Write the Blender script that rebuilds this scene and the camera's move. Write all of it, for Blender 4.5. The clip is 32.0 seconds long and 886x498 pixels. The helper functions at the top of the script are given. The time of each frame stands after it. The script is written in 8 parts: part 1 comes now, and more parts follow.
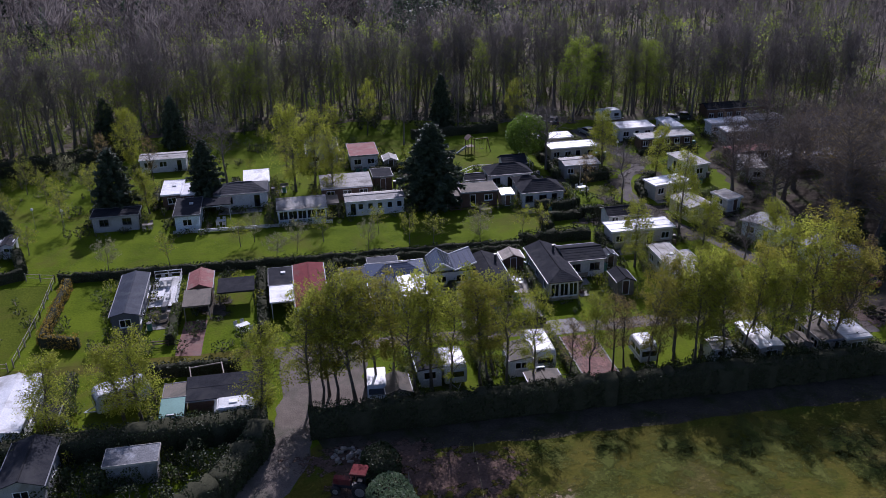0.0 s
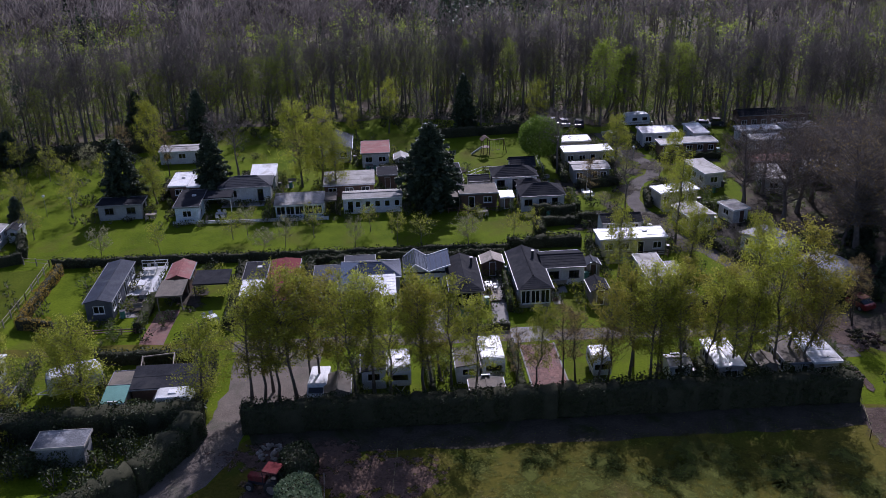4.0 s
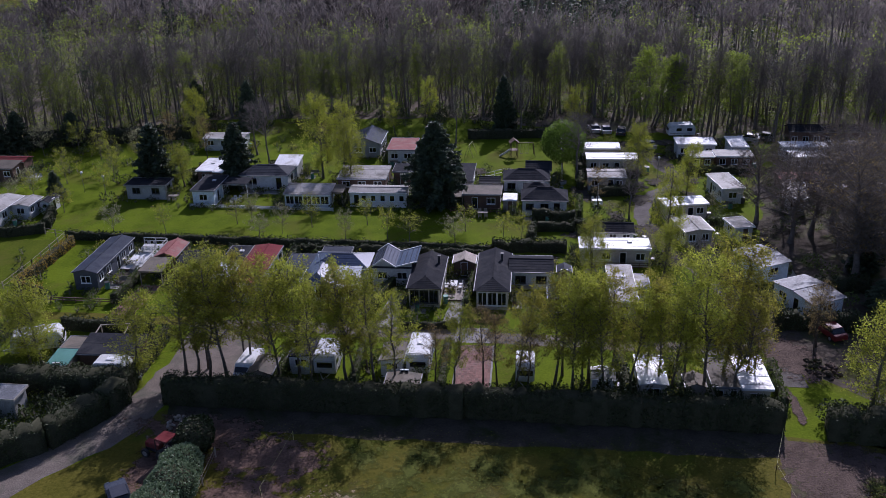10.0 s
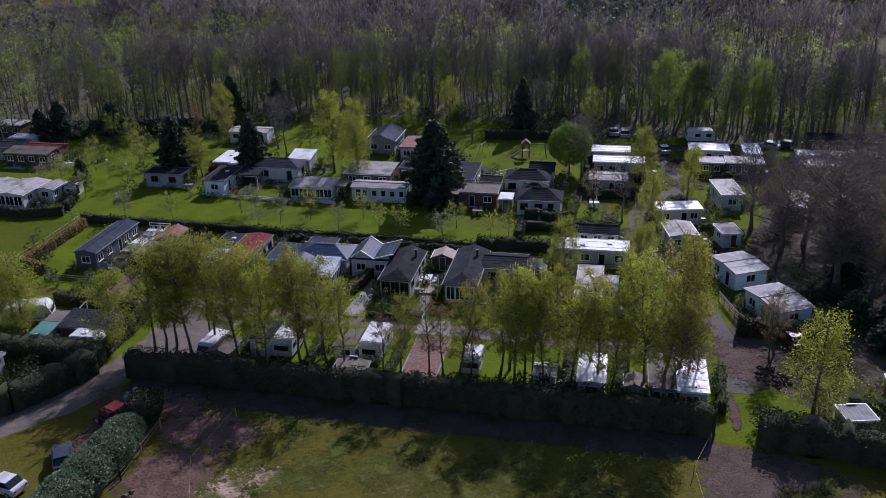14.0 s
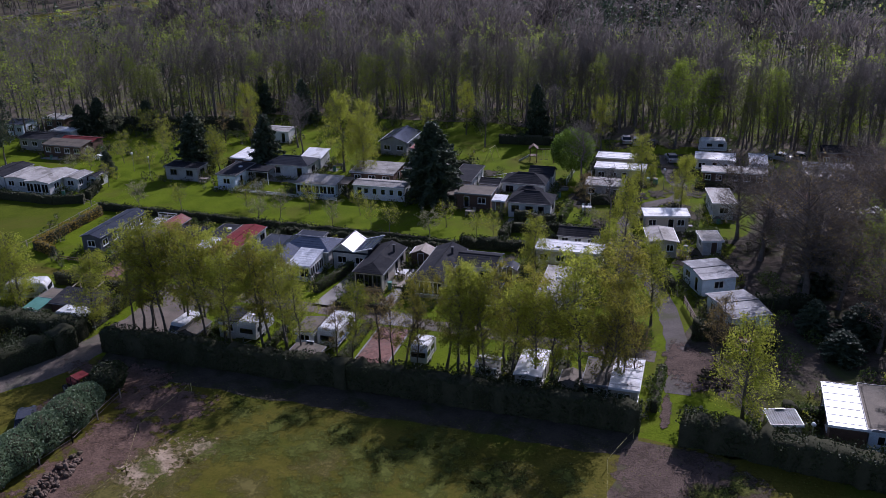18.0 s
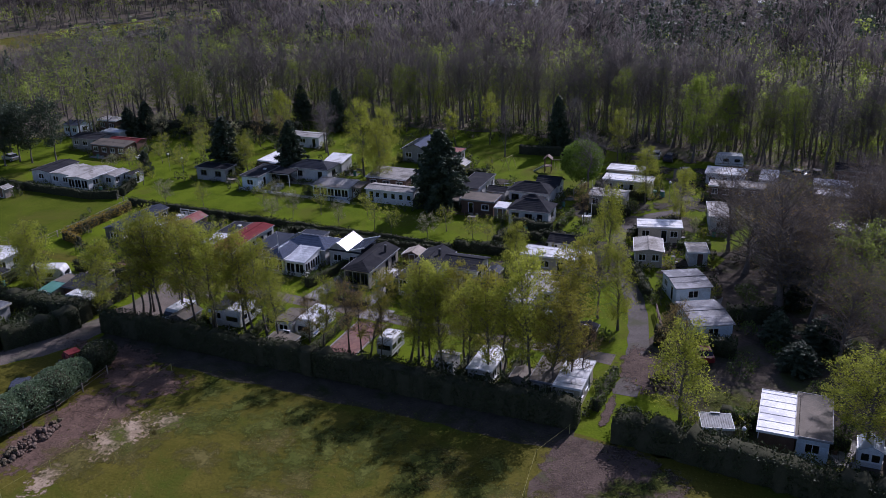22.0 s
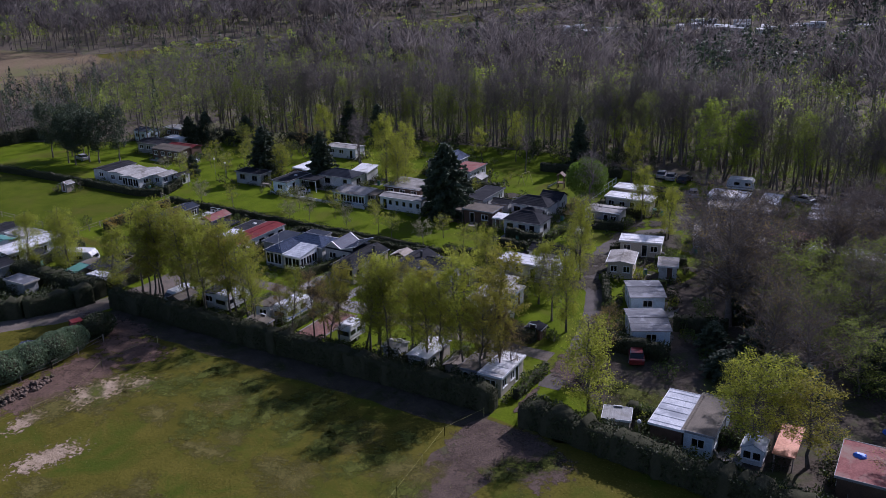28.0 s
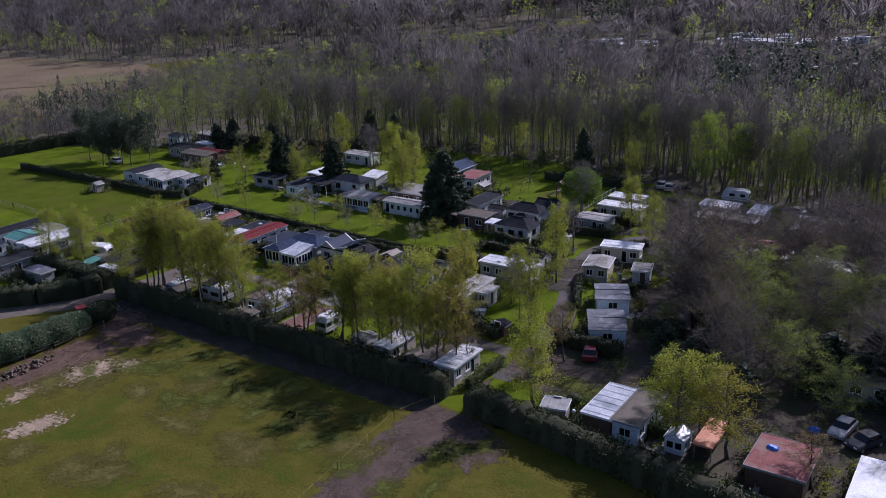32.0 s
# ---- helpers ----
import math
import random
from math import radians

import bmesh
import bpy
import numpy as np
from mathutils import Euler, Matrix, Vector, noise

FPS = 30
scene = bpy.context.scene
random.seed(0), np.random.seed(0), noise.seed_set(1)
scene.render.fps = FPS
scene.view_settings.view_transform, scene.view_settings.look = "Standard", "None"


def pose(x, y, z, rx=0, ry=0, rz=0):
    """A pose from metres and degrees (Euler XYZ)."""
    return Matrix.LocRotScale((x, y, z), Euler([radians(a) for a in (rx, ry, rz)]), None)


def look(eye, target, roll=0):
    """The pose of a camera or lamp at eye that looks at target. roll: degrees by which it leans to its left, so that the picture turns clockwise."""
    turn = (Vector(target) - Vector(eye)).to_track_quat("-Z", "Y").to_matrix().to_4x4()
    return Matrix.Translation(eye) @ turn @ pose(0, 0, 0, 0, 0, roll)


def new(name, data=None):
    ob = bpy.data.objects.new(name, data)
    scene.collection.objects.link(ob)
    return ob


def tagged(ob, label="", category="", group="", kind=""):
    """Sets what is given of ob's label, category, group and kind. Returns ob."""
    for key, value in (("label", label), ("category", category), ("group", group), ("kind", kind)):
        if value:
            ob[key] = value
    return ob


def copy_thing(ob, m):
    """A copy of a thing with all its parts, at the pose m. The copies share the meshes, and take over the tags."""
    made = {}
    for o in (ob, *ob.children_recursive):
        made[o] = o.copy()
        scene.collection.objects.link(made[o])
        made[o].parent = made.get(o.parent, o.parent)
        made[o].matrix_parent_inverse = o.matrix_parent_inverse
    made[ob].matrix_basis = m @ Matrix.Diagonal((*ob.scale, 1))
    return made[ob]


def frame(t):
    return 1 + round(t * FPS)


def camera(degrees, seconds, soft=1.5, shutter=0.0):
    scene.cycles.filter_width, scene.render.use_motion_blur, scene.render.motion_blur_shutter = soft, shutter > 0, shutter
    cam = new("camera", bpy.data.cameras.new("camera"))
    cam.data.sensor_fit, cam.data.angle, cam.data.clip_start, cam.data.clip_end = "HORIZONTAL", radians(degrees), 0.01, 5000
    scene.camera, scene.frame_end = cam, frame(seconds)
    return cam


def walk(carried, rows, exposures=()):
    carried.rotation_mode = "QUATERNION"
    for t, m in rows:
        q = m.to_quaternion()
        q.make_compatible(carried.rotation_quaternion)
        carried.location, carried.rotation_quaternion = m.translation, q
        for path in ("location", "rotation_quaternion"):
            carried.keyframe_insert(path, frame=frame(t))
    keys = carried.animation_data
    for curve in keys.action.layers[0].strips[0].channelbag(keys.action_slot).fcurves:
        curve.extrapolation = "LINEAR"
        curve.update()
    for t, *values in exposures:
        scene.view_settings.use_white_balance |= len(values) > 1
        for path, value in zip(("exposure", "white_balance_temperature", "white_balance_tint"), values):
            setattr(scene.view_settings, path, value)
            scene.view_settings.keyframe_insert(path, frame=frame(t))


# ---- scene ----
cam = camera(53.0, 32.0, soft=0.5)
PATH = [
    (0, (0.497, -70.82, 49.748), (0.82, -69.021, 48.935), -1.1),
    (0.5, (2.244, -70.799, 49.691), (2.535, -68.995, 48.877), -1.1),
    (1, (3.995, -70.786, 49.632), (4.248, -68.976, 48.818), -1.2),
    (1.5, (5.743, -70.828, 49.564), (5.979, -69.017, 48.749), -1.2),
    (2, (7.508, -70.948, 49.512), (7.724, -69.135, 48.697), -1.2),
    (2.5, (9.303, -71.119, 49.482), (9.497, -69.302, 48.668), -1.3),
    (3, (11.118, -71.326, 49.489), (11.293, -69.508, 48.674), -1.4),
    (3.5, (12.93, -71.467, 49.487), (13.082, -69.647, 48.673), -1.4),
    (5.5, (20.021, -71.828, 49.304), (20.047, -69.999, 48.493), -1.3),
    (6, (21.805, -71.887, 49.241), (21.807, -70.059, 48.431), -1.3),
    (6.5, (23.564, -71.957, 49.182), (23.544, -70.128, 48.373), -1.2),
    (7, (25.312, -72.026, 49.122), (25.27, -70.197, 48.312), -1.2),
    (7.5, (27.098, -72.095, 49.092), (27.031, -70.267, 48.284), -1.2),
    (8, (28.883, -72.16, 49.079), (28.79, -70.333, 48.271), -1.2),
    (8.5, (30.664, -72.285, 49.062), (30.544, -70.459, 48.255), -1.2),
    (9, (32.43, -72.405, 49.022), (32.281, -70.58, 48.217), -1.2),
    (9.5, (34.176, -72.49, 48.95), (34.003, -70.667, 48.147), -1.3),
    (10, (35.88, -72.562, 48.859), (35.689, -70.739, 48.058), -1.3),
    (10.5, (37.587, -72.661, 48.765), (37.372, -70.84, 47.965), -1.3),
    (11, (39.334, -72.786, 48.712), (39.093, -70.968, 47.916), -1.3),
    (11.5, (41.067, -72.884, 48.685), (40.803, -71.068, 47.89), -1.3),
    (12, (42.742, -72.938, 48.692), (42.46, -71.124, 47.898), -1.4),
    (12.5, (44.425, -72.995, 48.703), (44.121, -71.185, 47.908), -1.4),
    (13, (46.135, -73.075, 48.695), (45.811, -71.268, 47.902), -1.4),
    (13.5, (47.858, -73.169, 48.663), (47.509, -71.366, 47.871), -1.4),
    (14, (49.578, -73.241, 48.599), (49.201, -71.443, 47.808), -1.4),
    (14.5, (51.27, -73.324, 48.512), (50.873, -71.528, 47.725), -1.4),
    (16.5, (58.101, -73.742, 48.277), (57.592, -71.97, 47.501), -1.4),
    (17, (59.794, -73.824, 48.249), (59.265, -72.057, 47.474), -1.4),
    (17.5, (61.522, -73.87, 48.267), (60.982, -72.106, 47.495), -1.4),
    (18, (63.268, -73.939, 48.297), (62.72, -72.176, 47.528), -1.4),
    (18.5, (65.018, -74.03, 48.322), (64.448, -72.271, 47.558), -1.5),
    (19, (66.764, -74.142, 48.341), (66.156, -72.395, 47.581), -1.5),
    (19.5, (68.492, -74.207, 48.375), (67.862, -72.466, 47.618), -1.5),
    (20, (70.197, -74.285, 48.424), (69.541, -72.552, 47.672), -1.5),
    (20.5, (71.855, -74.365, 48.441), (71.173, -72.64, 47.694), -1.5),
    (21, (73.478, -74.458, 48.448), (72.781, -72.737, 47.705), -1.4),
    (21.5, (75.139, -74.566, 48.466), (74.429, -72.849, 47.726), -1.4),
    (22, (76.783, -74.632, 48.486), (76.06, -72.92, 47.749), -1.5),
    (22.5, (78.457, -74.677, 48.52), (77.72, -72.969, 47.786), -1.5),
    (23, (80.225, -74.73, 48.579), (79.464, -73.031, 47.848), -1.5),
    (23.5, (82.029, -74.807, 48.647), (81.236, -73.12, 47.921), -1.5),
    (24, (83.78, -74.886, 48.689), (82.961, -73.21, 47.968), -1.5),
    (24.5, (85.466, -74.943, 48.709), (84.63, -73.274, 47.991), -1.4),
    (25, (87.112, -74.989, 48.718), (86.266, -73.323, 48.006), -1.4),
    (25.5, (88.759, -75.059, 48.704), (87.901, -73.397, 47.996), -1.4),
    (27.5, (95.439, -75.462, 48.578), (94.505, -73.832, 47.893), -1.3),
    (28, (97.091, -75.535, 48.623), (96.144, -73.911, 47.941), -1.3),
    (28.5, (98.721, -75.572, 48.723), (97.765, -73.951, 48.044), -1.3),
    (29, (100.352, -75.572, 48.842), (99.385, -73.957, 48.165), -1.3),
    (29.5, (101.996, -75.553, 48.961), (101.016, -73.945, 48.287), -1.3),
    (30, (103.681, -75.541, 49.071), (102.687, -73.941, 48.4), -1.3),
    (30.5, (105.39, -75.56, 49.157), (104.38, -73.968, 48.49), -1.3),
    (31, (107.126, -75.615, 49.227), (106.101, -74.031, 48.564), -1.4),
    (31.5, (108.86, -75.667, 49.291), (107.815, -74.094, 48.632), -1.4),
    (32, (110.576, -75.72, 49.37), (109.512, -74.159, 48.715), -1.4),
]
walk(cam, [(t, look(eye, target, roll)) for t, eye, target, roll in PATH], [(0.0, 0.04, 5600, 31), (32.0, 0.04, 5600, 31)])

# ---- world, sun ----
SUN_DIR = Vector((3.6, 15.4, 11.3)).normalized()
world = bpy.data.worlds.new("sky")
scene.world = world
world.use_nodes = True
_wn = world.node_tree
_bg = _wn.nodes["Background"]
_sky = _wn.nodes.new("ShaderNodeTexSky")
_sky.sky_type = "NISHITA"
_sky.sun_disc = False
_sky.sun_elevation = math.asin(SUN_DIR.z)
_sky.sun_rotation = math.atan2(SUN_DIR.x, SUN_DIR.y)
_wn.links.new(_sky.outputs[0], _bg.inputs[0])
_bg.inputs[1].default_value = 0.085
_sun = bpy.data.lights.new("sun", "SUN")
_sun.energy, _sun.angle, _sun.color = 4.4, radians(0.53), (1.0, 0.965, 0.9)
sun_ob = new("sun", _sun)
sun_ob.matrix_world = look(SUN_DIR * 200, (0, 0, 0))

# ---- materials ----
def nodes_of(name):
    m = bpy.data.materials.new(name)
    m.use_nodes = True
    nt = m.node_tree
    return m, nt, nt.nodes["Principled BSDF"]


def noise_node(nt, scale, detail=4.0, rough=0.6, vec=None, dist=0.0):
    n = nt.nodes.new("ShaderNodeTexNoise")
    n.inputs["Scale"].default_value = scale
    n.inputs["Detail"].default_value = detail
    n.inputs["Roughness"].default_value = rough
    n.inputs["Distortion"].default_value = dist
    if vec is not None:
        nt.links.new(vec, n.inputs["Vector"])
    return n.outputs["Fac"]


def ramp(nt, fac, stops):
    r = nt.nodes.new("ShaderNodeValToRGB")
    e = r.color_ramp.elements
    while len(e) < len(stops):
        e.new(0.5)
    for el, (p, c) in zip(e, stops):
        el.position = p
        el.color = (*c, 1) if len(c) == 3 else c
    nt.links.new(fac, r.inputs[0])
    return r.outputs["Color"]


def mix(nt, fac, a, b, kind="MIX"):
    n = nt.nodes.new("ShaderNodeMix")
    n.data_type, n.blend_type = "RGBA", kind
    for sock, v in ((n.inputs[0], fac), (n.inputs[6], a), (n.inputs[7], b)):
        if isinstance(v, (int, float)):
            sock.default_value = v
        elif isinstance(v, tuple):
            sock.default_value = (*v, 1)
        else:
            nt.links.new(v, sock)
    return n.outputs[2]


def world_pos(nt):
    return nt.nodes.new("ShaderNodeNewGeometry").outputs["Position"]


def obj_pos(nt):
    return nt.nodes.new("ShaderNodeTexCoord").outputs["Object"]


def surface(name, c1, c2, scale=1.5, fine=14.0, rough=0.7, bump=0.2, metal=0.0, spread=(0.35, 0.65), vary=0.0, dirt=None, spec=0.5, local=False):
    """Two colours mixed by a broad and a fine noise, with relief; vary shifts brightness from object to object."""
    m, nt, b = nodes_of(name)
    p = obj_pos(nt) if local else world_pos(nt)
    broad, grain = noise_node(nt, scale, 5, 0.6, p), noise_node(nt, fine, 3, 0.6, p)
    col = ramp(nt, broad, [(spread[0], c1), (spread[1], c2)])
    col = mix(nt, 0.42, col, ramp(nt, grain, [(0.3, tuple(v * 0.6 for v in c1)), (0.7, tuple(min(1, v * 1.25) for v in c2))]))
    if dirt:
        stain = noise_node(nt, scale * 0.45, 6, 0.7, p, 0.6)
        mask = nt.nodes.new("ShaderNodeMapRange")
        mask.inputs[1].default_value, mask.inputs[2].default_value = 0.5, 0.66
        nt.links.new(stain, mask.inputs[0])
        col = mix(nt, mask.outputs[0], col, dirt)
    if vary:
        oi = nt.nodes.new("ShaderNodeObjectInfo")
        hv = nt.nodes.new("ShaderNodeMapRange")
        hv.inputs[3].default_value, hv.inputs[4].default_value = 1 - vary, 1 + vary
        nt.links.new(oi.outputs["Random"], hv.inputs[0])
        comb = nt.nodes.new("ShaderNodeCombineColor")
        for k in range(3):
            nt.links.new(hv.outputs[0], comb.inputs[k])
        col = mix(nt, 1.0, col, comb.outputs[0], "MULTIPLY")
    nt.links.new(col, b.inputs["Base Color"])
    b.inputs["Roughness"].default_value, b.inputs["Metallic"].default_value = rough, metal
    b.inputs["Specular IOR Level"].default_value = spec
    if bump:
        bn = nt.nodes.new("ShaderNodeBump")
        bn.inputs["Strength"].default_value, bn.inputs["Distance"].default_value = bump, 0.05
        nt.links.new(grain, bn.inputs["Height"])
        nt.links.new(bn.outputs[0], b.inputs["Normal"])
    return m


def leaf_mat(name, lo, hi, trans=0.4, rough=0.6, vary=0.2):
    """Leaves: colour by island and by tree, with light shining through."""
    m, nt, b = nodes_of(name)
    geo = nt.nodes.new("ShaderNodeNewGeometry")
    col = ramp(nt, geo.outputs["Random Per Island"], [(0.0, lo), (1.0, hi)])
    oi = nt.nodes.new("ShaderNodeObjectInfo")
    hv = nt.nodes.new("ShaderNodeMapRange")
    hv.inputs[3].default_value, hv.inputs[4].default_value = 1 - vary, 1 + vary
    nt.links.new(oi.outputs["Random"], hv.inputs[0])
    comb = nt.nodes.new("ShaderNodeCombineColor")
    for k in range(3):
        nt.links.new(hv.outputs[0], comb.inputs[k])
    col = mix(nt, 1.0, col, comb.outputs[0], "MULTIPLY")
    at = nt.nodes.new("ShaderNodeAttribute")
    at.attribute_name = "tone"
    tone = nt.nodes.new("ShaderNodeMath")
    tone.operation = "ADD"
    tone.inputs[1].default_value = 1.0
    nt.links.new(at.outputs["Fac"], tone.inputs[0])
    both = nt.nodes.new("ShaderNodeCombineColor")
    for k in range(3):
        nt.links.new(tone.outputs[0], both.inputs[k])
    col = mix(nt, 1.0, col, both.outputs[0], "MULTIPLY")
    nt.links.new(col, b.inputs["Base Color"])
    b.inputs["Roughness"].default_value = rough
    b.inputs["Specular IOR Level"].default_value = 0.25
    tr = nt.nodes.new("ShaderNodeBsdfTranslucent")
    nt.links.new(col, tr.inputs[0])
    ms = nt.nodes.new("ShaderNodeMixShader")
    ms.inputs[0].default_value = trans
    nt.links.new(b.outputs[0], ms.inputs[1])
    nt.links.new(tr.outputs[0], ms.inputs[2])
    nt.links.new(ms.outputs[0], nt.nodes["Material Output"].inputs[0])
    return m


M = {}
M["lawn"] = surface("lawn_grass", (0.054, 0.086, 0.003), (0.112, 0.153, 0.007), 0.22, 4.0, 0.9, 0.9, spread=(0.36, 0.6), dirt=(0.095, 0.098, 0.016), spec=0.03)
M["meadow"] = surface("meadow_grass", (0.066, 0.064, 0.007), (0.115, 0.1, 0.016), 0.3, 3.5, 0.9, 1.0, spread=(0.38, 0.62), dirt=(0.056, 0.075, 0.007), spec=0.06)
M["field"] = surface("mown_field", (0.046, 0.068, 0.004), (0.09, 0.112, 0.009), 0.25, 4.0, 0.9, 0.9, dirt=(0.085, 0.088, 0.014), spec=0.03)
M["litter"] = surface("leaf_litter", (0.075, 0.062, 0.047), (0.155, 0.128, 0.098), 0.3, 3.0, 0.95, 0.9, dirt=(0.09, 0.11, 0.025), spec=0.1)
# darker copy of the litter, with the oaks' shade put into its colour
M["shade_litter"] = surface("shade_toned_litter", (0.046, 0.038, 0.028), (0.105, 0.085, 0.066), 0.5, 3.0, 0.95, 0.9, dirt=(0.06, 0.075, 0.02), spec=0.1)
M["gravel"] = surface("gravel", (0.1, 0.083, 0.068), (0.18, 0.15, 0.124), 0.6, 7.0, 0.9, 0.8, dirt=(0.085, 0.085, 0.06), spec=0.15)
M["lane"] = surface("lane_gravel", (0.075, 0.066, 0.06), (0.13, 0.115, 0.105), 0.6, 6.0, 0.9, 0.8, dirt=(0.075, 0.075, 0.045), spec=0.15)
M["soil"] = surface("bare_soil", (0.09, 0.062, 0.045), (0.19, 0.14, 0.11), 0.5, 4.0, 0.95, 0.9, dirt=(0.08, 0.075, 0.04), spec=0.1)
M["sand"] = surface("pale_sand", (0.3, 0.23, 0.15), (0.52, 0.42, 0.3), 0.6, 6.0, 0.95, 0.7, dirt=(0.14, 0.13, 0.06), spec=0.1)
M["heath"] = surface("heath_field", (0.12, 0.085, 0.05), (0.2, 0.15, 0.09), 0.05, 1.0, 0.95, 0.6, dirt=(0.13, 0.13, 0.05), spec=0.1)
M["mulch"] = surface("trampled_lane", (0.066, 0.047, 0.038), (0.125, 0.092, 0.074), 0.6, 5.0, 0.95, 0.9, dirt=(0.07, 0.075, 0.03), spec=0.1)
M["paving"] = surface("concrete_paving", (0.17, 0.16, 0.145), (0.28, 0.265, 0.24), 0.6, 10, 0.85, 0.3, dirt=(0.17, 0.16, 0.14))
M["brick_red"] = surface("red_clinker", (0.13, 0.06, 0.045), (0.2, 0.092, 0.068), 1.2, 12, 0.85, 0.4, vary=0.25, dirt=(0.14, 0.09, 0.07))
M["paving_v"] = surface("terrace_slabs", (0.2, 0.19, 0.175), (0.34, 0.32, 0.29), 0.9, 10, 0.85, 0.3, dirt=(0.13, 0.13, 0.11), vary=0.2)
M["white"] = surface("white_panel", (0.5, 0.51, 0.51), (0.66, 0.66, 0.65), 0.8, 9, 0.5, 0.05, dirt=(0.38, 0.38, 0.35), vary=0.15)
M["cream"] = surface("cream_panel", (0.4, 0.36, 0.29), (0.54, 0.49, 0.41), 0.8, 9, 0.5, 0.06, dirt=(0.42, 0.38, 0.3), vary=0.1)
M["paleblue"] = surface("pale_blue_panel", (0.56, 0.65, 0.73), (0.68, 0.76, 0.82), 0.8, 9, 0.5, 0.05, dirt=(0.42, 0.46, 0.48), vary=0.06)
M["stone_wall"] = surface("beige_render", (0.42, 0.39, 0.34), (0.55, 0.51, 0.45), 0.8, 12, 0.85, 0.2, dirt=(0.34, 0.31, 0.26), vary=0.12)
M["slatewall"] = surface("slate_blue_cladding", (0.05, 0.058, 0.075), (0.09, 0.1, 0.12), 0.8, 12, 0.6, 0.2)
M["greywall"] = surface("grey_wall", (0.24, 0.25, 0.25), (0.36, 0.36, 0.35), 0.8, 12, 0.8, 0.2, dirt=(0.2, 0.19, 0.17), vary=0.15)
M["brownwood"] = surface("brown_boards", (0.07, 0.04, 0.028), (0.15, 0.085, 0.055), 1.2, 14, 0.75, 0.3, vary=0.25)
M["greywood"] = surface("weathered_wood", (0.2, 0.17, 0.135), (0.36, 0.31, 0.26), 1.5, 14, 0.85, 0.3, dirt=(0.15, 0.14, 0.1), vary=0.2)
M["roof_white"] = surface("white_metal_roof", (0.6, 0.61, 0.62), (0.78, 0.78, 0.78), 0.9, 8, 0.45, 0.08, dirt=(0.38, 0.37, 0.34), vary=0.12, spec=0.4)
M["roof_dirty"] = surface("weathered_flat_roof", (0.2, 0.19, 0.17), (0.4, 0.385, 0.36), 0.7, 6, 0.7, 0.15, dirt=(0.11, 0.1, 0.08), vary=0.2, spec=0.25)
M["roof_stained"] = surface("stained_white_roof", (0.36, 0.38, 0.41), (0.62, 0.64, 0.67), 0.6, 5, 0.4, 0.1, dirt=(0.24, 0.26, 0.29), spread=(0.4, 0.6))
M["roof_dark"] = surface("dark_bitumen_roof", (0.018, 0.019, 0.023), (0.034, 0.035, 0.04), 0.8, 9, 0.9, 0.3, dirt=(0.045, 0.045, 0.046), vary=0.2, spec=0.05)
M["roof_slate"] = surface("slate_blue_tiles", (0.017, 0.022, 0.034), (0.034, 0.042, 0.06), 0.9, 9, 0.7, 0.3, dirt=(0.05, 0.056, 0.066), vary=0.2, spec=0.1)
M["roof_metal"] = surface("slate_blue_metal", (0.024, 0.036, 0.066), (0.045, 0.06, 0.095), 0.9, 9, 0.15, 0.02, metal=0.25, vary=0.1, spec=0.9)
M["roof_red"] = surface("red_roof_sheet", (0.112, 0.017, 0.019), (0.172, 0.031, 0.032), 0.8, 8, 0.8, 0.15, dirt=(0.12, 0.055, 0.046), vary=0.1, spec=0.1)
# dark blotches: painted branch shadows on the pale cabin roofs, moss on the concrete shed
M["roof_mottled"] = surface("mossy_branch_shadow_roof", (0.045, 0.05, 0.06), (0.3, 0.31, 0.33), 0.55, 8, 0.6, 0.2, spread=(0.5, 0.64), dirt=(0.06, 0.064, 0.07), spec=0.3)
M["roof_pink"] = surface("faded_red_roof", (0.18, 0.055, 0.05), (0.28, 0.108, 0.095), 1.0, 6, 0.8, 0.2, dirt=(0.24, 0.16, 0.13), spec=0.2)
M["roof_brown"] = surface("brown_roof_felt", (0.09, 0.075, 0.056), (0.16, 0.135, 0.105), 0.8, 8, 0.8, 0.3, dirt=(0.07, 0.065, 0.05), vary=0.2, spec=0.3)
M["roof_green"] = surface("green_sheet", (0.05, 0.17, 0.14), (0.1, 0.27, 0.22), 0.8, 8, 0.5, 0.1)
M["tarp_orange"] = surface("orange_tarpaulin", (0.5, 0.17, 0.08), (0.66, 0.3, 0.17), 0.9, 5, 0.6, 0.3)
M["tarp_blue"] = surface("blue_tarpaulin", (0.02, 0.09, 0.42), (0.04, 0.16, 0.6), 1.5, 6, 0.5, 0.3)
M["gutter_grey"] = surface("grey_gutter", (0.16, 0.165, 0.17), (0.26, 0.26, 0.27), 2, 12, 0.5, 0.0)
M["frame"] = surface("white_frame", (0.7, 0.7, 0.69), (0.8, 0.8, 0.79), 2, 12, 0.4, 0.0)
M["darkframe"] = surface("dark_frame", (0.03, 0.032, 0.035), (0.06, 0.06, 0.065), 2, 12, 0.45, 0.0)
M["metal"] = surface("galvanised_metal", (0.4, 0.41, 0.42), (0.55, 0.56, 0.57), 2, 12, 0.4, 0.05, metal=0.8)
M["rubber"] = surface("black_rubber", (0.02, 0.02, 0.02), (0.035, 0.035, 0.035), 3, 15, 0.8, 0.1)
M["bark"] = surface("grey_brown_bark", (0.1, 0.085, 0.074), (0.21, 0.18, 0.157), 2.0, 12, 0.9, 0.5, spec=0.2)
M["bark_dark"] = surface("dark_oak_bark", (0.045, 0.037, 0.031), (0.105, 0.087, 0.072), 2.0, 12, 0.9, 0.5, spec=0.15)
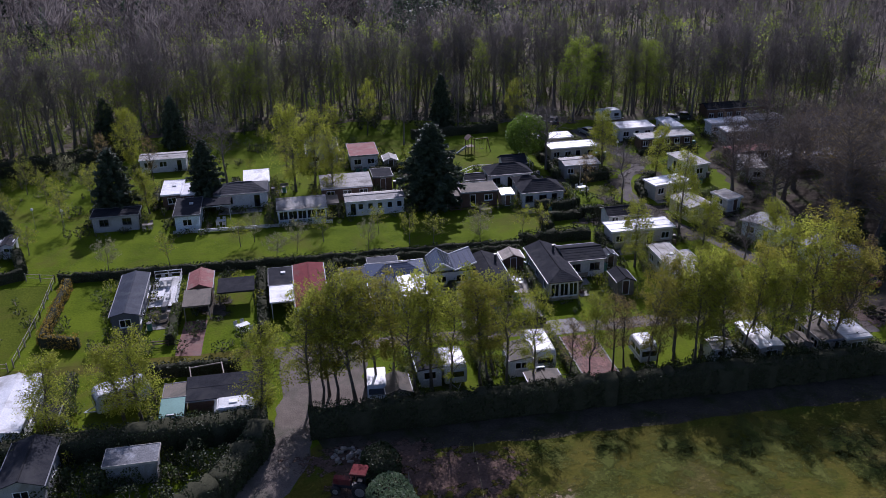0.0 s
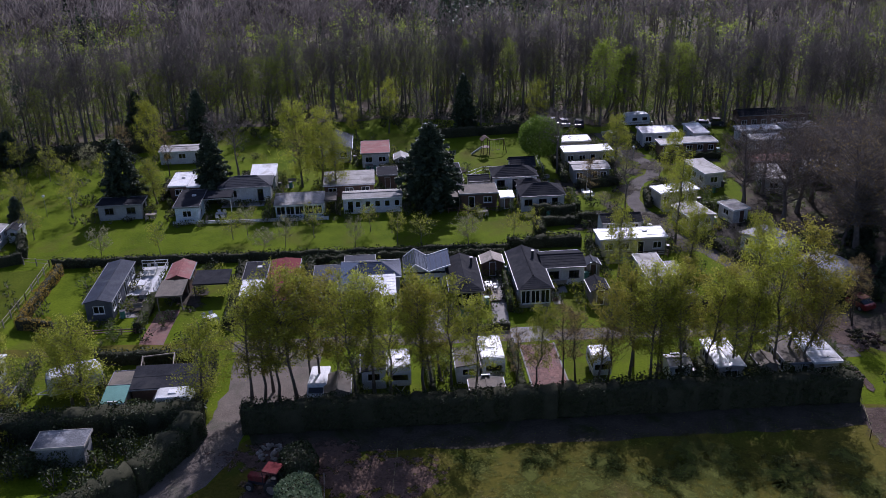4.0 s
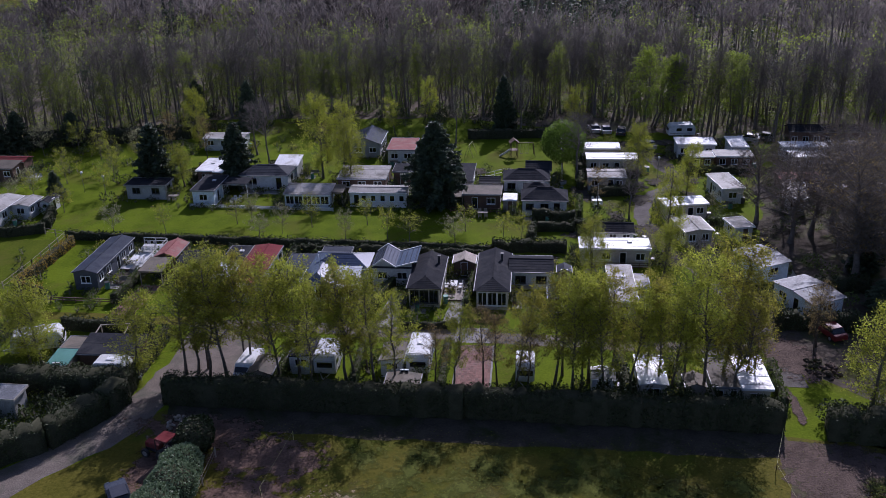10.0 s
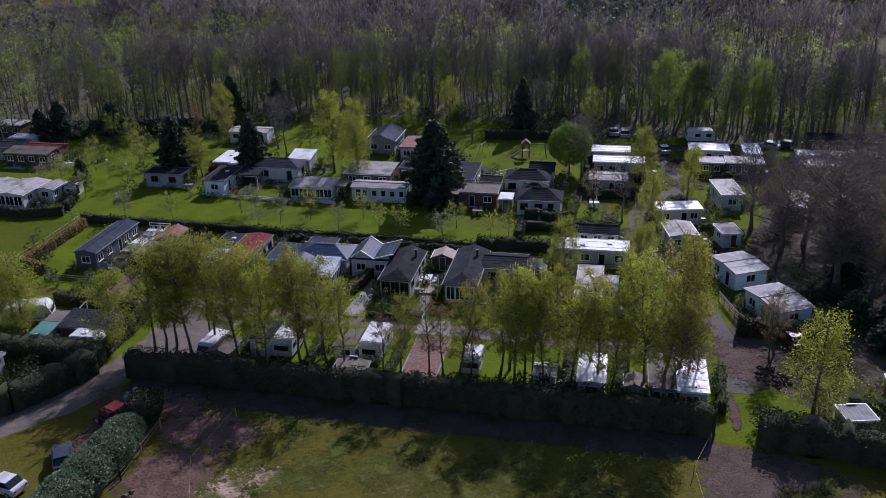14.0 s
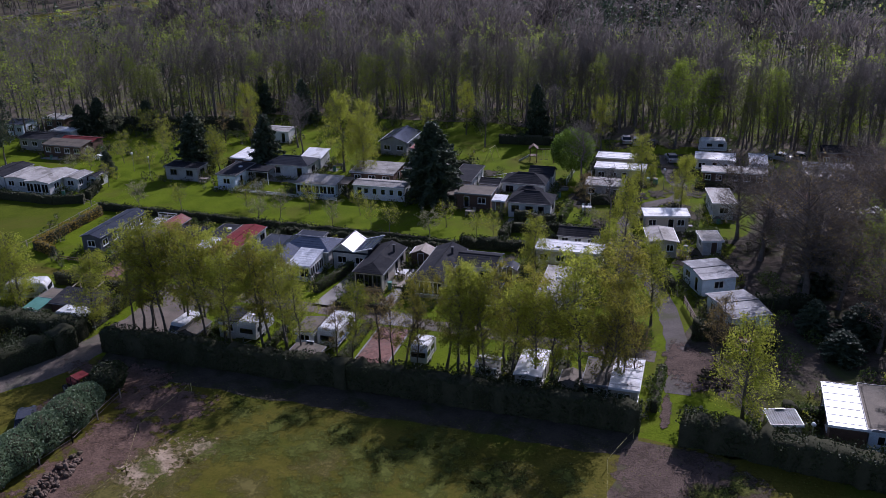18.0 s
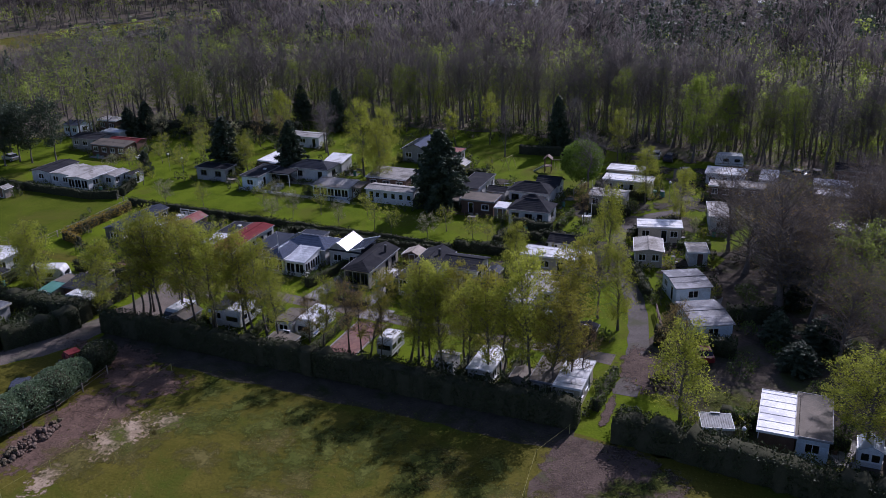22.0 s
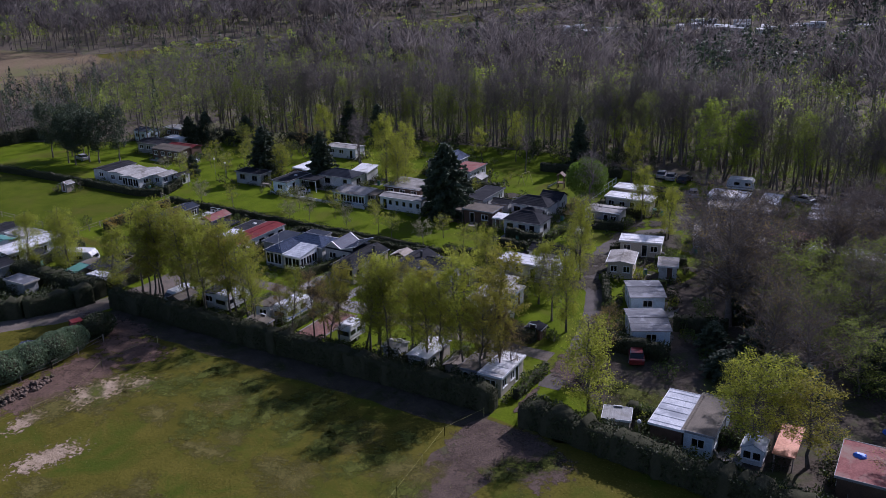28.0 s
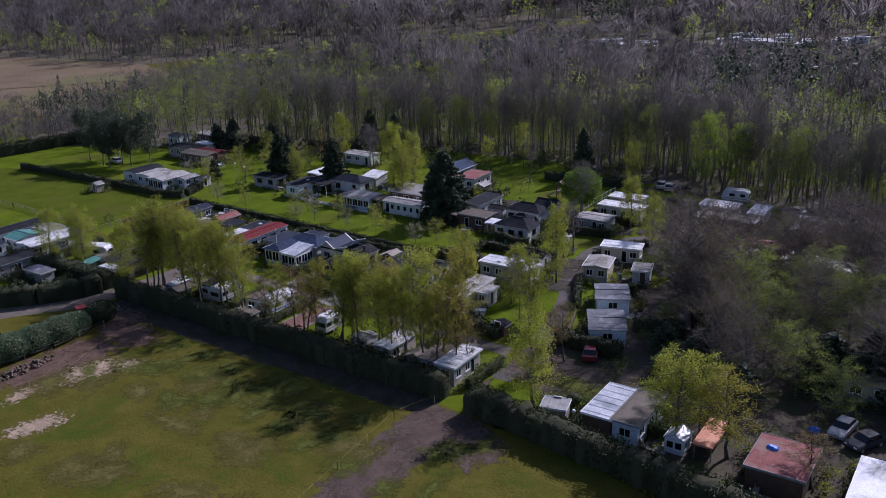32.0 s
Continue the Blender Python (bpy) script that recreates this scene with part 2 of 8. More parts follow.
M["birchbark"] = surface("birch_bark", (0.06, 0.051, 0.042), (0.17, 0.15, 0.128), 2.5, 9, 0.85, 0.3, dirt=(0.045, 0.038, 0.03), local=True, spec=0.2)
M["twig"] = leaf_mat("bare_twigs", (0.09, 0.08, 0.075), (0.188, 0.168, 0.156), 0.55, 0.9, 0.1)
M["twig_oak"] = leaf_mat("oak_twigs", (0.11, 0.083, 0.046), (0.25, 0.188, 0.1), 0.55, 0.9, 0.15)
M["leaf_birch"] = leaf_mat("birch_leaves", (0.185, 0.212, 0.02), (0.385, 0.415, 0.055), 0.64)
M["leaf_olive"] = leaf_mat("olive_birch_leaves", (0.18, 0.175, 0.022), (0.37, 0.345, 0.055), 0.6)
M["leaf_fresh"] = leaf_mat("fresh_leaves", (0.18, 0.25, 0.028), (0.35, 0.43, 0.066), 0.58)
M["leaf_green"] = leaf_mat("green_leaves", (0.13, 0.17, 0.03), (0.26, 0.31, 0.064), 0.58)
M["leaf_round"] = leaf_mat("maple_leaves", (0.095, 0.165, 0.018), (0.19, 0.29, 0.042), 0.5)
M["leaf_brown"] = leaf_mat("brown_buds", (0.18, 0.135, 0.05), (0.33, 0.25, 0.095), 0.6)
M["leaf_blossom"] = leaf_mat("blossom", (0.2, 0.22, 0.08), (0.4, 0.38, 0.22), 0.4)
M["tuft_dry"] = leaf_mat("dry_tufts", (0.13, 0.125, 0.024), (0.24, 0.21, 0.06), 0.6)
M["tuft_green"] = leaf_mat("green_tufts", (0.09, 0.12, 0.012), (0.16, 0.2, 0.024), 0.6)
M["needle"] = leaf_mat("dark_needles", (0.036, 0.054, 0.034), (0.085, 0.115, 0.06), 0.2, vary=0.15)
M["hedge"] = leaf_mat("hedge_leaves", (0.022, 0.033, 0.011), (0.05, 0.066, 0.021), 0.1, vary=0.1)
M["hedge_l"] = leaf_mat("laurel_leaves", (0.1, 0.15, 0.075), (0.19, 0.26, 0.145), 0.4, 0.45, vary=0.1)
M["hedge_o"] = leaf_mat("beech_hedge_leaves", (0.2, 0.135, 0.022), (0.38, 0.27, 0.045), 0.4, vary=0.1)
M["shrub"] = leaf_mat("shrub_leaves", (0.05, 0.08, 0.018), (0.12, 0.16, 0.035), 0.35)
# dark solid filling behind the leaf skin of hedges and bushes
M["core"] = surface("dark_hedge_core", (0.03, 0.032, 0.018), (0.06, 0.06, 0.035), 1.5, 8, 0.95, 0.5, spec=0.1)
M["red_paint"] = surface("red_paint", (0.14, 0.012, 0.014), (0.2, 0.022, 0.022), 1.5, 9, 0.35, 0.0)
M["car_dark"] = surface("dark_car_paint", (0.03, 0.032, 0.04), (0.05, 0.05, 0.06), 1.5, 9, 0.25, 0.0)
M["car_silver"] = surface("silver_car_paint", (0.45, 0.46, 0.47), (0.55, 0.55, 0.56), 1.5, 9, 0.25, 0.0, metal=0.5)
_g, _nt, _b = nodes_of("window_glass")
_b.inputs["Base Color"].default_value = (0.02, 0.025, 0.03, 1)
_b.inputs["Roughness"].default_value = 0.05
_b.inputs["Transmission Weight"].default_value = 0.35
M["glass"] = _g
_g, _nt, _b = nodes_of("roof_glass")
_b.inputs["Base Color"].default_value = (0.55, 0.6, 0.65, 1)
_b.inputs["Roughness"].default_value = 0.15
_b.inputs["Transmission Weight"].default_value = 0.3
M["glassroof"] = _g

# ---- mesh helpers ----
def mesh_quads(name, V, F, mat, smooth=False):
    """A mesh of quads from arrays."""
    V, F = np.asarray(V, np.float32).reshape(-1, 3), np.asarray(F, np.int32).reshape(-1, 4)
    me = bpy.data.meshes.new(name)
    me.vertices.add(len(V))
    me.vertices.foreach_set("co", V.ravel())
    me.loops.add(F.size)
    me.loops.foreach_set("vertex_index", F.ravel())
    me.polygons.add(len(F))
    me.polygons.foreach_set("loop_start", np.arange(0, F.size, 4, dtype=np.int32))
    me.polygons.foreach_set("loop_total", np.full(len(F), 4, np.int32))
    if smooth:
        me.polygons.foreach_set("use_smooth", np.ones(len(F), bool))
    me.update(calc_edges=True)
    me.validate()
    me.materials.append(mat)
    return me


def joined(pieces):
    """(V, F) of several (V, F)."""
    vs, fs, n = [], [], 0
    for V, F in pieces:
        vs.append(V), fs.append(F + n)
        n += len(V)
    return np.concatenate(vs), np.concatenate(fs)


def tube(points, radii, sides=5):
    P = np.asarray(points, float)
    a = np.linspace(0, 2 * np.pi, sides, endpoint=False)
    V = []
    for i, p in enumerate(P):
        d = P[min(i + 1, len(P) - 1)] - P[max(i - 1, 0)]
        d = d / (np.linalg.norm(d) + 1e-9)
        u = np.cross(d, (0.31, 0.95, 0.05) if abs(d[2]) > 0.6 else (0, 0, 1.0))
        u /= np.linalg.norm(u) + 1e-9
        w = np.cross(d, u)
        V.append(p + radii[i] * (np.cos(a)[:, None] * u + np.sin(a)[:, None] * w))
    F = []
    for i in range(len(P) - 1):
        for k in range(sides):
            j = (k + 1) % sides
            F.append((i * sides + k, i * sides + j, (i + 1) * sides + j, (i + 1) * sides + k))
    return np.concatenate(V), np.array(F, np.int32)


def leaf_quads(rng, C, size, flat=0.0, long=1.0):
    """A small quad at each centre, turned at random; flat draws the normals to the vertical."""
    n = len(C)
    nrm = rng.normal(size=(n, 3))
    nrm[:, 2] += flat * np.sign(nrm[:, 2])
    nrm /= np.linalg.norm(nrm, axis=1)[:, None]
    u = np.cross(nrm, rng.normal(size=(n, 3)))
    u /= np.linalg.norm(u, axis=1)[:, None] + 1e-9
    w = np.cross(nrm, u)
    s = (size * rng.uniform(0.6, 1.3, n))[:, None]
    u, w = u * s * long, w * s
    V = np.stack([C - u * 0.6, C + w * 0.42, C + u * 0.6, C - w * 0.42], 1).reshape(-1, 3)
    return V, np.arange(4 * n, dtype=np.int32).reshape(-1, 4)


def box(bm, x0, x1, y0, y1, z0, z1):
    v = [bm.verts.new((x, y, z)) for z in (z0, z1) for x, y in ((x0, y0), (x1, y0), (x1, y1), (x0, y1))]
    for f in ((3, 2, 1, 0), (4, 5, 6, 7), (0, 1, 5, 4), (1, 2, 6, 5), (2, 3, 7, 6), (3, 0, 4, 7)):
        bm.faces.new([v[i] for i in f])
    return v


def boxes(*spans):
    bm = bmesh.new()
    for s in spans:
        box(bm, *s)
    return bm


def rounded(bm, width=0.03, seg=2):
    bmesh.ops.bevel(bm, geom=bm.edges[:], offset=width, segments=seg, affect="EDGES", clamp_overlap=True)
    return bm


def prism(bm, outline, y0, y1):
    """An outline in x, z drawn out along y."""
    a = [bm.verts.new((x, y0, z)) for x, z in outline]
    b = [bm.verts.new((x, y1, z)) for x, z in outline]
    n = len(outline)
    bm.faces.new(a[::-1]), bm.faces.new(b)
    for i in range(n):
        bm.faces.new((a[i], a[(i + 1) % n], b[(i + 1) % n], b[i]))
    bmesh.ops.recalc_face_normals(bm, faces=bm.faces[:])
    return bm


def cylinder(bm, c, r, h, axis="z", sides=12, r2=None):
    m = Matrix.Translation(c)
    if axis == "x":
        m = m @ Matrix.Rotation(radians(90), 4, "Y")
    if axis == "y":
        m = m @ Matrix.Rotation(radians(90), 4, "X")
    bmesh.ops.create_cone(bm, cap_ends=True, segments=sides, radius1=r, radius2=r if r2 is None else r2, depth=h, matrix=m)
    return bm


def bar(bm, a, b, r):
    """A square bar between two points."""
    a, b = Vector(a), Vector(b)
    d = b - a
    q = d.to_track_quat("Z", "Y").to_matrix().to_4x4()
    bmesh.ops.create_cube(bm, size=1, matrix=Matrix.Translation((a + b) / 2) @ q @ Matrix.Diagonal((2 * r, 2 * r, d.length, 1)))
    return bm


def part(name, bm, material, parent, label=""):
    me = bpy.data.meshes.new(name)
    bm.to_mesh(me)
    bm.free()
    me.materials.append(material)
    ob = new(name, me)
    ob.parent = parent
    return tagged(ob, label)


def mesh_part(name, me, parent, label=""):
    ob = new(name, me)
    ob.parent = parent
    return tagged(ob, label)


def thing(name, x, y, z=0.0, turn=0.0, label="", category="", group="", kind=""):
    ob = new(name)
    ob.matrix_basis = pose(x, y, z, 0, 0, turn)
    return tagged(ob, label, category, group, kind)


def soft_ground(name, c1, c2, scale, fine, lo=0.68, hi=0.95, ragged=0.9):
    """Bare ground that frays out into the grass at its rim."""
    m, nt, b = nodes_of(name)
    p = world_pos(nt)
    broad, grain, rag = noise_node(nt, scale, 5, 0.65, p), noise_node(nt, fine, 4, 0.6, p), noise_node(nt, ragged, 6, 0.75, p)
    col = mix(nt, 0.45, ramp(nt, broad, [(0.38, c1), (0.62, c2)]), ramp(nt, grain, [(0.3, tuple(v * 0.5 for v in c1)), (0.7, tuple(min(1, v * 1.3) for v in c2))]))
    nt.links.new(col, b.inputs["Base Color"])
    b.inputs["Roughness"].default_value, b.inputs["Specular IOR Level"].default_value = 0.95, 0.1
    bn = nt.nodes.new("ShaderNodeBump")
    bn.inputs["Strength"].default_value, bn.inputs["Distance"].default_value = 0.9, 0.1
    nt.links.new(grain, bn.inputs["Height"])
    nt.links.new(bn.outputs[0], b.inputs["Normal"])
    at = nt.nodes.new("ShaderNodeAttribute")
    at.attribute_name = "inner"
    s1 = nt.nodes.new("ShaderNodeMath")
    s1.operation = "ADD"
    nt.links.new(at.outputs["Fac"], s1.inputs[0])
    wide = nt.nodes.new("ShaderNodeMapRange")
    wide.inputs[1].default_value, wide.inputs[2].default_value = 0.33, 0.67
    nt.links.new(rag, wide.inputs[0])
    nt.links.new(wide.outputs[0], s1.inputs[1])
    mr = nt.nodes.new("ShaderNodeMapRange")
    mr.inputs[1].default_value, mr.inputs[2].default_value = lo, hi
    nt.links.new(s1.outputs[0], mr.inputs[0])
    tr = nt.nodes.new("ShaderNodeBsdfTransparent")
    ms = nt.nodes.new("ShaderNodeMixShader")
    nt.links.new(mr.outputs[0], ms.inputs[0])
    nt.links.new(tr.outputs[0], ms.inputs[1])
    nt.links.new(b.outputs[0], ms.inputs[2])
    nt.links.new(ms.outputs[0], nt.nodes["Material Output"].inputs[0])
    return m


M["soil_soft"] = soft_ground("dug_soil", (0.07, 0.044, 0.033), (0.16, 0.104, 0.078), 0.6, 4.0)
M["sand_soft"] = soft_ground("scattered_sand", (0.2, 0.145, 0.09), (0.44, 0.34, 0.24), 0.7, 5.0, 0.8, 0.95, 1.7)
M["mulch_soft"] = soft_ground("trodden_ground", (0.064, 0.046, 0.037), (0.125, 0.09, 0.072), 0.5, 5.0)
M["tan_soft"] = soft_ground("dry_grass", (0.075, 0.07, 0.016), (0.14, 0.12, 0.035), 0.4, 3.0, 0.5, 1.25)
M["moss_soft"] = soft_ground("lush_grass", (0.055, 0.07, 0.01), (0.105, 0.112, 0.022), 0.4, 3.0, 0.5, 1.25)


M["plot_soft"] = soft_ground("garden_ground", (0.034, 0.03, 0.022), (0.085, 0.074, 0.056), 0.6, 4.0)
# soil colour kept dark to deepen the hedge's shadow
M["verge"] = surface("shade_darkened_soil", (0.035, 0.03, 0.022), (0.08, 0.068, 0.05), 0.6, 5, 0.95, 0.8, dirt=(0.03, 0.036, 0.012), spec=0.1)
LAYER = [0]


def soft_patch(name, x, y, rx, ry, z, mat, label, category, turn=0.0, rim=0.45):
    """A frayed patch of ground: inner is 1 in the middle and 0 at the rim."""
    rng = random.Random(int(x * 31 + y * 17))
    n = 22
    rr = [1 + rng.uniform(-0.22, 0.22) for _ in range(n)]
    V, val = [(0, 0, z)], [1.0]
    for ring, f, v in ((0, 1 - rim, 0.55), (1, 1.0, 0.0)):
        for i in range(n):
            a = 6.2832 * i / n
            q = f * (rr[i] + rr[(i + 1) % n]) / 2
            V.append((math.cos(a) * rx * q, math.sin(a) * ry * q, z))
            val.append(v)
    F = [(0, 1 + i, 1 + (i + 1) % n) for i in range(n)] + [(1 + i, 1 + n + i, 1 + n + (i + 1) % n, 1 + (i + 1) % n) for i in range(n)]
    me = bpy.data.meshes.new(name)
    me.from_pydata(V, [], F)
    me.attributes.new("inner", "FLOAT", "POINT").data.foreach_set("value", val)
    me.materials.append(mat)
    ob = tagged(new(name, me), label, category, "", "structure")
    LAYER[0] += 1
    ob.matrix_basis = pose(x, y, 0.0006 * LAYER[0], 0, 0, turn)
    return ob


def patch(name, outline, z, mat, label, category, cells=0, wobble=0.4, kind="structure"):
    """A ground patch with an uneven edge."""
    rng = random.Random(len(outline) * 7 + int(outline[0][0] * 3))
    pts = []
    n = len(outline)
    for i in range(n):
        a, b = Vector(outline[i]), Vector(outline[(i + 1) % n])
        k = max(1, int((b - a).length / 2.0)) if wobble else 1
        for j in range(k):
            p = a.lerp(b, j / k)
            pts.append((p.x + rng.uniform(-wobble, wobble), p.y + rng.uniform(-wobble, wobble)))
    bm = bmesh.new()
    vs = [bm.verts.new((x, y, z)) for x, y in pts]
    bm.faces.new(vs)
    bmesh.ops.triangulate(bm, faces=bm.faces[:])
    bmesh.ops.recalc_face_normals(bm, faces=bm.faces[:])
    if bm.faces[0].normal.z < 0:
        bmesh.ops.reverse_faces(bm, faces=bm.faces[:])
    me = bpy.data.meshes.new(name)
    bm.to_mesh(me)
    bm.free()
    me.materials.append(mat)
    return tagged(new(name, me), label, category, "", kind)


def strip(name, line, width, z, mat, label, category, wobble=0.15):
    """A road or path along a line."""
    L, R = [], []
    pts = [Vector((*p, 0)) for p in line]
    fine = []
    for i in range(len(pts) - 1):
        p0, p1, p2, p3 = pts[max(i - 1, 0)], pts[i], pts[i + 1], pts[min(i + 2, len(pts) - 1)]
        for k in range(6):
            t = k / 6
            fine.append(0.5 * ((2 * p1) + (p2 - p0) * t + (2 * p0 - 5 * p1 + 4 * p2 - p3) * t * t + (3 * p1 - p0 - 3 * p2 + p3) * t ** 3))
    fine.append(pts[-1])
    rng = random.Random(len(line) + int(width * 10))
    for i, p in enumerate(fine):
        d = (fine[min(i + 1, len(fine) - 1)] - fine[max(i - 1, 0)]).normalized()
        s = Vector((-d.y, d.x, 0)) * width / 2
        L.append(p + s * (1 + rng.uniform(-wobble, wobble)))
        R.append(p - s * (1 + rng.uniform(-wobble, wobble)))
    V = np.array([(*v.xy, z) for v in L + R])
    n = len(L)
    F = [(n + i, n + i + 1, i + 1, i) for i in range(n - 1)]
    ob = new(name, mesh_quads(name, V, F, mat))
    return tagged(ob, label, category, "", "structure")

# ---- ground ----
_bm = bmesh.new()
bmesh.ops.create_grid(_bm, x_segments=60, y_segments=60, size=2500)
_me = bpy.data.meshes.new("ground")
_bm.to_mesh(_me)
_bm.free()
_me.materials.append(M["lawn"])
tagged(new("ground", _me), "sunlit green grass lawns between the holiday homes", "ground", "", "structure")
patch("meadow", [(-30, -200), (200, -200), (200, -8), (110, -7), (62, -3.0), (1, -1.0), (-2, -8), (-12, -20), (-40, -40)], 0.006, M["meadow"], "rough yellowish green pasture in front of the hedge", "meadow", wobble=0.5)
patch("forest_floor", [(-104, 62), (-66, 80), (-55, 92), (-30, 104), (20, 106), (42, 98), (60, 96), (88, 88), (104, 60), (110, 30), (420, 60), (700, 1600), (-1500, 1600), (-1500, 60)], 0.008, M["litter"], "brown leaf litter on the forest floor", "forest floor", wobble=0.8)
# the yard's tree shade is partly painted by this darker floor
patch("park_floor", [(62, 16), (66, 8), (72, 1), (84, 0), (120, -4), (120, 60), (104, 62), (88, 86), (74, 70), (68, 46), (66, 40)], 0.010, M["shade_litter"], "brown ground below the oaks, darkened to suggest shade", "forest floor", wobble=0.6)
patch("heath_field", [(-174, 170), (-148, 112), (-134, 62), (-134, -60), (-700, -60), (-700, 265), (-322, 175), (-210, 188)], 0.05, M["heath"], "brown fallow field beyond the woods", "field", wobble=1.5)
patch("green_lane", [(-226, 186), (-198, 172), (-168, 236), (-152, 275), (-146, 310), (-128, 400), (-116, 450), (-138, 455), (-152, 400), (-176, 316), (-184, 288), (-204, 246)], 0.06, M["meadow"], "bright green grass ride through the woods", "grass ride", wobble=1.5)
patch("west_field", [(-95, 18), (-31.4, 17.6), (-31.0, 39.2), (-60, 39.8), (-95, 39.4)], 0.009, M["field"], "green fenced field west of the homes", "field", wobble=0.4)
strip("access_road", [(-11.5, -20), (-9.5, -14.6), (-3.2, -5.6), (-1.2, 1.5), (-0.2, 7), (1.5, 11), (3, 14)], 4.2, 0.014, M["gravel"], "dusty grey gravel access road", "road")
patch("forecourt", [(-1.8, 4), (0.2, 3.6), (7, 3.8), (6, 9), (8, 15.5), (-2, 16.5), (-2.5, 9)], 0.012, M["gravel"], "grey gravel turning place under birches", "forecourt")
strip("camp_lane", [(-3, 15.6), (10, 15.4), (28, 14.6), (45, 13.6), (60, 13.2)], 2.4, 0.018, M["gravel"], "pale gravel lane between the plots", "lane")
strip("grass_track", [(-34, 17.0), (-20, 16.6), (-3, 16.0)], 2.0, 0.016, M["meadow"], "worn grass track", "track")
strip("east_road", [(62.6, 6), (62.4, 14), (60.6, 24), (57.5, 34), (54.8, 40), (53.2, 47), (52.6, 54), (55, 61), (59.4, 66), (59.8, 71), (57.6, 78), (56, 90)], 2.4, 0.022, M["lane"], "grey winding gravel road between hedges", "road")
patch("field_gate_lane", [(59.6, -3.2), (63.4, -3.0), (66.5, -5.5), (65.6, -12), (64.2, -18), (62.2, -26), (61.6, -44), (60.2, -44), (59.5, -24), (58.4, -14), (58, -7)], 0.014, M["mulch"], "grey brown trampled lane into the pasture", "lane", wobble=0.5)
for x, y, rx, ry, a in ((66.5, -8, 6.5, 4.5, -30), (62, -9, 4.5, 7, 0), (61.8, -18, 4.2, 8, 5), (61.5, -28, 3.5, 8, 0)):
    soft_patch("trodden_patch", x, y, rx, ry, 0.018, M["mulch_soft"], "grey brown trodden ground at the field gate", "soil", a)
for x, y, rx, ry, a in ((12.6, -15.6, 5.4, 6.0, 20), (12.0, -21.5, 4.6, 7.5, -12), (9, -30, 3.5, 6, 0), (6, -5.5, 8, 3.2, -6), (13, -8.5, 6.5, 4.0, 0), (3.2, -11, 3.0, 4.5, 10)):
    soft_patch("soil_patch", x, y, rx, ry, 0.016, M["soil_soft"], "bare brown soil in the shaded pasture corner", "soil", a)
for x, y, rx, ry, a in ((18.2, -18.4, 3.0, 6.2, -14), (21.2, -14.4, 2.4, 2.0, 0), (24.6, -30, 2.4, 5.0, -16), (16.4, -26, 1.8, 4.0, 4)):
    soft_patch("sand_patch", x, y, rx, ry, 0.024, M["sand_soft"], "pale sandy patch scattered in the pasture", "sand", a, 0.6)
_q = random.Random(77)
for i in range(34):
    soft_patch("dry_patch", _q.uniform(16, 60), _q.uniform(-52, -12), _q.uniform(2, 6), _q.uniform(1.5, 4), 0.010 + 0.0001 * i, M["tan_soft"], "yellowish dry grass in the pasture", "grass", _q.uniform(0, 180), 0.7)
for i in range(40):
    soft_patch("lush_patch", _q.uniform(18, 56) + 40 * (i % 5 == 0), _q.uniform(-19, -7), _q.uniform(1.5, 4.5), _q.uniform(1.2, 3), 0.0135 + 0.0001 * i, M["moss_soft"], "lush darker grass in the pasture", "grass", _q.uniform(0, 180), 0.7)
soft_patch("yard_ground", 63.8, 11.5, 3.4, 6.5, 0.024, M["mulch_soft"], "grey brown trampled yard", "soil", 10)
soft_patch("yard_ground", 61.8, 2.4, 0.6, 4.0, 0.02, M["mulch_soft"], "worn bare strip in the grass lane", "soil", 0)
for x, y, rx, ry in ((76, 6.5, 7, 3.2), (71, 9, 4, 2.2), (66, 26, 3, 6), (64, 42, 3, 5)):
    soft_patch("yard_grass", x, y, rx, ry, 0.026, M["moss_soft"], "shaded grass behind the flat-roofed home", "grass", 0)
# dark strip that paints the hedge's shadow onto the ground along its foot
patch("hedge_shade_strip", [(0.6, -0.4), (59.4, -1.3), (59.4, -5.9), (45, -5.7), (30, -5.4), (15, -5.1), (2, -4.8)], 0.0125, M["verge"], "bare ground darkened to stand in for the hedge's shadow", "soil", wobble=0.3)
_q = random.Random(91)
for i in range(90):
    x, y = (_q.uniform(42, 74), _q.uniform(36, 96)) if i < 62 else (_q.uniform(-20, 42), _q.choice((_q.uniform(18, 35), _q.uniform(56, 72))))
    soft_patch("plot_ground", x, y, _q.uniform(1.5, 4.2), _q.uniform(1.5, 3.5), 0.011 + 0.0001 * i, M["plot_soft"], "bare brown garden ground between the homes", "soil", _q.uniform(0, 180), 0.55)
patch("driveway", [(18.2, 15.5), (20.4, 15.5), (21.4, 22), (21.2, 26.5), (19.4, 26.5)], 0.018, M["paving"], "pale concrete driveway beside the chalet", "driveway", wobble=0.05)
patch("driveway", [(27.8, 13.0), (32, 13.0), (31.6, 16.4), (28, 16.4)], 0.026, M["paving"], "pale paved crossing on the lane", "driveway", wobble=0.05)
patch("driveway", [(25.9, 16), (28, 16), (29.3, 30), (27.6, 30)], 0.02, M["paving"], "grey paved path between two chalets", "path", wobble=0.05)
patch("plot_path", [(-13.7, 17.4), (-10.9, 16.9), (-10.6, 25.3), (-13.2, 25.3)], 0.02, M["brick_red"], "dark red brick paved path", "path", wobble=0.03)

